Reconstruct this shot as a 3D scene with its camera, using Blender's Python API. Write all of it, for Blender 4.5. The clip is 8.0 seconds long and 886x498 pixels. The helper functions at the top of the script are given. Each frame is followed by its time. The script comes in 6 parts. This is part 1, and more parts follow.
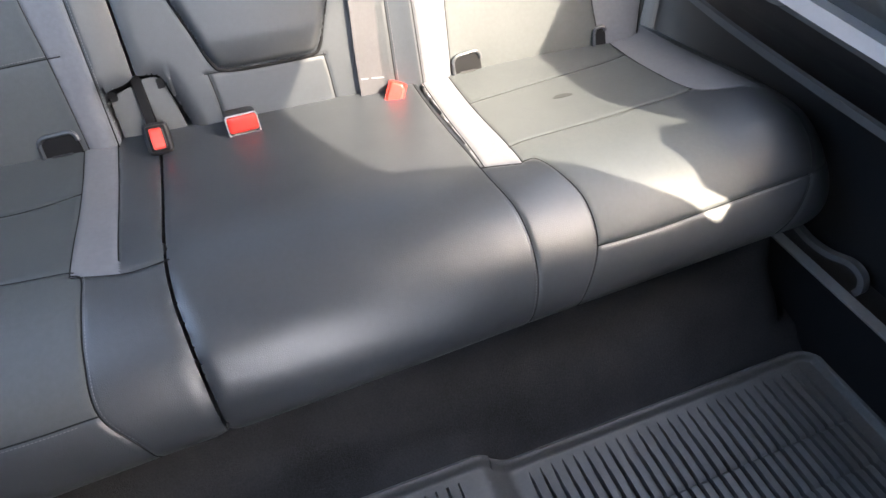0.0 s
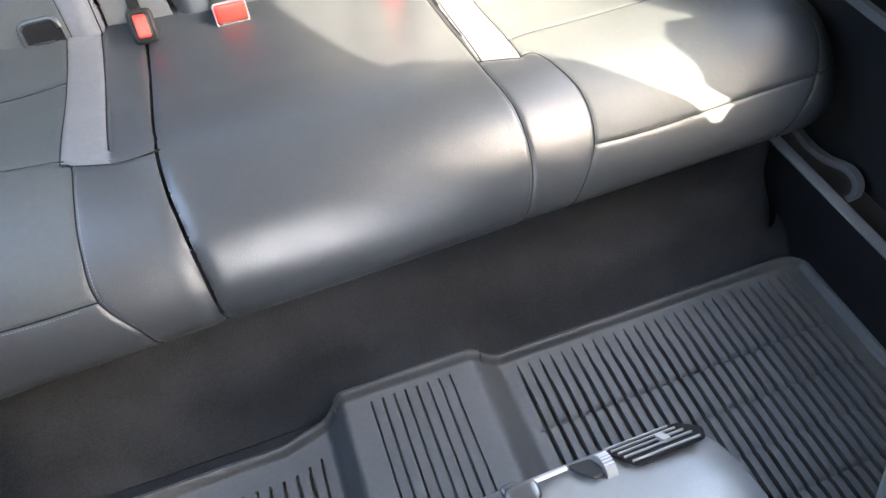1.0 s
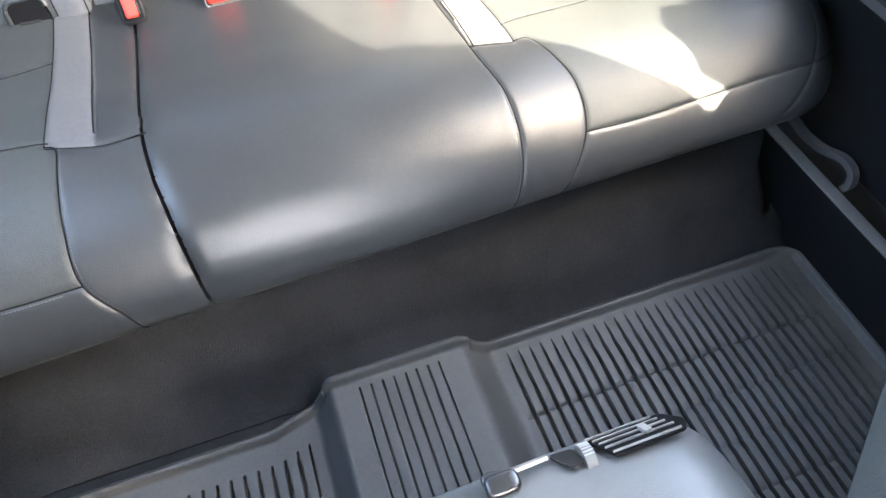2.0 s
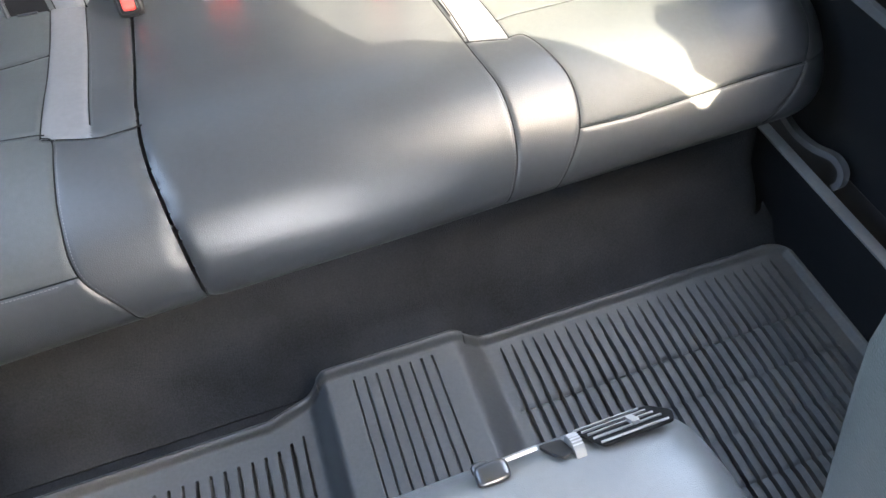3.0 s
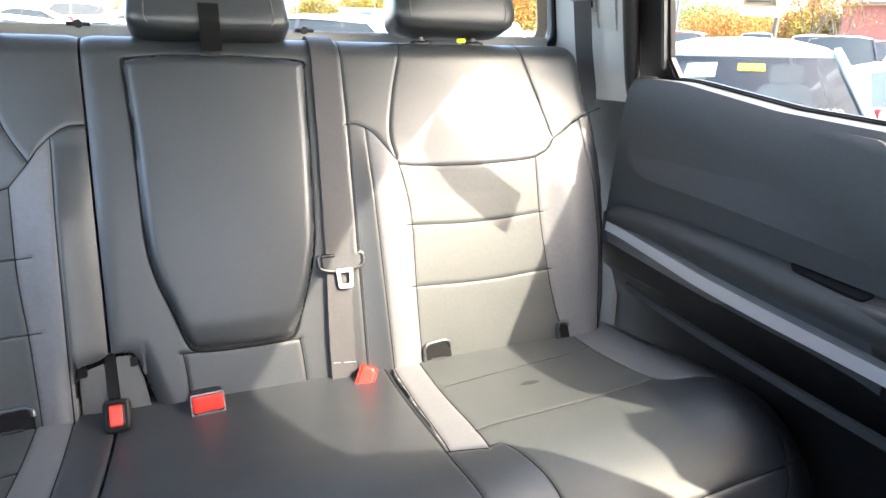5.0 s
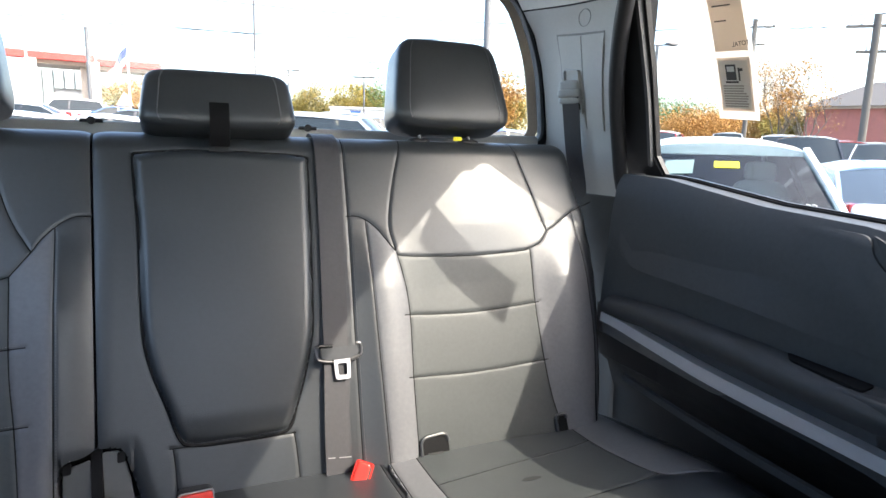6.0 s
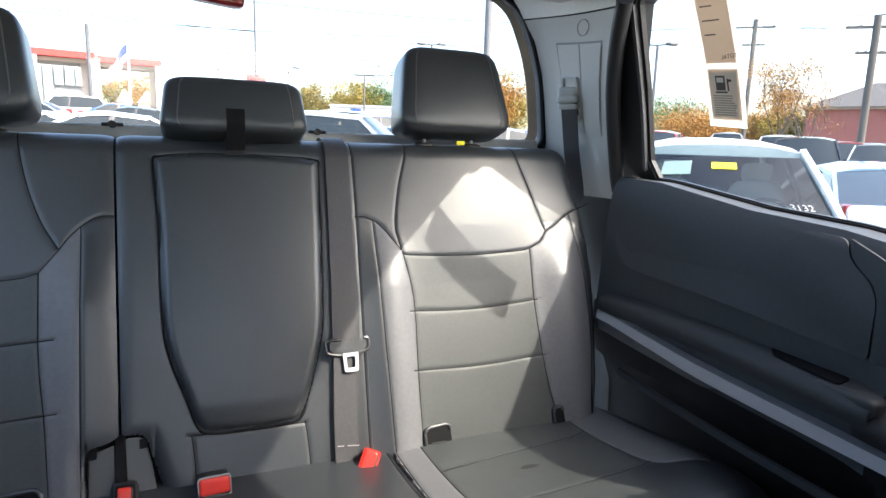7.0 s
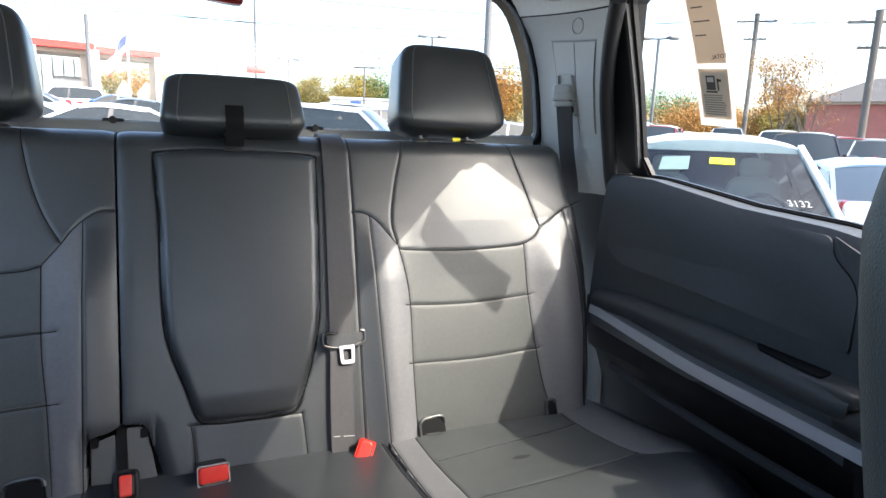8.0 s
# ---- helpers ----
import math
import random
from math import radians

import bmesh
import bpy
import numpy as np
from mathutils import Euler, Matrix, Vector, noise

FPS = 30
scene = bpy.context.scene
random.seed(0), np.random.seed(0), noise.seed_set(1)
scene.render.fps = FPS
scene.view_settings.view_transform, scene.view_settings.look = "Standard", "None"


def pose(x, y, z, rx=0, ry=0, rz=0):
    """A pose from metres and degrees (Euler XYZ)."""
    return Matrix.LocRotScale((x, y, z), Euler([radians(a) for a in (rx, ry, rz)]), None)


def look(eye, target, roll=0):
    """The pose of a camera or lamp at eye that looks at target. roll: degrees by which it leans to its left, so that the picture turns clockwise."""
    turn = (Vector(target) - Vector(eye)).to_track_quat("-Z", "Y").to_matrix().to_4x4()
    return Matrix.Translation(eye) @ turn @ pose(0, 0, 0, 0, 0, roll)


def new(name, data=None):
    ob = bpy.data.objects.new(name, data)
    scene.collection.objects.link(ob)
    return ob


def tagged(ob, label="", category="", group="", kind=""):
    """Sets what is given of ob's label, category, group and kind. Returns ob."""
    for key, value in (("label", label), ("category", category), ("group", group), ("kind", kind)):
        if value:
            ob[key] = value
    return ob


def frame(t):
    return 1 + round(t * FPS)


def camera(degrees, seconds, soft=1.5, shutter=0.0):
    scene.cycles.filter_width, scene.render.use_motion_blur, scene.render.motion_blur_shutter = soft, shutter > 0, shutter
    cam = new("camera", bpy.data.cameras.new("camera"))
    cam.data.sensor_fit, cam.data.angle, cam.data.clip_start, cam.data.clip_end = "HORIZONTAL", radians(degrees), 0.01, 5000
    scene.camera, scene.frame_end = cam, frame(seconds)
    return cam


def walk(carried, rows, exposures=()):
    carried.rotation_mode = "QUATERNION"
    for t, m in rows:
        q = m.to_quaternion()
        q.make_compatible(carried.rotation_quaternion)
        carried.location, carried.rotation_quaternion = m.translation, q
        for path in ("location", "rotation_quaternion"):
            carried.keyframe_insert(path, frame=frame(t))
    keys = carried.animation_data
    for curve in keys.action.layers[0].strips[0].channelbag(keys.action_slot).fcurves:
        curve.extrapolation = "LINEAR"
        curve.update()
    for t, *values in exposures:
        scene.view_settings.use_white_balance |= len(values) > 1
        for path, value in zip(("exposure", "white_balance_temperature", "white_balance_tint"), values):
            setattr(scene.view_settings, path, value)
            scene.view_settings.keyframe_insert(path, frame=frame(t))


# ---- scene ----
cam = camera(72.3, 8.0)

PATH = [
    (0, (-0.063, -1.205, 0.979), (0.416, 0.104, -0.456), -1.0),
    (0.5, (-0.062, -1.209, 0.969), (0.359, -0.062, -0.615), -0.4),
    (1, (-0.066, -1.225, 0.962), (0.346, -0.12, -0.653), 0.1),
    (1.5, (-0.05, -1.223, 0.958), (0.354, -0.14, -0.675), 0.4),
    (3, (-0.049, -1.233, 0.963), (0.359, -0.178, -0.687), 1.7),
    (3.5, (-0.041, -1.236, 0.96), (0.413, -0.066, -0.598), 1.6),
    (4, (-0.043, -1.234, 0.96), (0.504, 0.162, -0.363), 1.4),
    (4.5, (-0.049, -1.225, 0.96), (0.597, 0.391, -0.025), 1.3),
    (5, (-0.046, -1.235, 0.961), (0.661, 0.53, 0.341), 1.1),
    (5.2, (-0.048, -1.235, 0.961), (0.676, 0.559, 0.453), 1.1),
    (6.3, (-0.085, -1.24, 0.965), (0.69, 0.575, 0.641), 1.7),
    (6.5, (-0.092, -1.251, 0.967), (0.681, 0.565, 0.641), 1.8),
    (7, (-0.105, -1.288, 0.975), (0.668, 0.525, 0.64), 1.8),
    (7.5, (-0.117, -1.299, 0.981), (0.655, 0.513, 0.635), 1.9),
    (8, (-0.105, -1.312, 0.983), (0.669, 0.498, 0.626), 2.1),
]
walk(cam, [(t, look(eye, target, roll)) for t, eye, target, roll in PATH], [(0, 4.85, 7050, 10), (0.6, 5.42, 7250, 9), (1.2, 5.66, 7400, 7), (4.0, 5.5, 7300, 6), (4.6, 4.95, 7200, 7), (5.3, 4.0, 7000, 8), (6.3, 3.15, 6450, 7), (8, 3.1, 6450, 7)])

# ---- world, sun ----
SUN = Vector((1.07, -1.286, 1.6)).normalized()
world = bpy.data.worlds.new("sky")
scene.world = world
world.use_nodes = True
wn = world.node_tree
sky = wn.nodes.new("ShaderNodeTexSky")
sky.sky_type = "NISHITA"
sky.sun_disc = False
sky.sun_elevation = math.asin(SUN.z)
sky.sun_rotation = math.atan2(SUN.x, SUN.y)
sky.air_density, sky.dust_density, sky.ozone_density = 1.0, 3.0, 1.0
wn.links.new(sky.outputs[0], wn.nodes["Background"].inputs[0])
wn.nodes["Background"].inputs[1].default_value = 0.15
sun_data = bpy.data.lights.new("sun", "SUN")
sun_data.energy, sun_data.angle, sun_data.color = 0.84, radians(0.6), (1.0, 0.91, 0.78)
sun = new("sun", sun_data)
sun.matrix_world = look((0, 0, 30), Vector((0, 0, 30)) - SUN)


# ---- materials ----
def nodes_of(name):
    m = bpy.data.materials.new(name)
    m.use_nodes = True
    n = m.node_tree
    return m, n, n.nodes["Principled BSDF"]


def surface(name, color, rough=0.5, metal=0.0, vary=0.15, scale=6.0, grain=0.0, grain_scale=600.0, cells=False, coat=0.0, spec=0.5, rough_vary=0.08):
    """A painted, moulded or sewn surface: two scales of tone, roughness variation and a fine relief."""
    m, n, b = nodes_of(name)
    co = n.nodes.new("ShaderNodeTexCoord")
    big = n.nodes.new("ShaderNodeTexNoise")
    big.inputs["Scale"].default_value, big.inputs["Detail"].default_value = scale, 5
    fine = n.nodes.new("ShaderNodeTexNoise")
    fine.inputs["Scale"].default_value, fine.inputs["Detail"].default_value = scale * 22, 3
    for t in (big, fine):
        n.links.new(co.outputs["Object"], t.inputs["Vector"])
    add = n.nodes.new("ShaderNodeMath")
    add.operation = "ADD"
    n.links.new(big.outputs[0], add.inputs[0])
    n.links.new(fine.outputs[0], add.inputs[1])
    ramp = n.nodes.new("ShaderNodeMapRange")
    ramp.inputs[1].default_value, ramp.inputs[2].default_value = 0.6, 1.4
    ramp.inputs[3].default_value, ramp.inputs[4].default_value = 1 - vary, 1 + vary
    n.links.new(add.outputs[0], ramp.inputs[0])
    mul = n.nodes.new("ShaderNodeVectorMath")
    mul.operation = "SCALE"
    mul.inputs[0].default_value = color
    n.links.new(ramp.outputs[0], mul.inputs["Scale"])
    n.links.new(mul.outputs[0], b.inputs["Base Color"])
    rr = n.nodes.new("ShaderNodeMapRange")
    rr.inputs[1].default_value, rr.inputs[2].default_value = 0.3, 0.7
    rr.inputs[3].default_value, rr.inputs[4].default_value = max(rough - rough_vary, 0.02), min(rough + rough_vary, 1)
    n.links.new(big.outputs[0], rr.inputs[0])
    n.links.new(rr.outputs[0], b.inputs["Roughness"])
    b.inputs["Metallic"].default_value = metal
    b.inputs["Coat Weight"].default_value = coat
    b.inputs["Specular IOR Level"].default_value = spec
    if grain:
        if cells:
            g = n.nodes.new("ShaderNodeTexVoronoi")
            g.feature = "DISTANCE_TO_EDGE"
        else:
            g = n.nodes.new("ShaderNodeTexNoise")
            g.inputs["Detail"].default_value = 4
        g.inputs["Scale"].default_value = grain_scale
        n.links.new(co.outputs["Object"], g.inputs["Vector"])
        bump = n.nodes.new("ShaderNodeBump")
        bump.inputs["Strength"].default_value, bump.inputs["Distance"].default_value = grain, 0.0015
        n.links.new(g.outputs[0], bump.inputs["Height"])
        n.links.new(bump.outputs[0], b.inputs["Normal"])
    return m


def glass(name, tint=(1, 1, 1), rough=0.0, sheen=0.03):
    """A pane: let through with a tint, with a mirror's gloss at grazing angles."""
    m, n, b = nodes_of(name)
    n.nodes.remove(b)
    clear, gloss, mix, facing = (n.nodes.new("ShaderNode" + k) for k in ("BsdfTransparent", "BsdfGlossy", "MixShader", "LayerWeight"))
    power, scale = (n.nodes.new("ShaderNodeMath") for _ in range(2))
    power.operation, scale.operation = "POWER", "MULTIPLY_ADD"
    power.inputs[1].default_value = 5
    scale.inputs[1].default_value, scale.inputs[2].default_value = 0.9, sheen
    clear.inputs[0].default_value = (*tint, 1)
    gloss.inputs["Roughness"].default_value = rough
    n.links.new(facing.outputs["Facing"], power.inputs[0])
    n.links.new(power.outputs[0], scale.inputs[0])
    n.links.new(scale.outputs[0], mix.inputs[0])
    n.links.new(clear.outputs[0], mix.inputs[1])
    n.links.new(gloss.outputs[0], mix.inputs[2])
    n.links.new(mix.outputs[0], n.nodes["Material Output"].inputs[0])
    return m


LEATHER = surface("black_leather", (0.030, 0.034, 0.039), 0.36, vary=0.12, grain=0.2, grain_scale=430, cells=True, spec=0.72)
LEATHER_SOFT = surface("black_leather_insert", (0.050, 0.056, 0.058), 0.45, vary=0.12, grain=0.26, grain_scale=460, cells=True, spec=0.5)
LEATHER_GREY = surface("grey_leather", (0.125, 0.128, 0.138), 0.42, vary=0.12, grain=0.14, grain_scale=480, cells=True)
THREAD = surface("grey_thread", (0.13, 0.13, 0.135), 0.8, vary=0.2, scale=40)
WEBBING = surface("black_webbing", (0.038, 0.037, 0.042), 0.5, vary=0.15, grain=0.5, grain_scale=900)
RUBBER = surface("black_rubber", (0.080, 0.082, 0.085), 0.46, vary=0.18, scale=8, grain=0.35, grain_scale=700)
CARPET = surface("black_carpet", (0.026, 0.0275, 0.031), 0.95, vary=0.45, scale=14, grain=1.0, grain_scale=450, spec=0.2)
PLASTIC = surface("black_plastic", (0.014, 0.014, 0.016), 0.48, vary=0.12, grain=0.3, grain_scale=900, cells=True)
PLASTIC_SOFT = surface("charcoal_door_plastic", (0.056, 0.059, 0.065), 0.58, vary=0.12, grain=0.35, grain_scale=600, cells=True, spec=0.35)
PLASTIC_GREY = surface("light_grey_plastic", (0.42, 0.415, 0.40), 0.55, vary=0.05, grain=0.25, grain_scale=800, cells=True)
HEADLINER = surface("grey_headliner", (0.74, 0.73, 0.70), 0.9, vary=0.08, grain=0.5, grain_scale=500)
SILVER = surface("satin_silver", (0.56, 0.56, 0.60), 0.42, metal=0.35, vary=0.04)
DARK_STEEL = surface("dark_steel", (0.10, 0.10, 0.105), 0.3, metal=0.8, vary=0.05)
BRIGHT_TRIM = surface("satin_bright_trim", (0.42, 0.42, 0.43), 0.4, metal=0.5, vary=0.04)
CONSOLE_TOP = surface("satin_console_shell", (0.15, 0.153, 0.156), 0.36, vary=0.06, grain=0.2, grain_scale=600, cells=True, spec=0.6)
BLACK_LOW = surface("black_lower_door", (0.007, 0.0075, 0.009), 0.6, vary=0.12, grain=0.3, grain_scale=700, cells=True, spec=0.25)
SEAM = surface("dark_seam", (0.006, 0.006, 0.007), 0.8, vary=0.1, spec=0.2)
CONSOLE = surface("console_plastic", (0.10, 0.10, 0.105), 0.36, vary=0.08, grain=0.3, grain_scale=700, cells=True)
CHROME = surface("chrome", (0.75, 0.75, 0.76), 0.15, metal=1.0, vary=0.03)
RED = surface("red_button", (0.62, 0.03, 0.02), 0.35, vary=0.05)
RED_LENS = surface("red_lens", (0.30, 0.02, 0.02), 0.2, vary=0.05, coat=0.5)
def paper(name, c):
    """Thin paper that lets light through."""
    m, n, b = nodes_of(name)
    b.inputs["Base Color"].default_value, b.inputs["Roughness"].default_value = (*c, 1), 0.8
    noise_t, ramp, through_light, mix = (n.nodes.new("ShaderNode" + k) for k in ("TexNoise", "Mix", "BsdfTranslucent", "MixShader"))
    noise_t.inputs["Scale"].default_value = 60
    ramp.data_type = "RGBA"
    ramp.inputs["A"].default_value, ramp.inputs["B"].default_value = (*[v * 0.93 for v in c], 1), (*c, 1)
    n.links.new(noise_t.outputs[0], ramp.inputs["Factor"])
    n.links.new(ramp.outputs["Result"], b.inputs["Base Color"])
    n.links.new(ramp.outputs["Result"], through_light.inputs[0])
    mix.inputs[0].default_value = 0.55
    n.links.new(b.outputs[0], mix.inputs[1])
    n.links.new(through_light.outputs[0], mix.inputs[2])
    n.links.new(mix.outputs[0], n.nodes["Material Output"].inputs[0])
    return m


SHEET_WHITE, SHEET_TAN = paper("sheet_white", (0.86, 0.84, 0.80)), paper("sheet_tan", (0.80, 0.72, 0.64))
PAPER = surface("white_paper", (0.72, 0.70, 0.66), 0.8, vary=0.05)
PAPER_GREY = surface("tan_print", (0.42, 0.38, 0.34), 0.8, vary=0.08)
INK = surface("dark_print", (0.09, 0.085, 0.08), 0.8, vary=0.1)
YELLOW = surface("yellow_tag", (0.8, 0.75, 0.02), 0.6, vary=0.05)
GLASS = glass("privacy_glass", (0.85, 0.85, 0.845))
CLEAR = glass("clear_car_glass", (0.50, 0.58, 0.58), 0.02, 0.07)


# ---- building helpers ----
def thing(name, base, label, category, group="", kind=""):
    """An empty at a thing's base, which carries its parts."""
    ob = new(name)
    ob.location = base
    ob.empty_display_size = 0.05
    ob["base"] = [float(v) for v in base]
    return tagged(ob, label, category, group, kind)


def mesh_of(name, bm, material, shift=(0, 0, 0), smooth=True):
    me = bpy.data.meshes.new(name)
    if isinstance(bm, bmesh.types.BMesh):
        bmesh.ops.translate(bm, vec=-Vector(shift), verts=bm.verts)
        bmesh.ops.recalc_face_normals(bm, faces=bm.faces)
        bm.to_mesh(me)
        bm.free()
    else:
        v, f = bm
        v = np.asarray(v, float) - np.asarray(shift, float)
        me.from_pydata(v.tolist(), [], [list(map(int, q)) for q in f])
        me.validate()
    for m in material if isinstance(material, (list, tuple)) else [material]:
        me.materials.append(m)
    if smooth:
        me.shade_smooth()
        me.set_sharp_from_angle(angle=radians(38))
    return me


def base_of(parent):
    while parent.parent:
        parent = parent.parent
    return parent.location


def part(name, bm, material, parent, label="", smooth=True, kind=""):
    """One mesh, given in the world's metres, under a thing or under a part."""
    ob = new(name, mesh_of(name, bm, material, base_of(parent), smooth))
    ob.parent = parent
    return tagged(ob, label, kind=kind)


def solo(name, bm, material, label, category="", group="", kind="", smooth=True):
    """A thing or a piece of the setting that is one mesh."""
    return tagged(new(name, mesh_of(name, bm, material, (0, 0, 0), smooth)), label, category, group, kind)


def fuse(*bms):
    out = bmesh.new()
    for b in bms:
        me = bpy.data.meshes.new("tmp")
        b.to_mesh(me)
        b.free()
        out.from_mesh(me)
        bpy.data.meshes.remove(me)
    return out


def rbox(lo, hi, r=0.004, seg=2, turn=None):
    """A box between two corners with rounded edges; turn: a matrix about its middle."""
    lo, hi = Vector(lo), Vector(hi)
    bm = bmesh.new()
    bmesh.ops.create_cube(bm, size=1)
    bmesh.ops.scale(bm, vec=hi - lo, verts=bm.verts)
    if r:
        bmesh.ops.bevel(bm, geom=bm.edges[:], offset=r, segments=seg, affect="EDGES", profile=0.5)
    if turn:
        bmesh.ops.transform(bm, matrix=turn, verts=bm.verts)
    bmesh.ops.translate(bm, vec=(lo + hi) / 2, verts=bm.verts)
    return bm


def smooth_line(pts, n=8):
    """A Catmull-Rom curve through points of any dimension."""
    P = [np.array(p, float) for p in pts]
    P = [2 * P[0] - P[1], *P, 2 * P[-1] - P[-2]]
    out = []
    for a, b, c, d in zip(P, P[1:], P[2:], P[3:]):
        for k in range(n):
            t = k / n
            out.append(0.5 * (2 * b + (c - a) * t + (2 * a - 5 * b + 4 * c - d) * t * t + (3 * b - a - 3 * c + d) * t**3))
    out.append(P[-2])
    return np.array(out)


def sweep(pts, section, up=(0, 0, 1), closed=True, caps=True):
    """A section of (side, up) pairs carried along a line of points."""
    pts = [Vector(p) for p in pts]
    bm = bmesh.new()
    rings = []
    for i, p in enumerate(pts):
        t = (pts[min(i + 1, len(pts) - 1)] - pts[max(i - 1, 0)]).normalized()
        s = t.cross(Vector(up)).normalized()
        u = s.cross(t)
        rings.append([bm.verts.new(p + s * a + u * b) for a, b in section])
    n = len(section)
    for r, q in zip(rings, rings[1:]):
        for k in range(n if closed else n - 1):
            bm.faces.new((r[k], r[(k + 1) % n], q[(k + 1) % n], q[k]))
    if caps and closed:
        bm.faces.new(rings[0])
        bm.faces.new(rings[-1][::-1])
    return bm


def disc_section(r, n=8):
    return [(r * math.cos(2 * math.pi * k / n), r * math.sin(2 * math.pi * k / n)) for k in range(n)]


def tube(pts, r, n=8, up=(0.123, 0.2, 1)):
    return sweep(pts, disc_section(r, n), up)


def slab(poly, depth, to_world):
    """A flat outline (a, b) with thickness: to_world(a, b, c) gives the place, c runs from 0 to depth."""
    bm = bmesh.new()
    lo = [bm.verts.new(to_world(a, b, 0)) for a, b in poly]
    hi = [bm.verts.new(to_world(a, b, depth)) for a, b in poly]
    bm.faces.new(lo[::-1])
    bm.faces.new(hi)
    for k in range(len(poly)):
        q = (k + 1) % len(poly)
        bm.faces.new((lo[k], lo[q], hi[q], hi[k]))
    return bm


def ring_slab(outer, inner, depth, to_world):
    """A frame between two outlines with as many points each."""
    bm = bmesh.new()
    n = len(outer)
    v = [[bm.verts.new(to_world(a, b, c)) for a, b in line] for c in (0, depth) for line in (outer, inner)]
    for k in range(n):
        q = (k + 1) % n
        for i, j in ((0, 1), (1, 3), (3, 2), (2, 0)):
            bm.faces.new((v[i][k], v[i][q], v[j][q], v[j][k]))
    return bm


def round_poly(pts, r, seg=5):
    """An outline with its corners rounded; r: one radius or one for each corner."""
    out = []
    n = len(pts)
    for k in range(n):
        p, a, b = (np.array(pts[i % n], float) for i in (k, k - 1, k + 1))
        rad = r[k] if isinstance(r, (list, tuple)) else r
        da, db = a - p, b - p
        la, lb = np.linalg.norm(da), np.linalg.norm(db)
        c = min(rad, la * 0.45, lb * 0.45)
        s, e = p + da / la * c, p + db / lb * c
        for i in range(seg + 1):
            t = i / seg
            out.append(tuple((1 - t) ** 2 * s + 2 * t * (1 - t) * p + t * t * e))
    return out


def pillow(half, centre, n=5.0, cuts=14, shape=None, turn=None):
    """A padded block: a cube pressed into a rounded box. shape(x, y, z) in -1..1 gives extra scale in x, y, z."""
    bm = bmesh.new()
    bmesh.ops.create_cube(bm, size=2)
    bmesh.ops.subdivide_edges(bm, edges=bm.edges[:], cuts=cuts, use_grid_fill=True)
    for v in bm.verts:
        x, y, z = v.co
        k = (abs(x) ** n + abs(y) ** n + abs(z) ** n) ** (1 / n)
        p = Vector((x / k, y / k, z / k))
        s = shape(*p) if shape else (1, 1, 1)
        v.co = Vector((p.x * half[0] * s[0], p.y * half[1] * s[1], p.z * half[2] * s[2]))
    if turn:
        bmesh.ops.transform(bm, matrix=turn, verts=bm.verts)
    bmesh.ops.translate(bm, vec=centre, verts=bm.verts)
    return bm


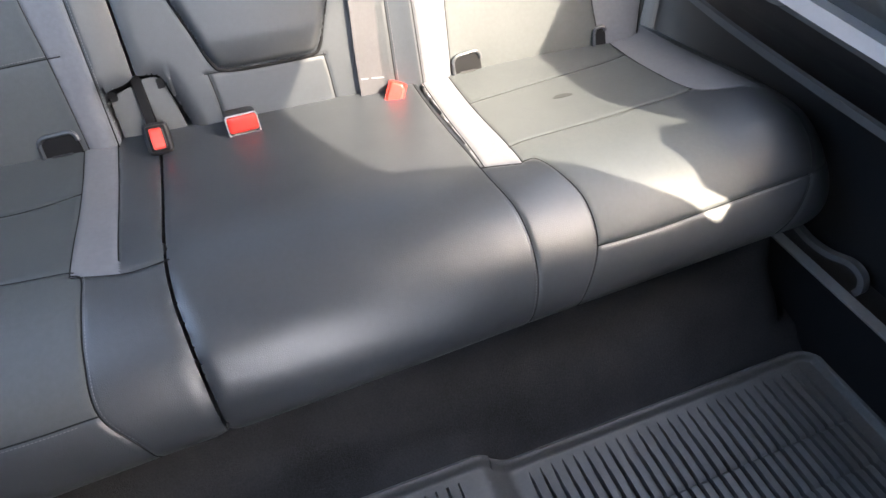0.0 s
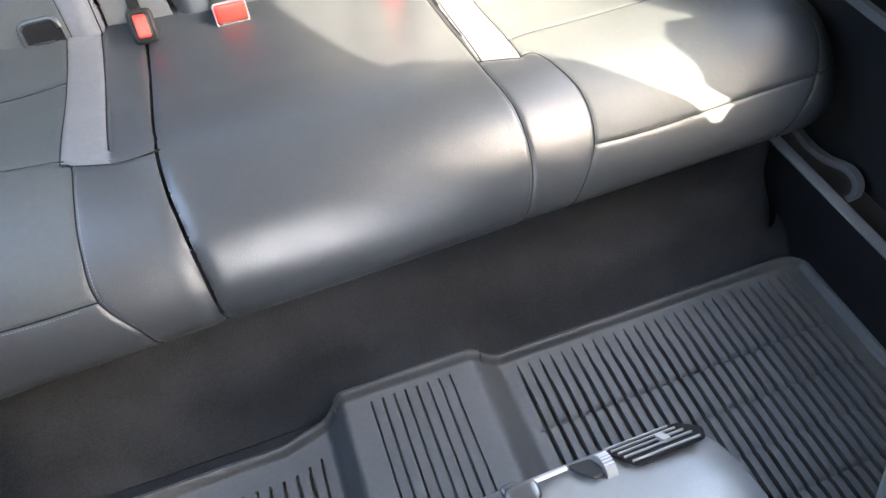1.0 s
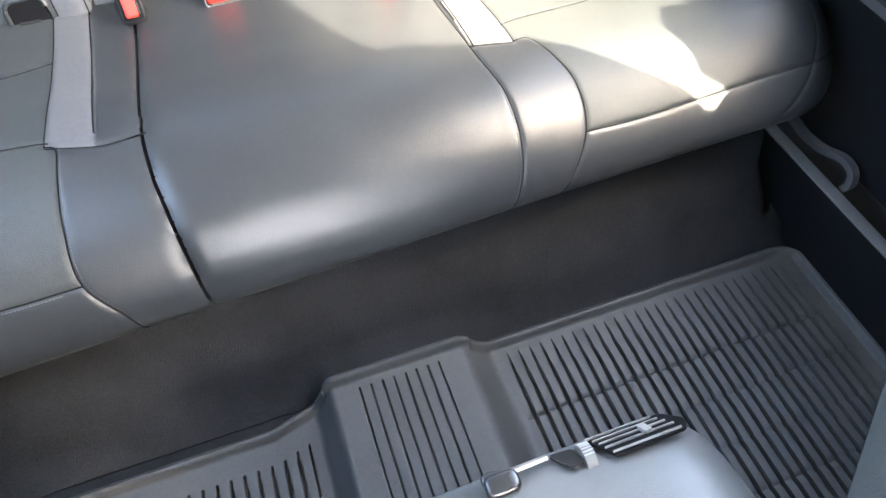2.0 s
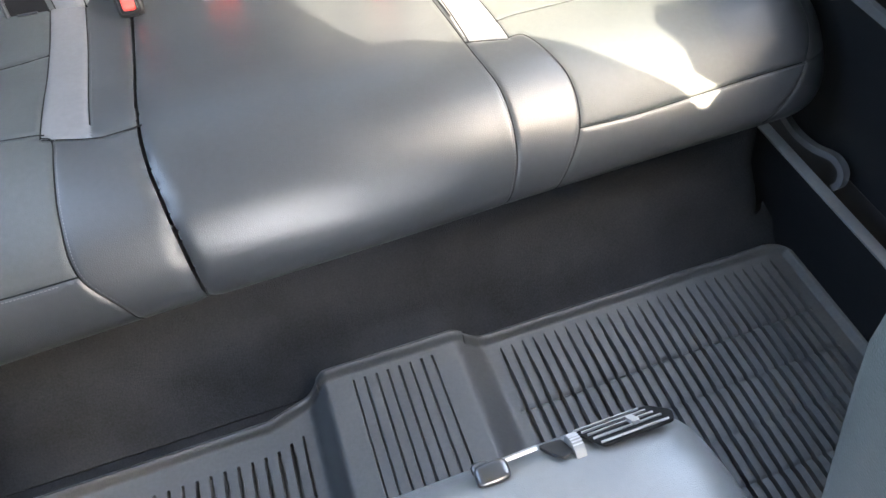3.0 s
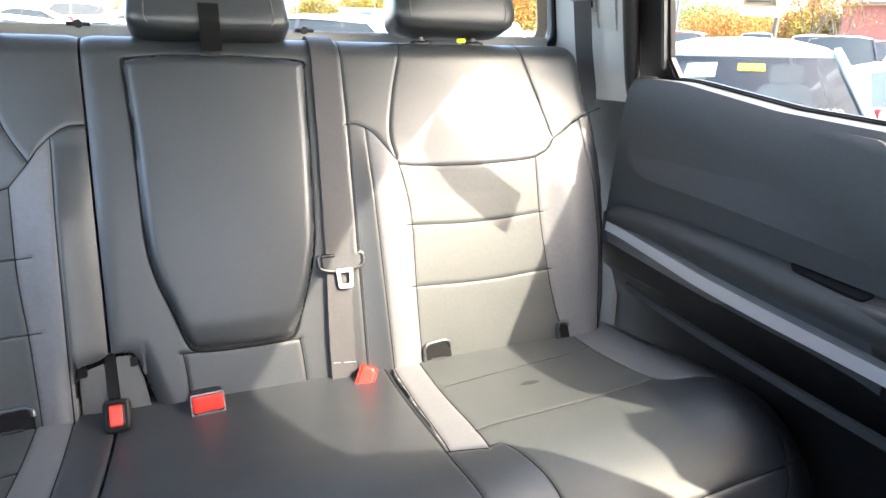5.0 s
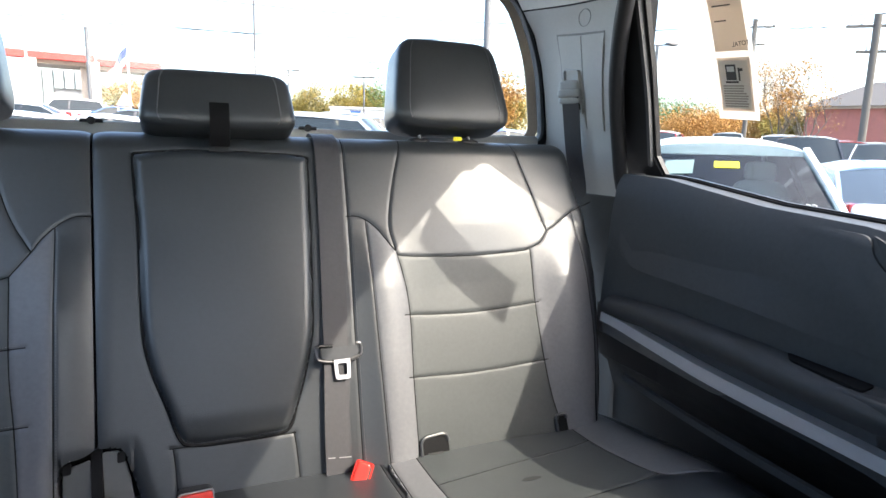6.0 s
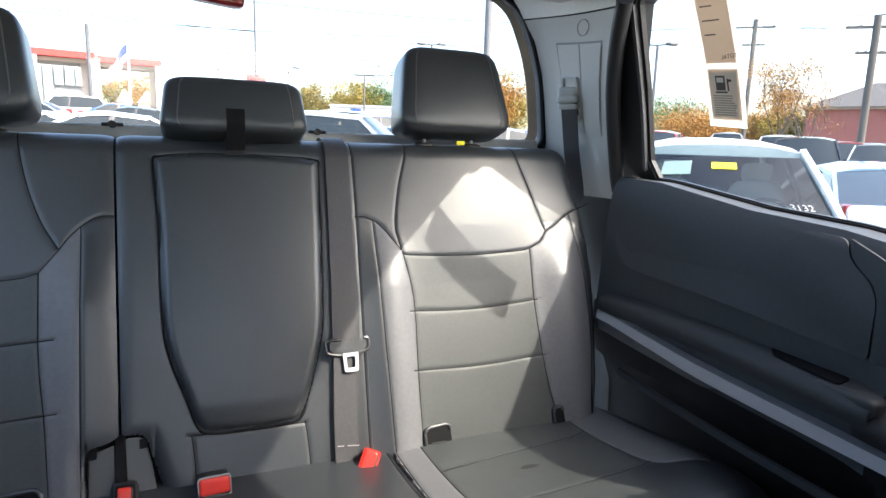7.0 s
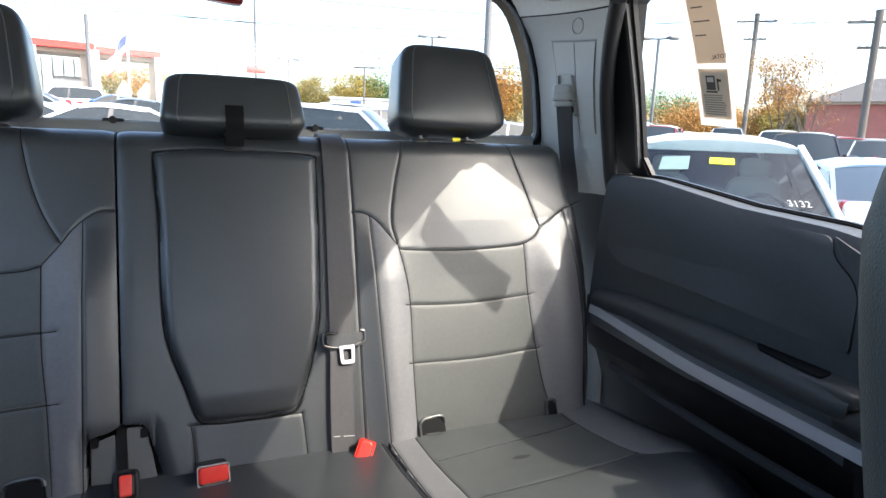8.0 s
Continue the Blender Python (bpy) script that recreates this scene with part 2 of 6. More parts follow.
def upholster(parent, place, u_span, v_span, step, seams, panels, rim, groove=0.006, soft=0.012, macro=None, skirt=0.05, edge_roll=0.0, edge_drop=0.0):
    """Sewn panels over a shaped surface. place(u, v) gives points and normals; seams: lines in (u, v) that part the panels;
    rim: the closed outline; panels: (name, seed u, seed v, material, label)."""
    nu, nv = round((u_span[1] - u_span[0]) / step) + 1, round((v_span[1] - v_span[0]) / step) + 1
    U, V = np.meshgrid(np.linspace(*u_span, nu), np.linspace(*v_span, nv), indexing="ij")
    P = np.stack([U.ravel(), V.ravel()], -1)
    rim = np.vstack([rim, rim[:1]])

    def nearest(lines):
        best, foot = np.full(len(P), 9.0), P.copy()
        for line in lines:
            line = np.asarray(line, float)
            for a, b in zip(line[:-1], line[1:]):
                d = b - a
                near = (P[:, 0] > min(a[0], b[0]) - 0.08) & (P[:, 0] < max(a[0], b[0]) + 0.08) & (P[:, 1] > min(a[1], b[1]) - 0.08) & (P[:, 1] < max(a[1], b[1]) + 0.08)
                q = P[near]
                t = np.clip(((q - a) @ d) / max(d @ d, 1e-12), 0, 1)
                c = a + t[:, None] * d
                w = np.linalg.norm(q - c, axis=1)
                less = w < best[near]
                idx = np.flatnonzero(near)[less]
                best[idx], foot[idx] = w[less], c[less]
        return best, foot

    d_seam, f_seam = nearest(seams)
    d_rim, f_rim = nearest([rim])
    d, foot = np.where(d_rim < d_seam, d_rim, d_seam), np.where((d_rim < d_seam)[:, None], f_rim, f_seam)
    on = d < 0.62 * step
    Q = np.where(on[:, None], foot, P)
    d_seam = np.where(on & (d_seam <= d_rim), 0, d_seam)

    # label the panels on a finer raster by spreading from the seeds
    res = step / 3
    ru, rv = int((u_span[1] - u_span[0]) / res) + 3, int((v_span[1] - v_span[0]) / res) + 3
    wall = np.zeros((ru, rv), bool)
    for line in [*seams, rim]:
        line = np.asarray(line, float)
        for a, b in zip(line[:-1], line[1:]):
            n = int(np.linalg.norm(b - a) / res * 3) + 2
            for t in np.linspace(0, 1, n):
                i, j = ((a + (b - a) * t - (u_span[0], v_span[0])) / res).astype(int) + 1
                if 0 <= i < ru and 0 <= j < rv:
                    wall[i, j] = True
                    if i + 1 < ru:
                        wall[i + 1, j] = True
    lab = np.zeros((ru, rv), int)
    for k, p in enumerate(panels):
        i, j = ((np.array(p[1:3]) - (u_span[0], v_span[0])) / res).astype(int) + 1
        lab[i, j] = k + 1
    outside = np.zeros((ru, rv), bool)
    outside[0, :] = outside[-1, :] = outside[:, 0] = outside[:, -1] = True
    lab[outside & ~wall & (lab == 0)] = -1

    def spread(free):
        grown = False
        for axis, way in ((0, 1), (0, -1), (1, 1), (1, -1)):
            s = np.roll(lab, way, axis)
            cut = [slice(None)] * 2
            cut[axis] = 0 if way == 1 else -1
            s[tuple(cut)] = 0
            take = (lab == 0) & free & (s != 0)
            if take.any():
                lab[take] = s[take]
                grown = True
        return grown

    while spread(~wall):
        pass
    for _ in range(4):
        spread(np.ones_like(wall))

    idx = np.arange(nu * nv).reshape(nu, nv)
    a, b, c, e = idx[:-1, :-1].ravel(), idx[1:, :-1].ravel(), idx[1:, 1:].ravel(), idx[:-1, 1:].ravel()
    flip = on[b] & on[e] & ~(on[a] & on[c])
    T = np.concatenate([np.stack([a, b, np.where(flip, e, c)], -1), np.stack([np.where(flip, b, a), c, e], -1)])
    mid = Q[T].mean(1)
    ij = ((mid - (u_span[0], v_span[0])) / res).astype(int) + 1
    tri_lab = lab[np.clip(ij[:, 0], 0, ru - 1), np.clip(ij[:, 1], 0, rv - 1)]
    pos, nor = place(Q[:, 0], Q[:, 1])
    h = -groove * np.exp(-d_seam / soft * 2.2)
    if macro is not None:
        h = h + macro(Q[:, 0], Q[:, 1])
    if edge_roll:
        k = np.clip(1 - d_rim / edge_roll, 0, 1)
        h = h - (edge_drop(Q[:, 0]) if callable(edge_drop) else edge_drop) * (1 - np.sqrt(np.clip(1 - k * k, 0, 1)))
    pos = pos + nor * h[:, None]
    made = []
    kept = tri_lab > 0
    edges = {}
    for t in T[kept]:
        for i in range(3):
            key = (t[i], t[(i + 1) % 3])
            edges[key] = True
    for k, p in enumerate(panels):
        tri = T[tri_lab == k + 1]
        if not len(tri):
            continue
        used, inv = np.unique(tri, return_inverse=True)
        verts, faces = pos[used].tolist(), inv.reshape(-1, 3).tolist()
        back = {}
        where = {g: n for n, g in enumerate(used)}
        for t in tri:
            for i in range(3):
                g, q = t[i], t[(i + 1) % 3]
                if (q, g) in edges:
                    continue
                for w in (g, q):
                    if w not in back:
                        back[w] = len(verts)
                        verts.append((pos[w] - nor[w] * skirt).tolist())
                faces.append([where[q], where[g], back[g], back[q]])
        made.append(part(p[0], (np.array(verts), faces), p[3], parent, p[4] if len(p) > 4 else ""))
    return made


def stitches(parent, place, line, gap=0.0044, length=0.0029, thick=0.0006, lift=0.0012, macro=None, material=None, sink=0.0):
    """A row of thread stitches along a line in (u, v)."""
    line = np.asarray(line, float)
    s = np.r_[0, np.cumsum(np.linalg.norm(np.diff(line, axis=0), axis=1))]
    at = np.arange(0, s[-1], gap)
    ends = np.stack([np.stack([np.interp(at + o, s, line[:, k]) for k in (0, 1)], -1) for o in (0, length)], 1)
    pts = []
    for o in (0, 1):
        q, n = place(ends[:, o, 0], ends[:, o, 1])
        m = macro(ends[:, o, 0], ends[:, o, 1]) if macro is not None else 0
        pts.append((q + n * (np.reshape(m, (-1, 1)) if macro is not None else 0) + n * (lift - sink), n))
    (p0, n0), (p1, n1) = pts
    d = p1 - p0
    d /= np.linalg.norm(d, axis=1)[:, None] + 1e-9
    side = np.cross(d, n0) * thick
    up = n0 * thick
    V = np.stack([p0 - side, p0 + side, p1 + side, p1 - side, p0 - side * 0.6 + up, p0 + side * 0.6 + up, p1 + side * 0.6 + up, p1 - side * 0.6 + up], 1).reshape(-1, 3)
    quads = np.array([(4, 5, 6, 7), (0, 1, 5, 4), (1, 2, 6, 5), (2, 3, 7, 6), (3, 0, 4, 7)])
    F = (np.arange(len(at))[:, None, None] * 8 + quads[None]).reshape(-1, 4)
    return part("stitching", (V, F), material or THREAD, parent, "pale grey thread stitching", smooth=False, kind="stuff")


def trim_line(line, a, b):
    """The line without a metres at its start and b at its end, evenly stepped."""
    line = np.asarray(line, float)
    s = np.r_[0, np.cumsum(np.linalg.norm(np.diff(line, axis=0), axis=1))]
    at = np.arange(a, s[-1] - b, 0.004)
    return np.stack([np.interp(at, s, line[:, k]) for k in (0, 1)], -1)


def offset_line(line, d):
    line = np.asarray(line, float)
    t = np.gradient(line, axis=0)
    t /= np.linalg.norm(t, axis=1)[:, None] + 1e-9
    return line + np.stack([-t[:, 1], t[:, 0]], -1) * d


# ---- cab shell ----

floor_line = smooth_line([(-2.6, -0.014), (-1.6, -0.014), (-0.88, -0.014), (-0.82, -0.008), (-0.785, 0.02), (-0.75, 0.07), (-0.72, 0.105), (-0.70, 0.14), (-0.685, 0.20), (-0.66, 0.225), (-0.60, 0.215), (-0.3, 0.21), (0.16, 0.21)], 5)
xs = np.linspace(-0.78, 0.816, 90)
V, Fq = [], []
n = len(floor_line)
for x in xs:
    e = max(0.0, (x - 0.74) / 0.075)
    for y, z in floor_line:
        drop = 0.05 * e**3 if z > 0.05 else 0
        hump = 0.052 * np.clip((0.155 - abs(x - 0.022)) / 0.055, 0, 1) * np.clip((-y - 0.76) / 0.05, 0, 1)
        V.append((x - 0.030 * e * np.clip((z - 0.09) / 0.11, 0, 1), y + 0.03 * e**3 * (z > 0.03), max(z - drop, -0.014) + hump + 0.0015 * noise.noise((x * 9, y * 9, 0))))
Fq = [(i * n + k, (i + 1) * n + k, (i + 1) * n + k + 1, i * n + k + 1) for i in range(len(xs) - 1) for k in range(n - 1)]
solo("floor", (V, Fq), CARPET, "black carpet floor rising under the rear bench", kind="structure")
solo("floor_pan", rbox((-0.93, -2.6, -0.10), (0.93, 0.22, -0.055), 0), PLASTIC, "dark floor pan below the carpet", kind="structure")

SCUFF = surface("scuff_grey", (0.19, 0.19, 0.195), 0.5, vary=0.1)
# door sill with its scuff plate
sill = [(0.818, -0.02), (0.819, 0.11), (0.820, 0.145), (0.823, 0.15), (0.835, 0.15), (0.842, 0.142), (0.845, 0.05), (0.90, 0.045), (0.90, -0.06), (0.818, -0.06)]
for s in (1, -1):
    bm = slab([(s * x, z) for x, z in sill], 2.45, lambda a, b, c: Vector((a, -2.5 + c, b)))
    solo("trim_sill", bm, BLACK_LOW, "black plastic door sill", kind="structure", smooth=False)
solo("trim_scuff_plate", rbox((0.812, -1.20, 0.1505), (0.836, -0.40, 0.156), 0.002), SCUFF, "grey scuff plate on the door sill", kind="structure")

# rear wall with the window opening
WIN = round_poly([(-0.818, 0.975), (0.818, 0.975), (0.793, 1.19), (0.722, 1.345), (0.52, 1.40), (-0.52, 1.40), (-0.722, 1.345), (-0.793, 1.19)], [0.05, 0.05, 0.10, 0.06, 0.1, 0.1, 0.06, 0.10], 5)
nW = len(WIN)
cx = np.array(WIN).mean(0)
outer = []
for a, b in WIN:
    d = np.array([a, b]) - cx
    k = min(1.0 / max(abs(d[0]), 1e-6), (1.62 - cx[1]) / d[1] if d[1] > 1e-6 else 9e9, (cx[1] - 0.0) / -d[1] if d[1] < -1e-6 else 9e9)
    q = cx + d * k
    lim = 0.93 - 0.42 * max(q[1] - 0.9, 0)
    outer.append((float(np.clip(q[0], -lim, lim)), float(q[1])))
solo("wall_rear", ring_slab(outer, WIN, 0.03, lambda a, b, c: Vector((a, 0.185 + c, b))), PLASTIC_SOFT, "dark inner panel of the cab's rear wall", kind="structure", smooth=False)
rear_window = thing("window_1", (0, 0.19, 0.975), "rear cab window with dark border and rubber seal", "window", kind="structure")
small = [tuple(cx + (np.array(p) - cx) * (0.993, 0.985)) for p in WIN]
part("seal", ring_slab([tuple(cx + (np.array(p) - cx) * 1.012) for p in WIN], small, 0.014, lambda a, b, c: Vector((a, 0.170 + c, b))), SEAM, rear_window, "black rubber seal", smooth=False)
frit = [tuple(cx + (np.array(p) - cx) * (0.950, 0.945)) for p in WIN]
RAIL_GREY = surface("rail_grey", (0.20, 0.20, 0.195), 0.5, vary=0.1)
RAIL_LIGHT = surface("guide_grey", (0.38, 0.38, 0.37), 0.5, vary=0.06)
# the bronze reflection along the glass edge is put into this colour
BRONZE = surface("bronze_reflection", (0.50, 0.41, 0.32), 0.35, vary=0.1)
part("edge_band", ring_slab([tuple(cx + (np.array(p) - cx) * (0.986, 0.975)) for p in WIN], frit, 0.003, lambda a, b, c: Vector((a, 0.196 + c, b))), BRONZE, rear_window, "brownish tinted edge band", smooth=False)
pane = part("pane", slab([tuple(cx + (np.array(p) - cx) * 1.004) for p in WIN], 0.004, lambda a, b, c: Vector((a, 0.200 + c, b))), GLASS, rear_window, "clear glass pane", smooth=False)
pane.visible_shadow = False
part("lower_rail", rbox((-0.78, 0.150, 0.968), (0.78, 0.182, 0.998), 0.008, 3), RAIL_LIGHT, rear_window, "grey lower window rail")
for x in (-0.24, 0.18):
    part("latch", fuse(tube([(x - 0.02, 0.149, 0.998), (x + 0.02, 0.149, 0.998)], 0.004, 8), tube([(x, 0.150, 0.998), (x, 0.142, 0.998)], 0.008, 10)), PLASTIC, rear_window, "small slider latch")
solo("high_brake_lamp", pillow((0.082, 0.02, 0.020), (-0.056, 0.152, 1.278), 6, 8, None, Matrix.Rotation(radians(6), 4, "Y")), RED_LENS, "dark red high-mounted brake lamp above the rear window", "lamp")

# corner pillar trims between the rear window and the door
def corner_pillar(s):
    p = thing("pillar_trim", (s * 0.84, 0.05, 0.33), "light grey plastic corner pillar trim with belt guide", "pillar trim", "corner pillars", "structure")
    base = smooth_line([(0.775, 0.175), (0.80, 0.135), (0.835, 0.04), (0.858, -0.06), (0.862, -0.105)], 5)
    m = len(base)

    def pillar_at(k, z):
        """k from the rear window's edge (0) to the door seal (1)."""
        xr = float(np.interp(z, [0.85, 1.0, 1.10, 1.175, 1.25, 1.33, 1.40, 1.46], [0.82, 0.815, 0.803, 0.790, 0.765, 0.715, 0.655, 0.60]))
        yf = float(np.interp(z, [0.85, 0.93, 1.06, 1.13, 1.20, 1.27, 1.40], [-0.076, -0.091, -0.137, -0.168, -0.209, -0.25, -0.317]))
        xf = 0.85 - 0.42 * (z - 0.9)
        return Vector((s * (xr + (xf - xr) * k + 0.018 * math.sin(k * math.pi)), 0.172 + (yf - 0.172) * k, z))

    ks = np.linspace(0, 1, 15)
    crown = [1.306 - 0.048 * k for k in ks]
    V = [pillar_at(k, 0.858 + (crown[i] - 0.858) * q) for q in np.linspace(0, 1, 26) for i, k in enumerate(ks)]
    Fq = [(i * 15 + k, i * 15 + k + 1, (i + 1) * 15 + k + 1, (i + 1) * 15 + k) for i in range(25) for k in range(14)]
    part("panel", (V, Fq), PLASTIC_GREY, p)
    V = [pillar_at(k, crown[i] + 0.002 + (1.45 - crown[i]) * q) - Vector((s * 0.004, 0.003, 0)) for q in np.linspace(0, 1, 26) for i, k in enumerate(ks)]
    part("upper_panel", (V, Fq), HEADLINER, p, "cloth-covered upper edge of the headliner")
    V = [(s * x, y, z) for z in (0.30, 0.858) for x, y in base]
    part("lower_panel", (V, [(k, k + 1, m + k + 1, m + k) for k in range(m - 1)]), PLASTIC, p, "black lower pillar panel")
    # raised cover with the belt slot
    def place(a, b, c):
        """On the pillar's face: a along it, b up from the guide, c out of it."""
        k, z = 0.375 + a / 0.33, 1.115 + b
        n = (pillar_at(k + 0.02, z) - pillar_at(k - 0.02, z)).cross(pillar_at(k, z + 0.02) - pillar_at(k, z - 0.02)).normalized()
        if n.x * s > 0:
            n = -n
        return pillar_at(k, z) + n * c

    along = (pillar_at(0.45, 1.1) - pillar_at(0.35, 1.1)).normalized()
    org = place(0, 0, 0)
    def patch(tl, tr, br, bl, lift, n=8):
        """A thin raised piece that follows the pillar's curve."""
        bm = bmesh.new()
        rows = [[bm.verts.new(place(*[(tl[q] * (1 - i / n) + tr[q] * i / n) * (1 - j / n) + (bl[q] * (1 - i / n) + br[q] * i / n) * j / n for q in (0, 1)], c)) for i, c in [(0, 0.0)] + [(i, lift if 0 < j < n else lift * 0.4) for i in range(n + 1)] + [(n, 0.0)]] for j in range(n + 1)]
        for r, q in zip(rows, rows[1:]):
            for k in range(len(r) - 1):
                bm.faces.new((r[k], r[k + 1], q[k + 1], q[k]))
        return bm
    part("belt_cover", patch((-0.036, 0.119), (0.050, 0.105), (0.065, -0.098), (-0.030, -0.084), 0.003), PLASTIC_GREY, p, "raised light grey cover")
    part("side_cover", patch((0.056, 0.104), (0.155, 0.092), (0.161, -0.106), (0.071, -0.099), 0.004), PLASTIC_GREY, p, "raised light grey side cover")
    part("cover_joint", patch((0.050, 0.105), (0.055, 0.104), (0.070, -0.098), (0.065, -0.098), 0.0012), RAIL_GREY, p, "thin dark joint")
    part("cover_shadow_gap", patch((-0.042, 0.122), (-0.036, 0.119), (-0.030, -0.084), (-0.035, -0.086), 0.001), RAIL_GREY, p, "thin dark joint")
    part("cover_shadow_gap", patch((-0.042, 0.124), (0.155, 0.096), (0.155, 0.092), (-0.040, 0.119), 0.001), RAIL_GREY, p, "thin dark joint")
    part("belt_slot", ring_slab(round_poly([(-0.022, 0.044), (0.046, 0.036), (0.062, -0.062), (-0.026, -0.062)], 0.006), round_poly([(-0.018, 0.041), (0.042, 0.033), (0.057, -0.059), (-0.022, -0.059)], 0.005), 0.0095, place), PLASTIC_GREY, p, "slot frame", smooth=False)
    # shade inside the belt slot, laid on as a black plate
    part("slot_shade", slab(round_poly([(-0.020, -0.022), (0.056, -0.022), (0.058, -0.052), (-0.018, -0.052)], 0.005), 0.0085, place), SEAM, p, "dark belt slot", smooth=False)
    em = [(0.072 + 0.024 * math.cos(t), 0.136 + 0.0165 * math.sin(t)) for t in np.linspace(0, 2 * math.pi, 24, endpoint=False)]
    part("airbag_mark", ring_slab(em, [(0.072 + (a - 0.072) * 0.92, 0.136 + (b - 0.136) * 0.92) for a, b in em], 0.0012, place), RAIL_GREY, p, "small round moulded mark", smooth=False)
    g = thing("shoulder_belt", tuple(org), "dark grey shoulder belt coming out of the pillar guide", "seat belt", "shoulder belts")
    facing = Matrix.Rotation(math.atan2(along.y, along.x + s * 0.5), 4, "Z")
    part("guide", fuse(pillow((0.028, 0.014, 0.014), place(0.022, 0.004, 0.016), 5, 6, None, facing), pillow((0.031, 0.017, 0.010), place(0.026, -0.012, 0.019), 5, 6, None, facing), pillow((0.030, 0.012, 0.008), place(0.030, -0.028, 0.022), 5, 6, None, facing)), RAIL_LIGHT, g, "ribbed grey plastic belt guide")
    pts = [place(0.034, -0.010, 0.026), place(0.040, -0.05, 0.028), place(0.040, -0.14, 0.028), place(0.046, -0.25, 0.028)]
    pts += [pts[-1] + Vector((0, 0, -0.12)), pts[-1] + Vector((0, 0, -0.40))]
    line = smooth_line(pts, 5)
    part("webbing", ribbon(line, 0.046, 0.0022, [along + Vector((s * 0.45, 0, 0))] * len(line)), WEBBING, g, "dark webbing")
    return p


# roof
roof_line = smooth_line([(-2.32, 1.52), (-1.4, 1.55), (-0.9, 1.53), (-0.4, 1.50), (-0.1, 1.475), (0.12, 1.455), (0.22, 1.45)], 6)
V, Fq = [], []
xs = np.linspace(-0.655, 0.655, 25)
m = len(roof_line)
for up in (0.0, 0.03):
    for x in xs:
        for y, z in roof_line:
            V.append((x, y, z + up - 0.10 * (abs(x) / 0.70) ** 4))
N = len(xs) * m
for i in range(len(xs) - 1):
    for k in range(m - 1):
        q = (i * m + k, (i + 1) * m + k, (i + 1) * m + k + 1, i * m + k + 1)
        Fq += [q, tuple(N + j for j in reversed(q))]
solo("ceiling", (V, Fq), HEADLINER, "light grey cloth headliner", kind="structure")

ARM_DARK = surface("dark_armrest_vinyl", (0.040, 0.042, 0.046), 0.5, vary=0.12, grain=0.3, grain_scale=600, cells=True)
# door panel, window frame and trim: one side is built, the far one mirrored plain
GX = lambda z: 0.85 - 0.42 * (z - 0.9)
GW = lambda z: GX(z) + 0.06


def sill_z(y):
    """Height of the door panel's upper edge: ahead of the corner panel, unseen, it is dropped to let sun in."""
    return float(np.interp(y, [-1.45, -1.13, -1.11, -0.80, -0.792, -0.788, -0.735, -0.66, -0.48, -0.25, -0.10], [0.858, 0.858, 0.69, 0.69, 0.72, 0.832, 0.852, 0.864, 0.876, 0.910, 0.915]))


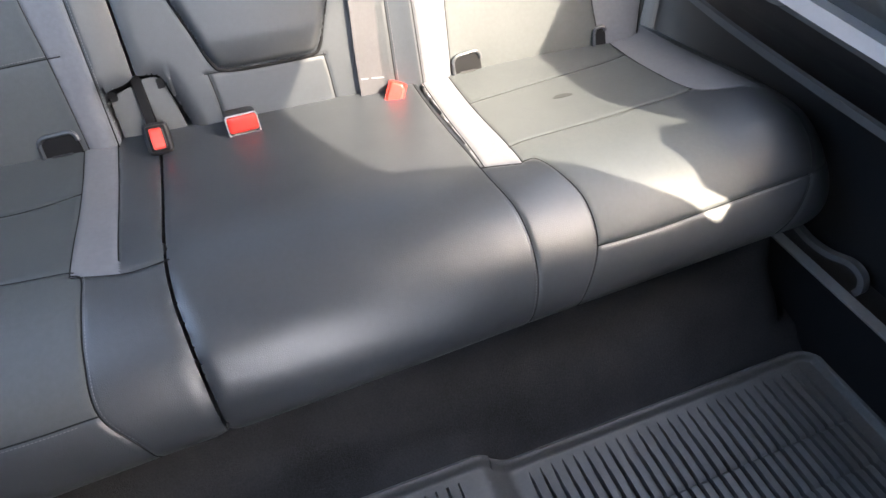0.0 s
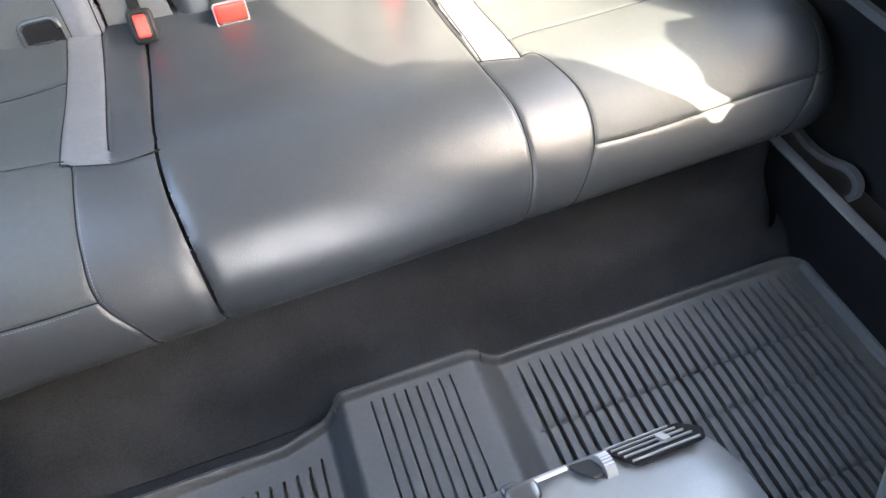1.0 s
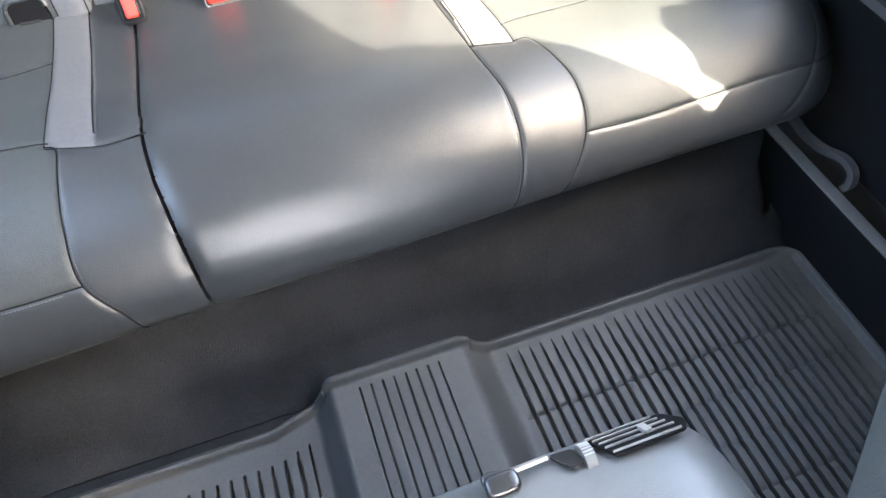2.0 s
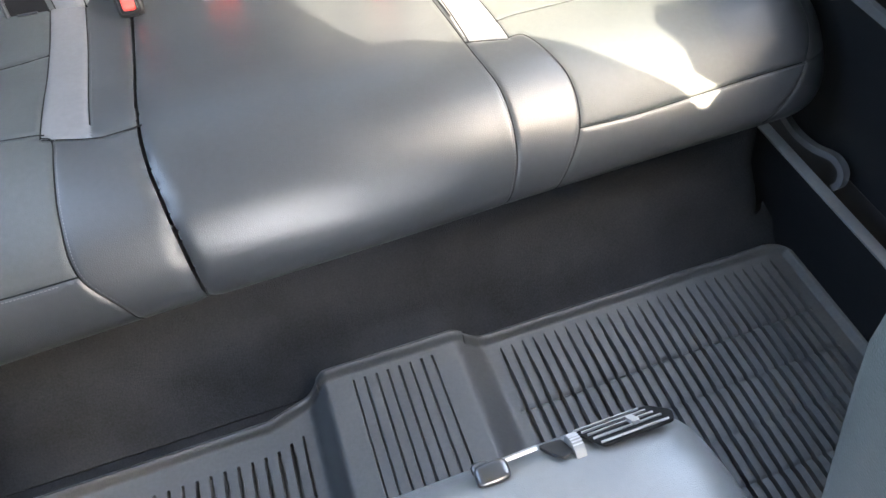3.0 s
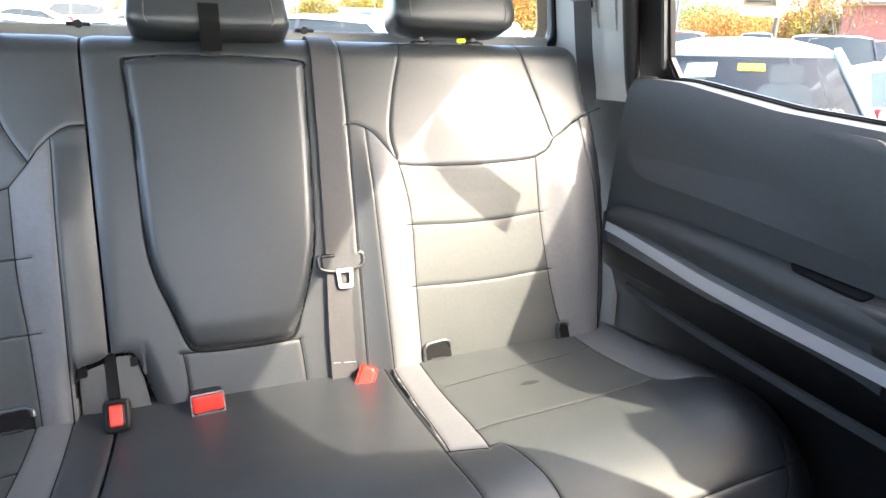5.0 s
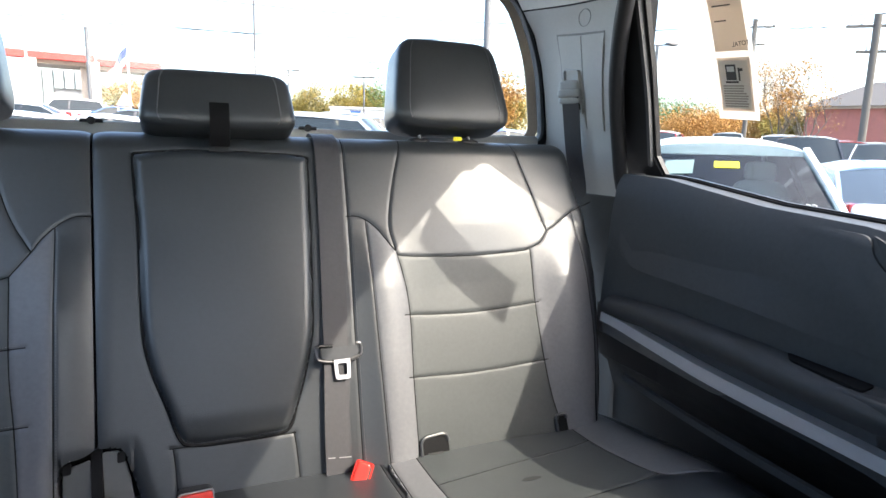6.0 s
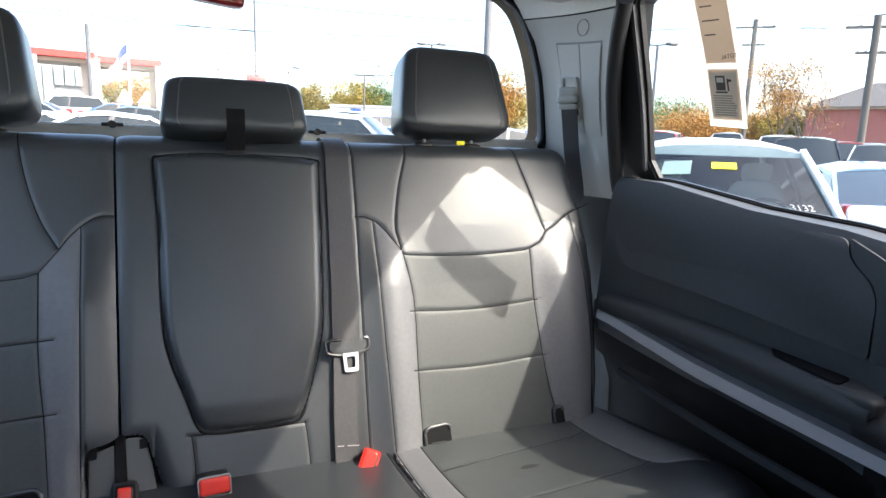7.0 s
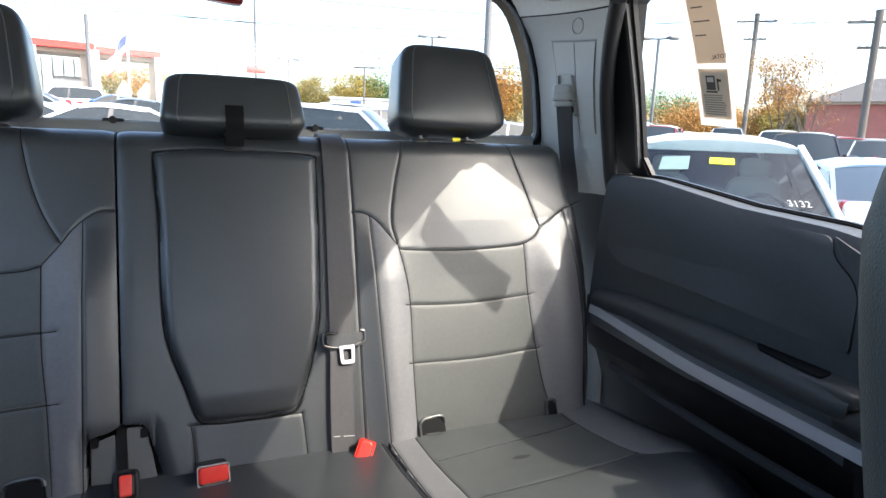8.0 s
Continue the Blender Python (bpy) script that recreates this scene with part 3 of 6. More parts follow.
def door(s, detail):
    d = thing("door_1" if s > 0 else "door_2", (s * 0.86, -0.7, 0.15), "charcoal rear door panel with armrest and silver trim strip, closed", "car door", kind="structure")
    W = lambda x, y, z: Vector((s * x, y, z))
    # skin of the panel: height stations from sill to bottom
    ys = np.linspace(-1.42, -0.105, 150)
    prof = [(1.0, 0.912), (1.0, 0.852), (0.97, 0.838), (0.90, 0.828), (0.75, 0.818), (0.66, 0.812), (0.60, 0.806), (0.53, 0.808), (0.49, 0.820), (0.47, 0.845), (0.40, 0.872), (0.25, 0.876), (0.16, 0.878), (0.14, 0.90)]
    V, Fq = [], []
    k = len(prof)
    for y in ys:
        top = sill_z(y)
        for h, x in prof:
            z = 0.14 + (h - 0.14) / 0.86 * (top - 0.14) if h > 0.6 else h + (top - 0.88) * 0.5 * (h > 0.5)
            V.append((s * x, y, z))
    Fq = [(i * k + j, (i + 1) * k + j, (i + 1) * k + j + 1, i * k + j + 1) for i in range(len(ys) - 1) for j in range(k - 1)]
    low = [q for q in Fq if sum(V[i][2] for i in q) / 4 < 0.545]
    part("panel", (V, [q for q in Fq if q not in set(low)]), PLASTIC_SOFT, d)
    part("lower_panel", (V, low), BLACK_LOW, d, "black lower door panel with map pocket")
    # window frame; its unseen front end is shaped to cast the cushion's zigzag shadow edge
    hole = [(-1.14, 0.845), (-1.083, 0.826), (-1.080, 0.877), (-1.041, 0.888), (-1.002, 0.918), (-0.954, 0.903), (-0.925, 0.86), (-0.897, 0.822), (-0.851, 0.860), (-0.778, 0.875)]
    hole += [(y, sill_z(y) + 0.004) for y in np.linspace(-0.73, -0.19, 14)] + [(-0.176, 0.955), (-0.2216, 1.120), (-0.239, 1.205), (-0.252, 1.268), (-0.264, 1.289)]
    hole += [(-0.365, 1.311), (-0.438, 1.330), (-0.568, 1.364), (-0.683, 1.384), (-0.768, 1.392), (-0.908, 1.405), (-1.075, 1.420), (-1.150, 1.385), (-1.220, 1.353), (-1.249, 1.326), (-1.220, 1.294), (-1.179, 1.198), (-1.138, 1.136), (-1.128, 1.078), (-1.135, 0.995), (-1.135, 0.911), (-1.150, 0.870)]
    cen = np.array([-0.75, 1.1])
    big = []
    for y, z in hole:
        rear = float(np.interp(z, [0.85, 0.90, 1.117, 1.209, 1.263, 1.35], [-0.075, -0.075, -0.142, -0.199, -0.235, -0.25]))
        big.append((rear if y > -0.30 and z > 0.92 else y - 0.42 if y < -1.10 else y, z + 0.12 if z > 1.28 and y > -1.10 or z > 1.34 else 0.62 if y > -1.13 and y < -0.74 and z < 0.95 else z - 0.05 if y > -0.74 and z < 0.93 else z))
    part("window_frame", ring_slab(big, hole, 0.020, lambda a, b, c: W(GW(b) - 0.015 + c, a, b)), PLASTIC, d, "black window frame", smooth=False)
    rubber = [tuple(np.array(p) + (cen - np.array(p)) * 0.012) for p in hole]
    part("window_seal", ring_slab(hole, rubber, 0.012, lambda a, b, c: W(GW(b) - 0.010 + c, a, b)), PLASTIC, d, "black window seal", smooth=False)
    g = part("pane", slab([tuple(np.array(p) + (np.array(p) - cen) * 0.01) for p in hole], 0.004, lambda a, b, c: W(GW(b) + 0.006 + c, a, b)), GLASS, d, "clear side glass", smooth=False)
    g.visible_shadow = False
    # skin outside, notched where the dropped edge lets the sun in
    part("outer_skin", slab([(-1.42, 0.02), (-0.10, 0.02), (-0.10, 0.87), (-0.68, 0.84), (-0.78, 0.70), (-1.10, 0.70), (-1.13, 0.84), (-1.42, 0.84)], 0.02, lambda a, b, c: W(0.915 + c, a, b)), PLASTIC, d, smooth=False)
    if not detail:
        return d
    # pale bead beside the glass, round seal bulge towards the pillar
    bead = [(-0.171, 0.935), (-0.206, 1.05), (-0.223, 1.12), (-0.243, 1.22), (-0.252, 1.268)]
    part("frame_bead", sweep([W(GW(z) - 0.018, y + 0.006, z) for y, z in smooth_line(bead, 4)], [(-0.005, -0.004), (0.005, -0.004), (0.005, 0.003), (-0.005, 0.003)], (1, 0, 0)), CONSOLE, d, "grey frame edge beside the glass")
    seal = [(-0.125, 0.885), (-0.135, 0.93), (-0.175, 1.06), (-0.205, 1.13), (-0.245, 1.20), (-0.29, 1.262)]
    part("door_seal", tube([W(GX(z) + 0.012, -1.31 + (y + 1.31) * 1.033, 0.98 + (z - 0.98) * 1.033) for y, z in smooth_line(seal, 5)], 0.017, 10), PLASTIC, d, "black rubber door seal")
    # upper pad with a rounded outline, and the corner panel ahead of it
    def pads(outline, thick):
        bm = slab(outline, thick, lambda a, b, c: W(0.8145 + 0.11 * (b - 0.70) * (b > 0.70) + 0.035 * max(b - 0.83, 0) / 0.05 - c, a, b))
        hi = [e for e in bm.edges if len(e.link_faces) == 2 and any(len(f.verts) > 4 for f in e.link_faces)]
        bmesh.ops.bevel(bm, geom=hi, offset=0.0012, segments=2, affect="EDGES", profile=0.5, clamp_overlap=True)
        return bm
    part("upper_pad", pads(round_poly([(-0.130, 0.900), (-0.40, 0.868), (-0.674, 0.852), (-0.698, 0.818), (-0.730, 0.794), (-0.743, 0.769), (-0.747, 0.682), (-0.472, 0.703), (-0.205, 0.715), (-0.152, 0.745)], [0.02, 0.05, 0.015, 0.03, 0.03, 0.03, 0.01, 0.05, 0.04, 0.04], 5), 0.005), PLASTIC_SOFT, d, "soft charcoal upper pad")
    part("corner_panel", pads(round_poly([(-0.677, 0.853), (-0.735, 0.833), (-0.782, 0.815), (-0.786, 0.76), (-0.786, 0.680), (-0.751, 0.680), (-0.745, 0.770), (-0.732, 0.796), (-0.700, 0.820)], [0.004, 0.02, 0.02, 0.01, 0.01, 0.005, 0.02, 0.02, 0.02], 5), 0.005), PLASTIC_SOFT, d, "soft charcoal corner panel")
    # rounded armrest with a pull cup and a lower switch shelf ahead of it
    sec = [(0.03, -0.046), (-0.010, -0.046), (-0.024, -0.040), (-0.031, -0.026), (-0.030, -0.012), (-0.022, -0.002), (-0.008, 0.004), (0.012, 0.008), (0.03, 0.016)]
    line = smooth_line([(0.815, -0.15, 0.638), (0.812, -0.30, 0.645), (0.806, -0.50, 0.643), (0.802, -0.66, 0.636), (0.800, -0.73, 0.634), (0.806, -0.775, 0.630)], 6)
    bm = sweep([W(*p) for p in line], [(-a, b) for a, b in sec] if s > 0 else sec, (0, 0, 1))
    part("armrest", bm, ARM_DARK, d, "dark padded armrest")
    part("armrest_end", pillow((0.020, 0.050, 0.016), W(0.797, -0.735, 0.622), 5, 8), ARM_DARK, d, "rounded armrest end")
    # the cup isn't hollowed out: a black plate paints the shade inside it
    part("pull_cup", slab(round_poly([(-0.585, 0.030), (-0.725, 0.030), (-0.725, -0.002), (-0.605, 0.008)], 0.008), 0.006, lambda a, b, c: W(0.790 + b * 0.9, a, 0.6395 + 0.1 * (a + 0.6) * 0.3 + 0.12 * b + c)), SEAM, d, "recessed pull cup", smooth=False)
    low_line = smooth_line([(0.81, -0.76, 0.612), (0.80, -0.95, 0.603), (0.80, -1.25, 0.595)], 5)
    part("switch_shelf", sweep([W(*p) for p in low_line], [(-a, b) for a, b in sec] if s > 0 else sec, (0, 0, 1)), PLASTIC, d, "black switch shelf")
    # silver strip along the armrest's foot
    top = smooth_line([(-0.135, 0.606), (-0.20, 0.603), (-0.35, 0.588), (-0.494, 0.576), (-0.806, 0.561), (-1.30, 0.54)], 6)
    mid = smooth_line([(-0.145, 0.581), (-0.20, 0.578), (-0.35, 0.560), (-0.494, 0.546), (-0.806, 0.535), (-1.30, 0.515)], 6)
    bot = smooth_line([(-0.160, 0.552), (-0.206, 0.547), (-0.35, 0.538), (-0.46, 0.532), (-0.48, 0.534), (-0.50, 0.543), (-0.52, 0.543), (-0.806, 0.533), (-1.30, 0.513)], 6)
    for nm, up, dn, xs4, matl, lab in (("trim_strip", top, mid, (0.815, 0.786, 0.784, 0.790), SILVER, "satin silver trim strip"), ("trim_underside", mid, bot, (0.790, 0.789, 0.796, 0.815), CONSOLE, "grey lower edge of the strip")):
        bm = bmesh.new()
        rings = []
        for y in np.linspace(-0.145, -1.30, 70):
            zt, zb = np.interp(-y, -up[:, 0], up[:, 1]), np.interp(-y, -dn[:, 0], dn[:, 1])
            rings.append([bm.verts.new(W(x, y, zt + (zb - zt) * k)) for x, k in zip(xs4, (0, 0.10, 0.90, 1.0))])
        for r, q in zip(rings, rings[1:]):
            for j in range(3):
                bm.faces.new((r[j], q[j], q[j + 1], r[j + 1]))
        part(nm, bm, matl, d, lab)
    # map pocket lip and the hooked bottle holder rim
    lip = smooth_line([(0.80, -0.22, 0.475), (0.796, -0.40, 0.463), (0.794, -0.66, 0.456), (0.796, -1.0, 0.452), (0.80, -1.3, 0.45)], 5)
    part("pocket_lip", sweep([W(*p) for p in lip], [(-0.005, -0.010), (0.003, -0.008), (0.004, 0.006), (-0.004, 0.008)]), PLASTIC_SOFT, d, "charcoal pocket edge")
    hook = smooth_line([(-0.655, 0.184), (-0.70, 0.177), (-0.743, 0.182), (-0.785, 0.198), (-0.812, 0.192), (-0.822, 0.172), (-0.818, 0.156)], 5)
    part("holder_rim", sweep([W(0.846, y, z) for y, z in hook], [(-0.006, -0.007), (0.006, -0.007), (0.006, 0.007), (-0.006, 0.007)], (1, 0, 0)), CONSOLE, d, "grey hooked bottle holder rim")
    return d




# ---- rear seat: shaped surfaces ----
CUSHION_LINE = smooth_line([(-0.14, 0.362), (-0.2, 0.366), (-0.3, 0.372), (-0.4, 0.383), (-0.48, 0.394), (-0.54, 0.399), (-0.59, 0.396), (-0.64, 0.382), (-0.685, 0.356), (-0.72, 0.321), (-0.738, 0.288), (-0.738, 0.259), (-0.718, 0.24), (-0.68, 0.23), (-0.6, 0.226)], 16)
CUSHION_S = np.r_[0, np.cumsum(np.linalg.norm(np.diff(CUSHION_LINE, axis=0), axis=1))]


def cushion_place(u, s):
    y, z = np.interp(s, CUSHION_S, CUSHION_LINE[:, 0]), np.interp(s, CUSHION_S, CUSHION_LINE[:, 1])
    e = 0.004
    dy = np.interp(s + e, CUSHION_S, CUSHION_LINE[:, 0]) - np.interp(s - e, CUSHION_S, CUSHION_LINE[:, 0])
    dz = np.interp(s + e, CUSHION_S, CUSHION_LINE[:, 1]) - np.interp(s - e, CUSHION_S, CUSHION_LINE[:, 1])
    k = np.hypot(dy, dz) + 1e-9
    # rounded ends
    end = np.clip(np.abs(u + 0.024 * (u < 0)) - 0.735, 0, 0.148) / 0.153
    k_end = np.sqrt(np.clip(1 - end**2.4, 0.03, 1))
    y, z = np.where(y < -0.5, -0.5 + (y + 0.5) * k_end, y), 0.30 + (z - 0.30) * k_end
    nx = np.sign(u) * np.sqrt(1 - k_end**2)
    # the front face hangs a little fuller towards the driver's side
    full = 0.055 * (0.20 - u) * np.clip((s - 0.58) / 0.13, 0, 1) ** 2
    return np.stack([u, y - 0.8 * full, z - 0.6 * full], -1), np.stack([nx, dz / k * k_end, -dy / k * k_end], -1)


LEAN = 0.36
BACK_N = Vector((0, 1, -LEAN)).normalized()
BACK_R = 0.05


def back_place(u, v):
    """The seat back's face: a leaning plane up to its roll over the top edge."""
    q = math.hypot(1, LEAN)
    v0 = 0.943
    a = np.clip((v - v0) * q / BACK_R, 0, 2.2)
    low = np.minimum(v, v0)
    ty, tz, by, bz = LEAN / q, 1 / q, 1 / q, -LEAN / q
    y = -0.19 + (low - 0.42) * LEAN + BACK_R * (np.sin(a) * ty + (1 - np.cos(a)) * by)
    z = low + BACK_R * (np.sin(a) * tz + (1 - np.cos(a)) * bz)
    ny, nz = -np.cos(a) * by + np.sin(a) * ty, -np.cos(a) * bz + np.sin(a) * tz
    return np.stack([u, y, z], -1), np.stack([0 * u, ny, nz], -1)


def bump(u, at, width, height):
    return height * np.exp(-(((u - at) / width) ** 2))


def back_macro(u, v):
    """Proud side bolsters and soft puffs between the cross seams."""
    w = np.clip((0.80 - v) / 0.12, 0, 1)
    m = np.abs(u)
    side = bump(m, 0.285, 0.045, 0.014) + bump(m, 0.715, 0.06, 0.024)
    return side * w - 0.006 * np.exp(-(((m - 0.48) / 0.12) ** 2)) * w


def cushion_macro(u, s):
    m = np.abs(u)
    top = np.clip((0.56 - s) / 0.1, 0, 1)
    return (bump(m, 0.30, 0.06, 0.003) * np.clip((0.42 - s) / 0.1, 0, 1) + bump(m, 0.755, 0.08, 0.017)) * top + 0.002 * np.cos(np.clip(u / 0.24, -1, 1) * 1.57)


def flip_line(line, shift):
    line = np.array(line, float)
    line[:, 0] = -line[:, 0] + shift
    return line


def back_lines(shift=None):
    """The seams of one outer seat back, in (x, height)."""
    L = dict(
        belt=[(0.226, 1.05), (0.224, 0.98), (0.223, 0.80), (0.218, 0.60), (0.213, 0.37), (0.212, 0.30)],
        c1=[(0.356, 1.05), (0.350, 0.977), (0.322, 0.88), (0.308, 0.802), (0.318, 0.749)],
        c2=[(0.618, 1.05), (0.623, 0.977), (0.655, 0.87), (0.683, 0.781)],
        c2b=[(0.683, 0.781), (0.662, 0.757), (0.634, 0.744)],
        mid=[(0.318, 0.749), (0.335, 0.741), (0.48, 0.736), (0.60, 0.740), (0.634, 0.744)],
        sh=[(0.219, 0.822), (0.245, 0.821), (0.275, 0.803), (0.30, 0.772), (0.318, 0.749)],
        strip=[(0.259, 0.816), (0.262, 0.60), (0.264, 0.363), (0.264, 0.30)],
        in_l=[(0.318, 0.749), (0.331, 0.68), (0.334, 0.616), (0.328, 0.50), (0.325, 0.386), (0.325, 0.30)],
        in_r=[(0.634, 0.744), (0.629, 0.631), (0.633, 0.512), (0.640, 0.436), (0.652, 0.37), (0.655, 0.30)],
        sh_r=[(0.683, 0.781), (0.72, 0.80), (0.763, 0.825), (0.82, 0.845)],
        bol=[(0.757, 0.823), (0.768, 0.70), (0.764, 0.55), (0.735, 0.40), (0.73, 0.30)],
        h1=[(0.322, 0.627), (0.48, 0.622), (0.640, 0.631)],
        h2=[(0.318, 0.510), (0.48, 0.505), (0.645, 0.512)],
        out=[(0.770, 1.05), (0.772, 0.976), (0.785, 0.86), (0.797, 0.82), (0.803, 0.70), (0.793, 0.58), (0.770, 0.45), (0.745, 0.37), (0.735, 0.30)],
    )
    L = {k: smooth_line(v) for k, v in L.items()}
    return {k: flip_line(v, shift) for k, v in L.items()} if shift is not None else L


def back_panels(f):
    return [
        ("shoulder_panel", f(0.27), 0.90, LEATHER), ("head_panel", f(0.48), 0.86, LEATHER), ("shoulder_panel", f(0.72), 0.92, LEATHER),
        ("bolster", f(0.238), 0.60, LEATHER), ("bolster_insert", f(0.295), 0.60, LEATHER_GREY, "lighter grey leather strip"),
        ("insert_panel", f(0.48), 0.68, LEATHER_SOFT), ("insert_panel", f(0.48), 0.56, LEATHER_SOFT), ("insert_panel", f(0.48), 0.42, LEATHER_SOFT),
        ("bolster_insert", f(0.70), 0.60, LEATHER_GREY, "lighter grey leather bolster"), ("bolster", f(0.780), 0.66, LEATHER),
    ]


def back_stitching(seat, L, s):
    for key, off in ((("belt", 0.005 * s),) if "belt" in L else ()) + (("strip", 0.004 * s), ("strip", -0.004 * s), ("h1", -0.004), ("h2", -0.004), ("bol", 0.005 * s), ("bol", -0.005 * s)):
        stitches(seat, back_place, offset_line(trim_line(L[key], 0.008 if key != "belt" else 0.08, 0.008 if key in ("h1", "h2") else 0.05), off), macro=lambda u, v: back_macro(u, v) - 0.0012)


def seam_cords(parent, place, lines, macro, depth, reach=9.0):
    """Dark sewn valleys where panels meet."""
    bms = []
    for line in lines:
        line = trim_line(line, 0.0, 0.0)
        line = line[np.abs(line[:, 0] + 0.012 * (line[:, 0] < 0)) < reach]
        if len(line) < 3:
            continue
        q, n = place(line[:, 0], line[:, 1])
        m = np.reshape(macro(line[:, 0], line[:, 1]), (-1, 1)) if macro is not None else 0
        bms.append(tube(q + n * (m - depth), 0.0011, 5))
    return part("seam_line", fuse(*bms), SEAM, parent, "dark sewn seam lines", kind="stuff")


# ---- rear seat backs ----
seat_back_wide = thing("rear_bench_back", (0.28, 0.06, 0.33), "black leather rear seat back, wide section with centre armrest", "car seat")
L = back_lines()
SPLIT = smooth_line([(-0.226, 1.05), (-0.226, 0.975), (-0.226, 0.464), (-0.226, 0.30)])
PAD = smooth_line([(-0.160, 0.938), (-0.085, 0.944), (-0.008, 0.944), (0.070, 0.942), (0.146, 0.936), (0.149, 0.915), (0.146, 0.80), (0.140, 0.664), (0.133, 0.600), (0.116, 0.538), (0.098, 0.489), (0.086, 0.458),
                   (0.066, 0.446), (-0.012, 0.444), (-0.080, 0.447), (-0.101, 0.460), (-0.119, 0.511), (-0.142, 0.576), (-0.153, 0.645), (-0.155, 0.803), (-0.161, 0.915), (-0.160, 0.938)], 6)[:-1]
LOW = [smooth_line([(-0.112, 0.446), (-0.108, 0.40), (-0.104, 0.30)]), smooth_line([(0.090, 0.446), (0.094, 0.40), (0.098, 0.30)]), smooth_line([(-0.118, 0.447), (0.0, 0.443), (0.095, 0.443)])]
NOTCH_R = smooth_line([(-0.223, 0.463), (-0.205, 0.461), (-0.188, 0.456), (-0.181, 0.44), (-0.173, 0.41), (-0.163, 0.375), (-0.145, 0.30)], 5)
NOTCH_L = smooth_line([(-0.229, 0.462), (-0.245, 0.454), (-0.274, 0.447), (-0.281, 0.43), (-0.280, 0.36), (-0.278, 0.30)], 5)
UPPER = SPLIT[SPLIT[:, 1] > 0.48]
rim = np.vstack([NOTCH_R[::-1], UPPER[::-1] + (0.002, 0), L["out"]])
closed_pad = np.vstack([PAD, PAD[:1]])
upholster(seat_back_wide, back_place, (-0.25, 0.83), (0.29, 1.06), 0.0037, [*[L[k] for k in L if k != "out"], closed_pad, *LOW], [
    ("centre_panel", -0.19, 0.60, LEATHER), ("lower_panel", -0.01, 0.37, LEATHER), *back_panels(lambda x: x)], rim, macro=back_macro, groove=0.0018, soft=0.0040, skirt=0.07, edge_roll=0.03, edge_drop=lambda u: np.where(np.abs(u + 0.226) < 0.05, 0.006, 0.018))
back_stitching(seat_back_wide, L, 1)
seam_cords(seat_back_wide, back_place, [*[L[k] for k in L if k != "out"], *LOW], back_macro, 0.0016)
q, n = back_place(closed_pad[:, 0], closed_pad[:, 1])
part("armrest_joint", tube(q + n * 0.0005, 0.0030, 6), SEAM, seat_back_wide, "dark joint round the armrest")
stitches(seat_back_wide, back_place, offset_line(trim_line(UPPER, 0.07, 0.0), 0.012), macro=lambda u, v: back_macro(u, v) - 0.0062)

# the fold-down armrest stands a little proud of the centre panel
pad_c = PAD.mean(0)
upholster(seat_back_wide, lambda u, v: (back_place(u, v)[0] + back_place(u, v)[1] * 0.010, back_place(u, v)[1]), (-0.17, 0.165), (0.43, 0.945), 0.0037, [],
          [("armrest", 0.0, 0.7, LEATHER, "black leather fold-down centre armrest")], pad_c + (PAD - pad_c) * 0.996, skirt=0.05, edge_roll=0.017, edge_drop=0.014,
          macro=lambda u, v: 0.006 * np.cos(np.clip(u / 0.16, -1, 1) * 1.5) - 0.02 * np.clip((0.50 - v) / 0.06, 0, 1) ** 2)
pull = smooth_line([(-0.015, 0.985), (-0.015, 0.965), (-0.015, 0.938)])
q, n = back_place(pull[:, 0], pull[:, 1])
part("pull_strap", sweep(q + n * 0.018, [(-0.017, 0), (0.017, 0), (0.017, 0.003), (-0.017, 0.003)], (0, -1, 0.2)), PLASTIC, seat_back_wide, "black webbing pull strap")
loop = [(-0.038, 1.032), (-0.046, 1.018), (-0.047, 1.000), (-0.040, 0.975), (-0.030, 0.955)]
part("strap_loop", sweep([(-0.013, y, z) for y, z in smooth_line(loop, 5)], [(-0.017, -0.0015), (0.017, -0.0015), (0.017, 0.0015), (-0.017, 0.0015)], (0, -1, 0.2)), SEAM, seat_back_wide, "black strap loop below the head restraint")

seat_back_narrow = thing("rear_bench_back", (-0.5, 0.06, 0.33), "black leather rear seat back, narrow section with grey bolster strips", "car seat")
LL = back_lines(0.0)
LL.pop("belt")
LL["c1"] = smooth_line([(-0.386, 1.05), (-0.379, 0.976), (-0.364, 0.891), (-0.343, 0.825), (-0.315, 0.774)])
LL["sh"] = smooth_line([(-0.226, 0.831), (-0.238, 0.831), (-0.251, 0.830), (-0.271, 0.821), (-0.298, 0.797), (-0.315, 0.774), (-0.346, 0.737)])
LL["mid"] = smooth_line([(-0.346, 0.737), (-0.383, 0.729), (-0.48, 0.727), (-0.60, 0.737), (-0.634, 0.744)])
LL["in_l"] = smooth_line([(-0.346, 0.737), (-0.346, 0.60), (-0.338, 0.50), (-0.332, 0.386), (-0.330, 0.30)])
LL["strip"] = smooth_line([(-0.281, 0.814), (-0.283, 0.60), (-0.284, 0.45), (-0.284, 0.30)])
rim = np.vstack([NOTCH_L[::-1], UPPER[::-1] - (0.002, 0), LL["out"]])
upholster(seat_back_narrow, back_place, (-0.83, -0.20), (0.29, 1.06), 0.0037, [LL[k] for k in LL if k != "out"], back_panels(lambda x: -x), rim, macro=back_macro, groove=0.0018, soft=0.0040, skirt=0.07, edge_roll=0.03, edge_drop=lambda u: np.where(np.abs(u + 0.226) < 0.05, 0.006, 0.018))
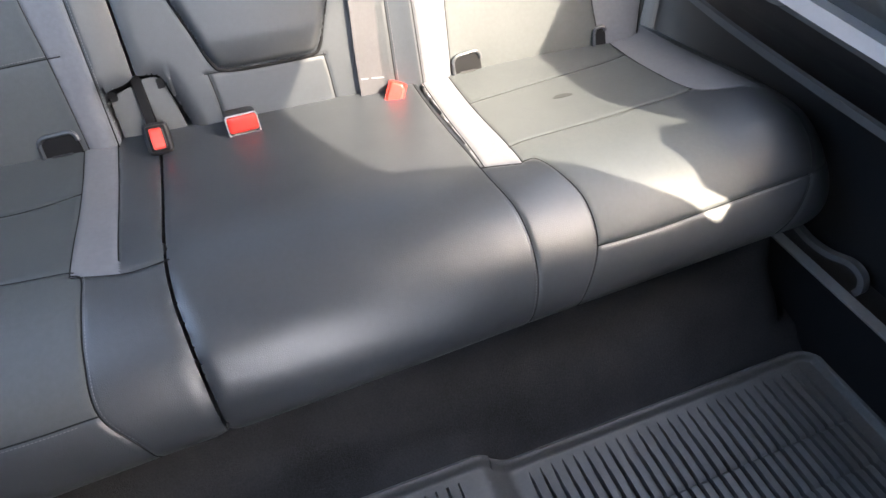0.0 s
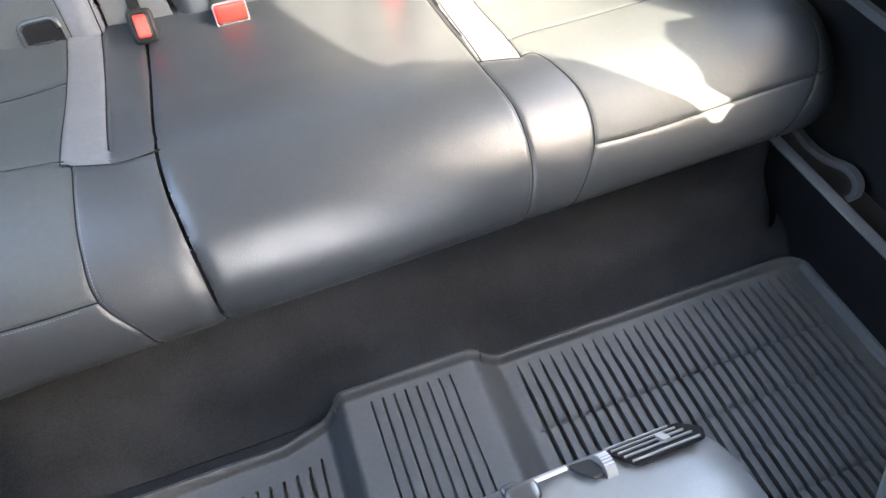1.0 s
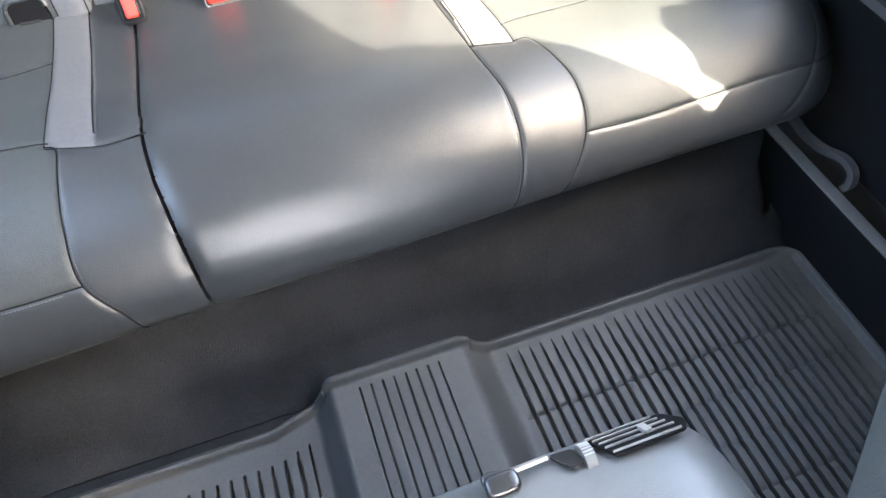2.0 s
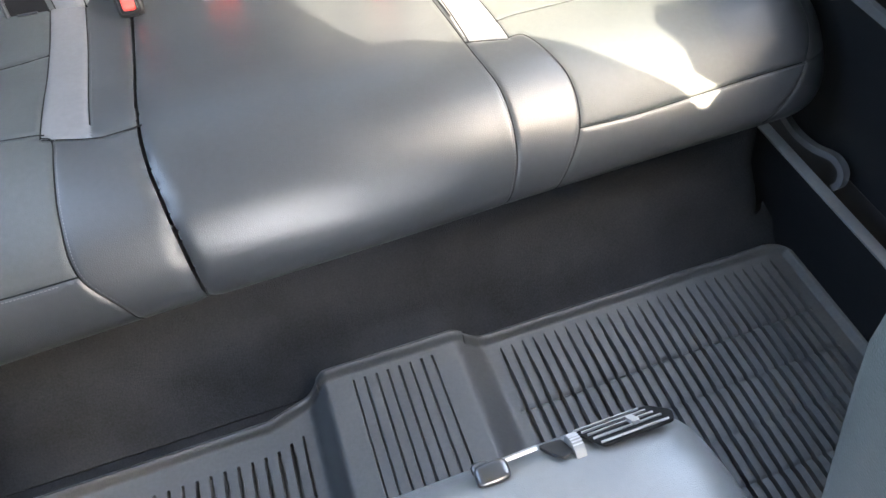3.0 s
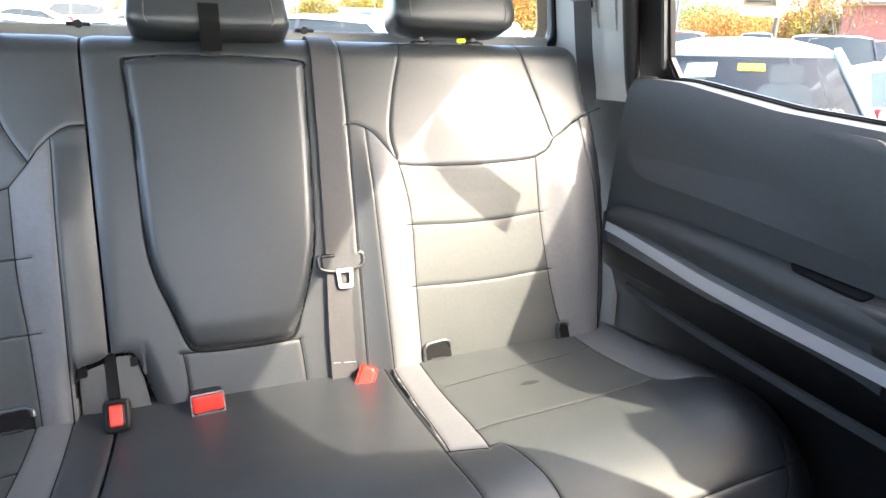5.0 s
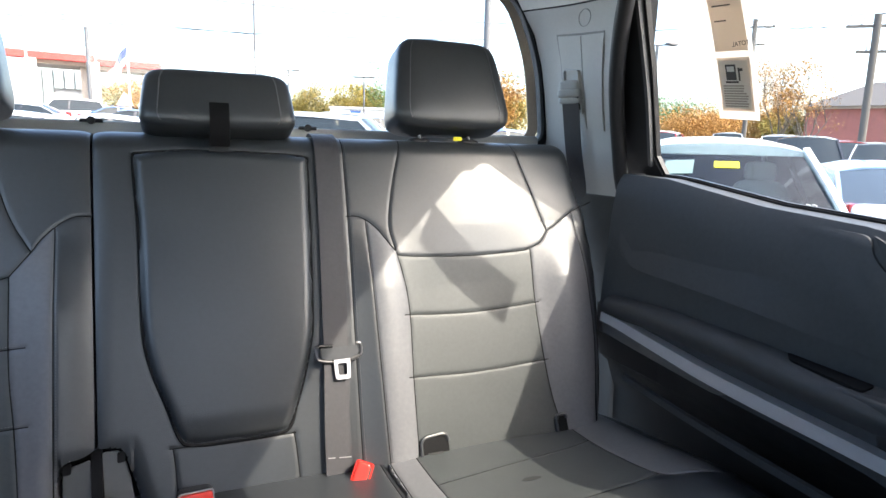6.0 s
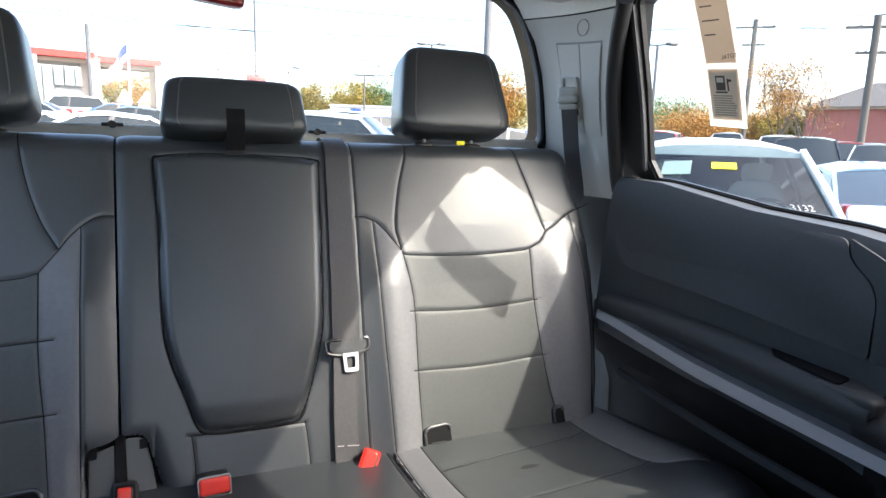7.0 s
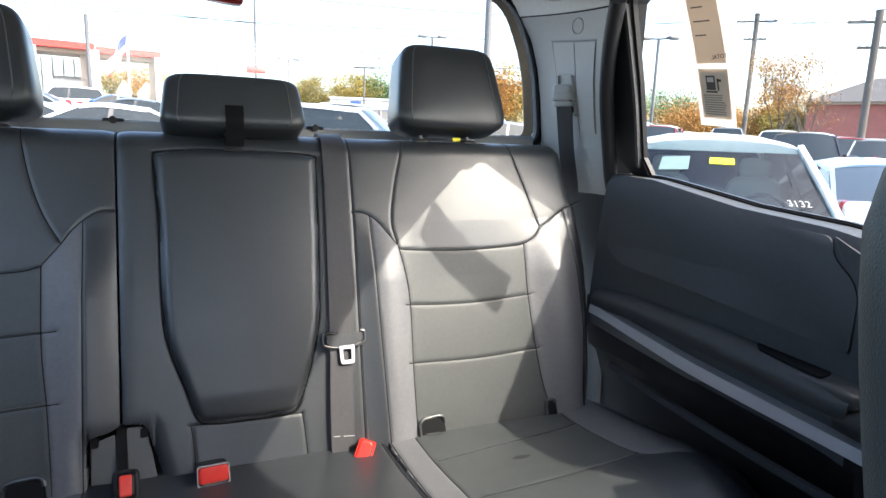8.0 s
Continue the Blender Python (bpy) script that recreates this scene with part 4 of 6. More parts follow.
back_stitching(seat_back_narrow, LL, -1)
seam_cords(seat_back_narrow, back_place, [LL[k] for k in LL if k != "out"], back_macro, 0.0016)
stitches(seat_back_narrow, back_place, offset_line(trim_line(UPPER, 0.07, 0.0), -0.012), macro=lambda u, v: back_macro(u, v) - 0.0062)


# ---- rear seat cushions ----
def cushion_lines(f):
    def c(*pts):
        return smooth_line([(f(x), s) for x, s in pts])
    return dict(
        grey_in=c((0.262, 0.000), (0.262, 0.083), (0.256, 0.257), (0.252, 0.402)),
        grey_out=c((0.318, 0.000), (0.316, 0.070), (0.311, 0.257), (0.312, 0.410)),
        grey_end=c((0.247, 0.396), (0.276, 0.402), (0.312, 0.410)),
        s2=c((0.311, 0.406), (0.336, 0.407), (0.356, 0.451), (0.370, 0.507), (0.364, 0.578), (0.327, 0.662), (0.327, 0.737)),
        front=c((0.364, 0.578), (0.461, 0.579), (0.623, 0.570), (0.785, 0.565), (0.852, 0.578)),
        corner=c((0.778, 0.440), (0.787, 0.473), (0.787, 0.516), (0.764, 0.571), (0.690, 0.662)),
        p1=c((0.313, 0.194), (0.337, 0.187), (0.429, 0.170), (0.532, 0.157), (0.671, 0.141)),
        p2=c((0.309, 0.362), (0.355, 0.352), (0.476, 0.343), (0.598, 0.332), (0.684, 0.329)),
        ins=c((0.672, 0.000), (0.671, 0.110), (0.673, 0.226), (0.684, 0.329), (0.726, 0.364), (0.786, 0.384)),
        ins_out=c((0.755, 0.000), (0.765, 0.110), (0.778, 0.257), (0.786, 0.384)),
    )


CUSHION_OUT = [(0.745, 0.0), (0.785, 0.10), (0.822, 0.25), (0.868, 0.39), (0.880, 0.46), (0.882, 0.51), (0.872, 0.56), (0.845, 0.615), (0.805, 0.67), (0.77, 0.74), (0.74, 0.83)]


def cushion_panels(f):
    return [
        ("bolster_insert", f(0.285), 0.20, LEATHER_GREY, "lighter grey leather strip"), ("side_strip", f(0.292), 0.50, LEATHER),
        ("insert_panel", f(0.48), 0.08, LEATHER_SOFT), ("insert_panel", f(0.48), 0.25, LEATHER_SOFT), ("thigh_panel", f(0.48), 0.50, LEATHER_SOFT),
        ("front_band", f(0.50), 0.72, LEATHER), ("bolster_insert", f(0.73), 0.20, LEATHER_GREY, "lighter grey leather bolster"), ("corner_panel", f(0.795), 0.45, LEATHER),
    ]


cushion_wide = thing("rear_seat_cushion", (0.3, -0.45, 0.22), "black leather rear bench cushion, wide section, grey strips, partly sunlit", "car seat")
C = cushion_lines(lambda x: x)
seam1 = smooth_line([(0.246, 0.000), (0.243, 0.169), (0.246, 0.394), (0.264, 0.498), (0.263, 0.585), (0.247, 0.654), (0.222, 0.737), (0.222, 0.813)])
GAP = smooth_line([(-0.222, 0.000), (-0.220, 0.161), (-0.218, 0.440), (-0.208, 0.551), (-0.198, 0.662), (-0.195, 0.809)])
rim = np.vstack([GAP[::-1] + (0.0024, 0), smooth_line(CUSHION_OUT)])
upholster(cushion_wide, cushion_place, (-0.24, 0.895), (-0.005, 0.845), 0.0037, [*C.values(), seam1], [("centre_panel", 0.0, 0.3, LEATHER), *cushion_panels(lambda x: x)], rim,
          macro=cushion_macro, skirt=0.09, edge_roll=0.022, edge_drop=lambda u: np.where(np.abs(u) > 0.5, 0.004, 0.006), groove=0.0020, soft=0.0042)
seam_cords(cushion_wide, cushion_place, [*C.values(), seam1], cushion_macro, 0.0018, 0.76)
stitches(cushion_wide, cushion_place, offset_line(seam1[6:-14], 0.004), macro=lambda u, v: cushion_macro(u, v) - 0.001)
stitches(cushion_wide, cushion_place, offset_line(GAP[10:-8], -0.008), macro=lambda u, v: cushion_macro(u, v) - 0.0050)
for key, off in (("grey_end", 0.004), ("front", 0.004), ("s2", 0.004), ("grey_out", -0.004)):
    stitches(cushion_wide, cushion_place, offset_line(trim_line(C[key], 0.004, 0.07 if key == "front" else 0.004), off), macro=lambda u, v: cushion_macro(u, v) - 0.002)

cushion_narrow = thing("rear_seat_cushion", (-0.5, -0.45, 0.22), "black leather rear bench cushion, narrow section with grey strips", "car seat")
CF = lambda x: -x - 0.024
C2 = cushion_lines(CF)
C2["s2"] = smooth_line([(-0.335, 0.406), (-0.322, 0.417), (-0.323, 0.473), (-0.327, 0.532), (-0.327, 0.602), (-0.292, 0.662), (-0.280, 0.737)])
C2["front"] = smooth_line([(-0.327, 0.602), (-0.438, 0.604), (-0.648, 0.596), (-0.866, 0.589)])
C2["p1"] = smooth_line([(-0.337, 0.202), (-0.349, 0.206), (-0.448, 0.216), (-0.598, 0.188), (-0.699, 0.152)])
C2["p2"] = smooth_line([(-0.331, 0.402), (-0.346, 0.398), (-0.418, 0.390), (-0.578, 0.365), (-0.707, 0.329)])
C2["grey_end"] = smooth_line([(-0.213, 0.421), (-0.245, 0.426), (-0.275, 0.426), (-0.335, 0.410)])
rim = np.vstack([GAP[::-1] - (0.0024, 0), smooth_line([(CF(x), s) for x, s in CUSHION_OUT])])
upholster(cushion_narrow, cushion_place, (-0.92, -0.18), (-0.005, 0.845), 0.0042, list(C2.values()), [("inner_panel", -0.245, 0.2, LEATHER), *cushion_panels(CF)], rim,
          macro=cushion_macro, skirt=0.09, edge_roll=0.022, edge_drop=lambda u: np.where(np.abs(u) > 0.5, 0.004, 0.006), groove=0.0020, soft=0.0042)
seam_cords(cushion_narrow, cushion_place, list(C2.values()), cushion_macro, 0.0018, 0.76)
stitches(cushion_narrow, cushion_place, offset_line(GAP[10:-8], 0.008), macro=lambda u, v: cushion_macro(u, v) - 0.0050)
for key, off in (("grey_in", -0.004), ("front", -0.004), ("s2", -0.004)):
    stitches(cushion_narrow, cushion_place, offset_line(C2[key][2:], off), macro=lambda u, v: cushion_macro(u, v) - 0.002)


# ---- head restraints ----
def head_restraint(x, half_w, z0, z1, y, half_d, top_taper, posts, label):
    h = thing("head_restraint", (x, y, z0), label, "headrest", "rear head restraints")
    turn = Matrix.Rotation(radians(-17), 4, "X")
    zc = (z0 + z1) / 2
    part("cushion", pillow((half_w, half_d, (z1 - z0) / 2), (x, y, zc), 6.5, 16, lambda a, b, c: (1 - top_taper * (c + 1) / 2, 1 - 0.12 * (c + 1) / 2, 1), turn), LEATHER, h, "black leather padded block")
    for s in (-1, 1):
        line = []
        for t in np.linspace(-0.95, 0.95, 17):
            k = (0.80**6.5 + 1 + abs(t) ** 6.5) ** (1 / 6.5)
            q = Vector((s * 0.80 / k, -1.006 / k, t / k))
            line.append((turn @ Vector((q.x * half_w * (1 - top_taper * (q.z + 1) / 2), q.y * half_d * (1 - 0.12 * (q.z + 1) / 2), q.z * (z1 - z0) / 2))) + Vector((x, y, zc)))
        part("seam", tube(line, 0.0012, 6), LEATHER_GREY, h, "stitched seam")
    for s in (-1, 1) if posts else ():
        p = Vector((x + s * 0.06, y - 0.0, z0 + 0.02))
        part("post", tube([p + Vector((0, 0.0, 0.03)), p + Vector((0, -0.012, -0.07))], 0.006, 10), DARK_STEEL, h, "dark steel post")
        part("guide", pillow((0.024, 0.018, 0.008), p + Vector((0, -0.006, -0.036)), 3, 6), PLASTIC, h, "black plastic guide")
        part("guide_ring", tube([p + Vector((0.012 * math.cos(q), -0.008 + 0.010 * math.sin(q), -0.028)) for q in np.linspace(0, 2 * math.pi, 15)], 0.0016, 6), CONSOLE, h, "grey guide ring")
    return h


head_restraint(0.468, 0.142, 0.990, 1.190, 0.055, 0.058, 0.20, True, "black leather outboard head restraint with a yellow tag below")
head_restraint(-0.482, 0.142, 0.990, 1.190, 0.055, 0.058, 0.20, True, "black leather outboard head restraint on chrome posts")
head_restraint(-0.010, 0.140, 0.972, 1.083, 0.020, 0.060, 0.10, False, "low black leather centre head restraint above the armrest")

tagged(new("care_tag", mesh_of("care_tag", rbox((0.476, 0.012, 0.978), (0.496, 0.015, 0.987), 0.001), YELLOW)), "small yellow tag hanging below the head restraint", "tag")


# ---- centre belt, buckles, anchors ----
def ribbon(pts, width, thick, across):
    """Webbing along a line of points; across: its width's direction at each point."""
    bm = bmesh.new()
    rings = []
    for i, (p, w) in enumerate(zip(pts, across)):
        p, w = Vector(p), Vector(w).normalized()
        t = (Vector(pts[min(i + 1, len(pts) - 1)]) - Vector(pts[max(i - 1, 0)])).normalized()
        n = w.cross(t).normalized() * thick / 2
        rings.append([bm.verts.new(p + w * (width / 2) * a + n * b) for a, b in ((-1, 1), (-0.34, 1), (-0.33, 0.5), (-0.27, 0.5), (-0.26, 1), (0.26, 1), (0.27, 0.5), (0.33, 0.5), (0.34, 1), (1, 1), (1, -1), (-1, -1))])
    k = len(rings[0])
    for r, q in zip(rings, rings[1:]):
        for j in range(k):
            bm.faces.new((r[j], r[(j + 1) % k], q[(j + 1) % k], q[j]))
    bm.faces.new(rings[0][::-1])
    bm.faces.new(rings[-1])
    return bm


TACK = surface("white_thread", (0.4, 0.4, 0.4), 0.8, vary=0.1)
belt = thing("centre_seat_belt", (0.17, -0.2, 0.37), "black webbing centre seat belt with chrome tongue on seat back", "seat belt")
line = smooth_line([(0.186, 1.02), (0.187, 0.99), (0.189, 0.95), (0.186, 0.80), (0.178, 0.60), (0.168, 0.45), (0.165, 0.375), (0.165, 0.34)], 6)
q, n = back_place(line[:, 0], line[:, 1])
part("webbing", ribbon(q + n * 0.007, 0.048, 0.0022, [(1, 0, 0)] * len(q)), WEBBING, belt)
line2 = line[line[:, 1] < 0.62]
q, n = back_place(line2[:, 0] - 0.002, line2[:, 1])
part("lap_webbing", ribbon(q + n * 0.011, 0.044, 0.0020, [(1, 0.02, 0)] * len(q)), WEBBING, belt)


def on_back(x, v, lift=0.0):
    q, n = back_place(np.array([float(x)]), np.array([float(v)]))
    return Vector(q[0] + n[0] * lift)


ux, uv = Vector((1, 0, 0)), Vector((0, LEAN, 1)).normalized()
un = ux.cross(uv)
c = on_back(0.180, 0.570, 0.020)
wire_line = smooth_line([(-0.012, 0.013), (-0.041, 0.014), (-0.043, 0.004), (-0.040, -0.010), (-0.022, -0.015), (0.0, -0.016), (0.024, -0.013), (0.040, -0.008), (0.043, 0.004), (0.041, 0.014), (0.034, 0.015)], 5)
part("tongue_frame", tube([c + ux * a + uv * b - un * 0.004 for a, b in wire_line], 0.0034, 8), DARK_STEEL, belt, "grey wire loops of the tongue")
part("tongue_grip", slab(round_poly([(-0.036, 0.010), (0.036, 0.012), (0.036, -0.006), (0.020, -0.012), (-0.020, -0.013), (-0.036, -0.008)], 0.005), 0.006, lambda a, b, d: c + ux * a + uv * b - un * (d - 0.001)), PLASTIC_SOFT, belt, "charcoal plastic grip", smooth=False)
plate = round_poly([(-0.016, -0.010), (0.016, -0.010), (0.014, -0.050), (-0.014, -0.050)], 0.006)
hole = round_poly([(-0.009, -0.020), (0.009, -0.020), (0.008, -0.042), (-0.008, -0.042)], 0.003)
part("tongue_plate", ring_slab(plate, hole, 0.003, lambda a, b, d: c + Vector((0.004, 0, 0)) + ux * a + uv * b - un * d), SILVER, belt, "chrome tongue plate", smooth=False)
for k in range(13):
    if k not in (4, 5):
        part("bar_tack", tube([on_back(0.146 + 0.0033 * k, 0.393 - 0.0003 * k, 0.0128), on_back(0.1486 + 0.0033 * k, 0.3925 - 0.0003 * k, 0.0128)], 0.0009, 5), TACK, belt, "white bar tack stitch")


PLATE = surface("dark_grey_plate", (0.075, 0.078, 0.080), 0.32, vary=0.06, grain=0.2, grain_scale=700)
BUCKLE_GREY = surface("buckle_grey", (0.24, 0.24, 0.245), 0.5, vary=0.05)


def buckle(at, turn, label, size=1.0, rim=None, shell_mat=None, wall=0.0, boot=False):
    b = thing("seat_belt_buckle", at, label, "buckle", "rear buckles")
    at = Vector(at)
    M = Matrix.Translation(at) @ turn @ Matrix.Scale(size, 4) @ Matrix.Scale(1.32, 4, (0, 1, 0))

    def put(name, bm, matl, lab="", smooth=True):
        bmesh.ops.transform(bm, matrix=M, verts=bm.verts)
        return part(name, bm, matl, b, lab, smooth)

    put("body", pillow((0.0285, 0.0150, 0.036), (0, 0, 0), 6, 8), shell_mat or PLASTIC)
    if boot:
        put("boot", pillow((0.036, 0.021, 0.034), (0, 0, -0.004), 6, 8), PLASTIC, "black plastic boot")
    put("button", pillow((0.0262 - wall, 0.0110 - wall * 0.3, 0.0100), (0, 0.0014, 0.0300), 9, 8, lambda a, b, c: (1, 1, 1 + 0.06 * b)), RED, "red release button")
    lip = ring_slab(round_poly([(-0.0285, 0.0150), (0.0285, 0.0150), (0.0285, -0.0150), (-0.0285, -0.0150)], 0.006), round_poly([(-0.0266 + wall, 0.0130 - wall * 0.3), (0.0266 - wall, 0.0130 - wall * 0.3), (0.0266 - wall, -0.0122 + wall * 0.3), (-0.0266 + wall, -0.0122 + wall * 0.3)], 0.005), 0.005, lambda p, r, d: Vector((p, r, 0.0325 + d)))
    put("rim", lip, rim or CONSOLE, "plastic rim", False)
    put("slot", slab([(-0.019, -0.0118), (0.019, -0.0118), (0.019, -0.0098), (-0.019, -0.0098)], 0.002, lambda p, r, d: Vector((p, r, 0.0352 + d))), INK, "dark tongue slot", False)
    return b


E3 = lambda rx, ry, rz: Euler([radians(a) for a in (rx, ry, rz)]).to_matrix().to_4x4()
RZ = lambda a: Matrix.Rotation(radians(a), 4, "Z")
buckle((-0.217, -0.246, 0.384), E3(58, 0, 8) @ RZ(86), "red and black seat belt buckle standing in the seat bight", 0.74, SEAM, wall=0.003, boot=True)
buckle((-0.080, -0.228, 0.374), E3(70, 0, 3), "red seat belt buckle lying on the bench cushion", 0.96, BUCKLE_GREY)
buckle((0.205, -0.226, 0.360), E3(60, 0, -16) @ RZ(72), "red seat belt buckle leaning in the cushion recess", 0.86, RED, RED)

# bight pocket between the two seat backs: dark well, two grey flaps
pocket = thing("bight_pocket", (-0.23, -0.19, 0.34), "dark pocket with grey plastic flaps behind the buckle", "seat trim")
P3 = lambda x, v, lift: on_back(x, v, lift)
part("well", slab(round_poly([(-0.300, 0.480), (-0.150, 0.480), (-0.135, 0.30), (-0.300, 0.30)], 0.006), 0.004, lambda a, b, c: P3(a, b, -0.045 + c)), SEAM, pocket, "dark well", smooth=False)
for pts in ([(-0.275, 0.436), (-0.262, 0.441), (-0.237, 0.448), (-0.235, 0.30), (-0.276, 0.30)], [(-0.219, 0.456), (-0.196, 0.456), (-0.187, 0.446), (-0.178, 0.41), (-0.160, 0.30), (-0.214, 0.30)]):
    part("plate", slab(round_poly(pts, 0.004), 0.005, lambda a, b, c: P3(a, b, -0.016 + c)), PLATE, pocket, "satin dark grey plastic plate", smooth=False)
for x, v in ((-0.269, 0.437), (-0.190, 0.444)):
    part("clip", slab(round_poly([(x - 0.007, v + 0.009), (x + 0.006, v + 0.010), (x + 0.006, v - 0.006), (x - 0.007, v - 0.007)], 0.003), 0.006, lambda a, b, c: P3(a, b, -0.013 + c)), SEAM, pocket, "black clip", smooth=False)
part("stalk", sweep([P3(-0.228, 0.462, -0.020), P3(-0.227, 0.42, -0.010), P3(-0.225, 0.35, 0.0)], [(-0.008, -0.004), (0.008, -0.004), (0.008, 0.004), (-0.008, 0.004)], (0, -1, 0.3)), SEAM, pocket, "black buckle stalk")


def anchor(x, w):
    """A child seat anchor: a piped arch over a black plate that paints the pocket's shade, with a bar."""
    a = thing("child_seat_anchor", tuple(on_back(x, 0.36)), "piped opening for a child seat anchor at the seat back's foot", "seat anchor", "child seat anchors")
    shape = round_poly([(x - w / 2, 0.398), (x + w / 2, 0.402), (x + w / 2 + 0.003, 0.345), (x - w / 2, 0.345)], [0.016, 0.016, 0.003, 0.003], 6)
    # no opening is cut: a proud black slab gives the pocket's shade
    part("pocket", slab(shape, 0.003, lambda p, q, c: on_back(p, q, c + back_macro(np.array([p]), np.array([q]))[0] - 0.0005)), SEAM, a, "dark pocket", smooth=False)
    part("piping", tube([on_back(p, q, 0.003 + back_macro(np.array([p]), np.array([q]))[0]) for p, q in shape[-1:] + shape[:14]], 0.0040, 8), LEATHER, a, "leather piping")
    part("bar", tube([on_back(x - w * 0.25, 0.368, 0.006), on_back(x + w * 0.25, 0.368, 0.006)], 0.002, 8), PLASTIC, a, "dark steel bar")


anchor(0.358, 0.060)
anchor(-0.372, 0.060)
anchor(0.650, 0.022)

# shell behind the seat backs
solo("wall_seat_shell", slab([(-0.78, 0.33), (0.78, 0.33), (0.77, 0.955), (-0.77, 0.955)], 0.02, lambda a, b, c: Vector((a, -0.19 + (b - 0.42) * LEAN + 0.055 + c, b))), PLASTIC, "black shell behind the rear seat backs", kind="structure", smooth=False)
solo("wall_under_bench", rbox((-0.74, -0.60, 0.0), (0.74, 0.15, 0.23), 0.02), PLASTIC, "black box under the rear bench", kind="structure")

# small dark oval spot on the cushion
DARK_SPOT = surface("dark_smudge", (0.022, 0.024, 0.024), 0.6, vary=0.2)
for x, sv, a, b in ((0.477, 0.236, 0.019, 0.007),):
    ring = [(x + a * math.cos(t) * (1 + 0.15 * math.sin(3 * t)), sv + b * math.sin(t)) for t in np.linspace(0, 2 * math.pi, 18, endpoint=False)]

    def on_cushion(p, r, c):
        q, n = cushion_place(np.array([p]), np.array([r]))
        return Vector(q[0] + n[0] * (c - 0.0006 + cushion_macro(np.array([p]), np.array([r]))[0]))

    part("smudge", slab(ring, 0.0012, on_cushion), DARK_SPOT, cushion_wide, "small dark smudge", smooth=False)
corner_pillar(1)
corner_pillar(-1)
door(1, True)
door(-1, True)
for s in (1, -1):
    solo("wall_pillar", slab([(-1.84, 0.86), (-1.36, 0.86), (-1.39, 1.52), (-2.0, 1.52)], 0.06, lambda a, b, c: Vector((s * (GX(b) - 0.02 + c), a, b))), PLASTIC, "black centre door pillar", kind="structure", smooth=False)
    solo("wall_pillar_low", slab([(-1.54, -0.05), (-1.36, -0.05), (-1.36, 0.86), (-1.54, 0.86)], 0.06, lambda a, b, c: Vector((s * (0.847 + c), a, b))), PLASTIC, "black lower door pillar", kind="structure", smooth=False)
    solo("wall_front_door", slab([(-2.6, 0.0), (-1.52, 0.0), (-1.52, 0.86), (-2.6, 0.90)], 0.06, lambda a, b, c: Vector((s * (0.85 + c), a, b))), PLASTIC, "dark front door panel", kind="structure", smooth=False)
    solo("wall_roof_rail", slab([(-0.06, 1.30), (-0.06, 1.50), (-1.3, 1.60), (-2.6, 1.56), (-2.6, 0.90), (-2.10, 1.10), (-1.80, 1.26), (-1.52, 1.42), (-1.32, 1.475), (-0.40, 1.32), (-0.29, 1.285)], 0.06, lambda a, b, c: Vector((s * (GX(b) - 0.055 + c), a, b))), HEADLINER, "light grey roof rail trim", kind="structure", smooth=False)
for s in (1, -1):
    solo("wall_corner", slab([(-0.10, 0.90), (0.215, 0.90), (0.215, 1.45), (-0.37, 1.45), (-0.335, 1.315), (-0.24, 1.275), (-0.155, 1.11)], 0.03, lambda a, b, c: Vector((s * (GX(b) + 0.075 + c), a, b))), PLASTIC, "dark body shell behind the corner trim", kind="structure", smooth=False)
    solo("wall_corner_low", slab([(-0.125, -0.05), (0.215, -0.05), (0.215, 0.90), (-0.125, 0.90)], 0.03, lambda a, b, c: Vector((s * (0.925 + c), a, b))), PLASTIC, "dark lower body shell", kind="structure", smooth=False)
# unseen wall, taller than a dashboard, added to hold back light from the front
solo("wall_front_block", rbox((-0.86, -2.62, -0.05), (0.86, -2.40, 1.16), 0.05, 3), PLASTIC, "black dashboard across the cab front", kind="structure")

# ---- rubber mat: ribbed wells, raised tunnel, rim ----
def mat_height(x, y):
    """Heights of the moulded mat; y runs forward from its rear edge."""
    t = np.clip(np.minimum((x + 0.126) / 0.045, (0.192 - x) / 0.068), 0, 1)
    t = t * t * (3 - 2 * t)
    z = 0.052 * t
    edge = np.minimum(np.minimum(-0.815 - y, 0.822 - x), x + 0.80)
    z = z + 0.012 * np.clip(1.5 - np.abs(edge - 0.009) / 0.006, 0, 1) + 0.006 * np.clip(1 - edge / 0.02, 0, 1)
    well = (x > 0.200) & (x < 0.782) & (y < -0.846) | (x < -0.140) & (x > -0.76) & (y < -0.870)
    fade = np.clip((-0.842 - y) / 0.03, 0.0, 1)
    ph = (x - 0.2125) / 0.0208
    saw = np.abs(ph - np.round(ph)) * 2
    taper = np.clip((-0.846 - y) / 0.075, 0, 1) ** 0.7
    groove = np.clip((0.09 + 0.27 * taper - saw) / 0.08, 0, 1)
    z = z - np.where(well, 0.011 * groove * fade, 0)
    cross = np.zeros_like(z)
    for y0 in (-0.960, -1.035, -1.11, -1.185, -1.26, -1.335, -1.41):
        cross = np.maximum(cross, np.clip(1 - np.abs(y - y0) / 0.0040, 0, 1))
    z = z - np.where(well & (y < -0.9), 0.0045 * cross, 0)
    tun = (x > -0.055) & (x < 0.095) & (y < -0.846)
    pt = (x + 0.043) / 0.0188
    st = np.abs(pt - np.round(pt)) * 2
    z = z - np.where(tun, 0.006 * np.clip((0.19 - st) / 0.12, 0, 1), 0)
    return z


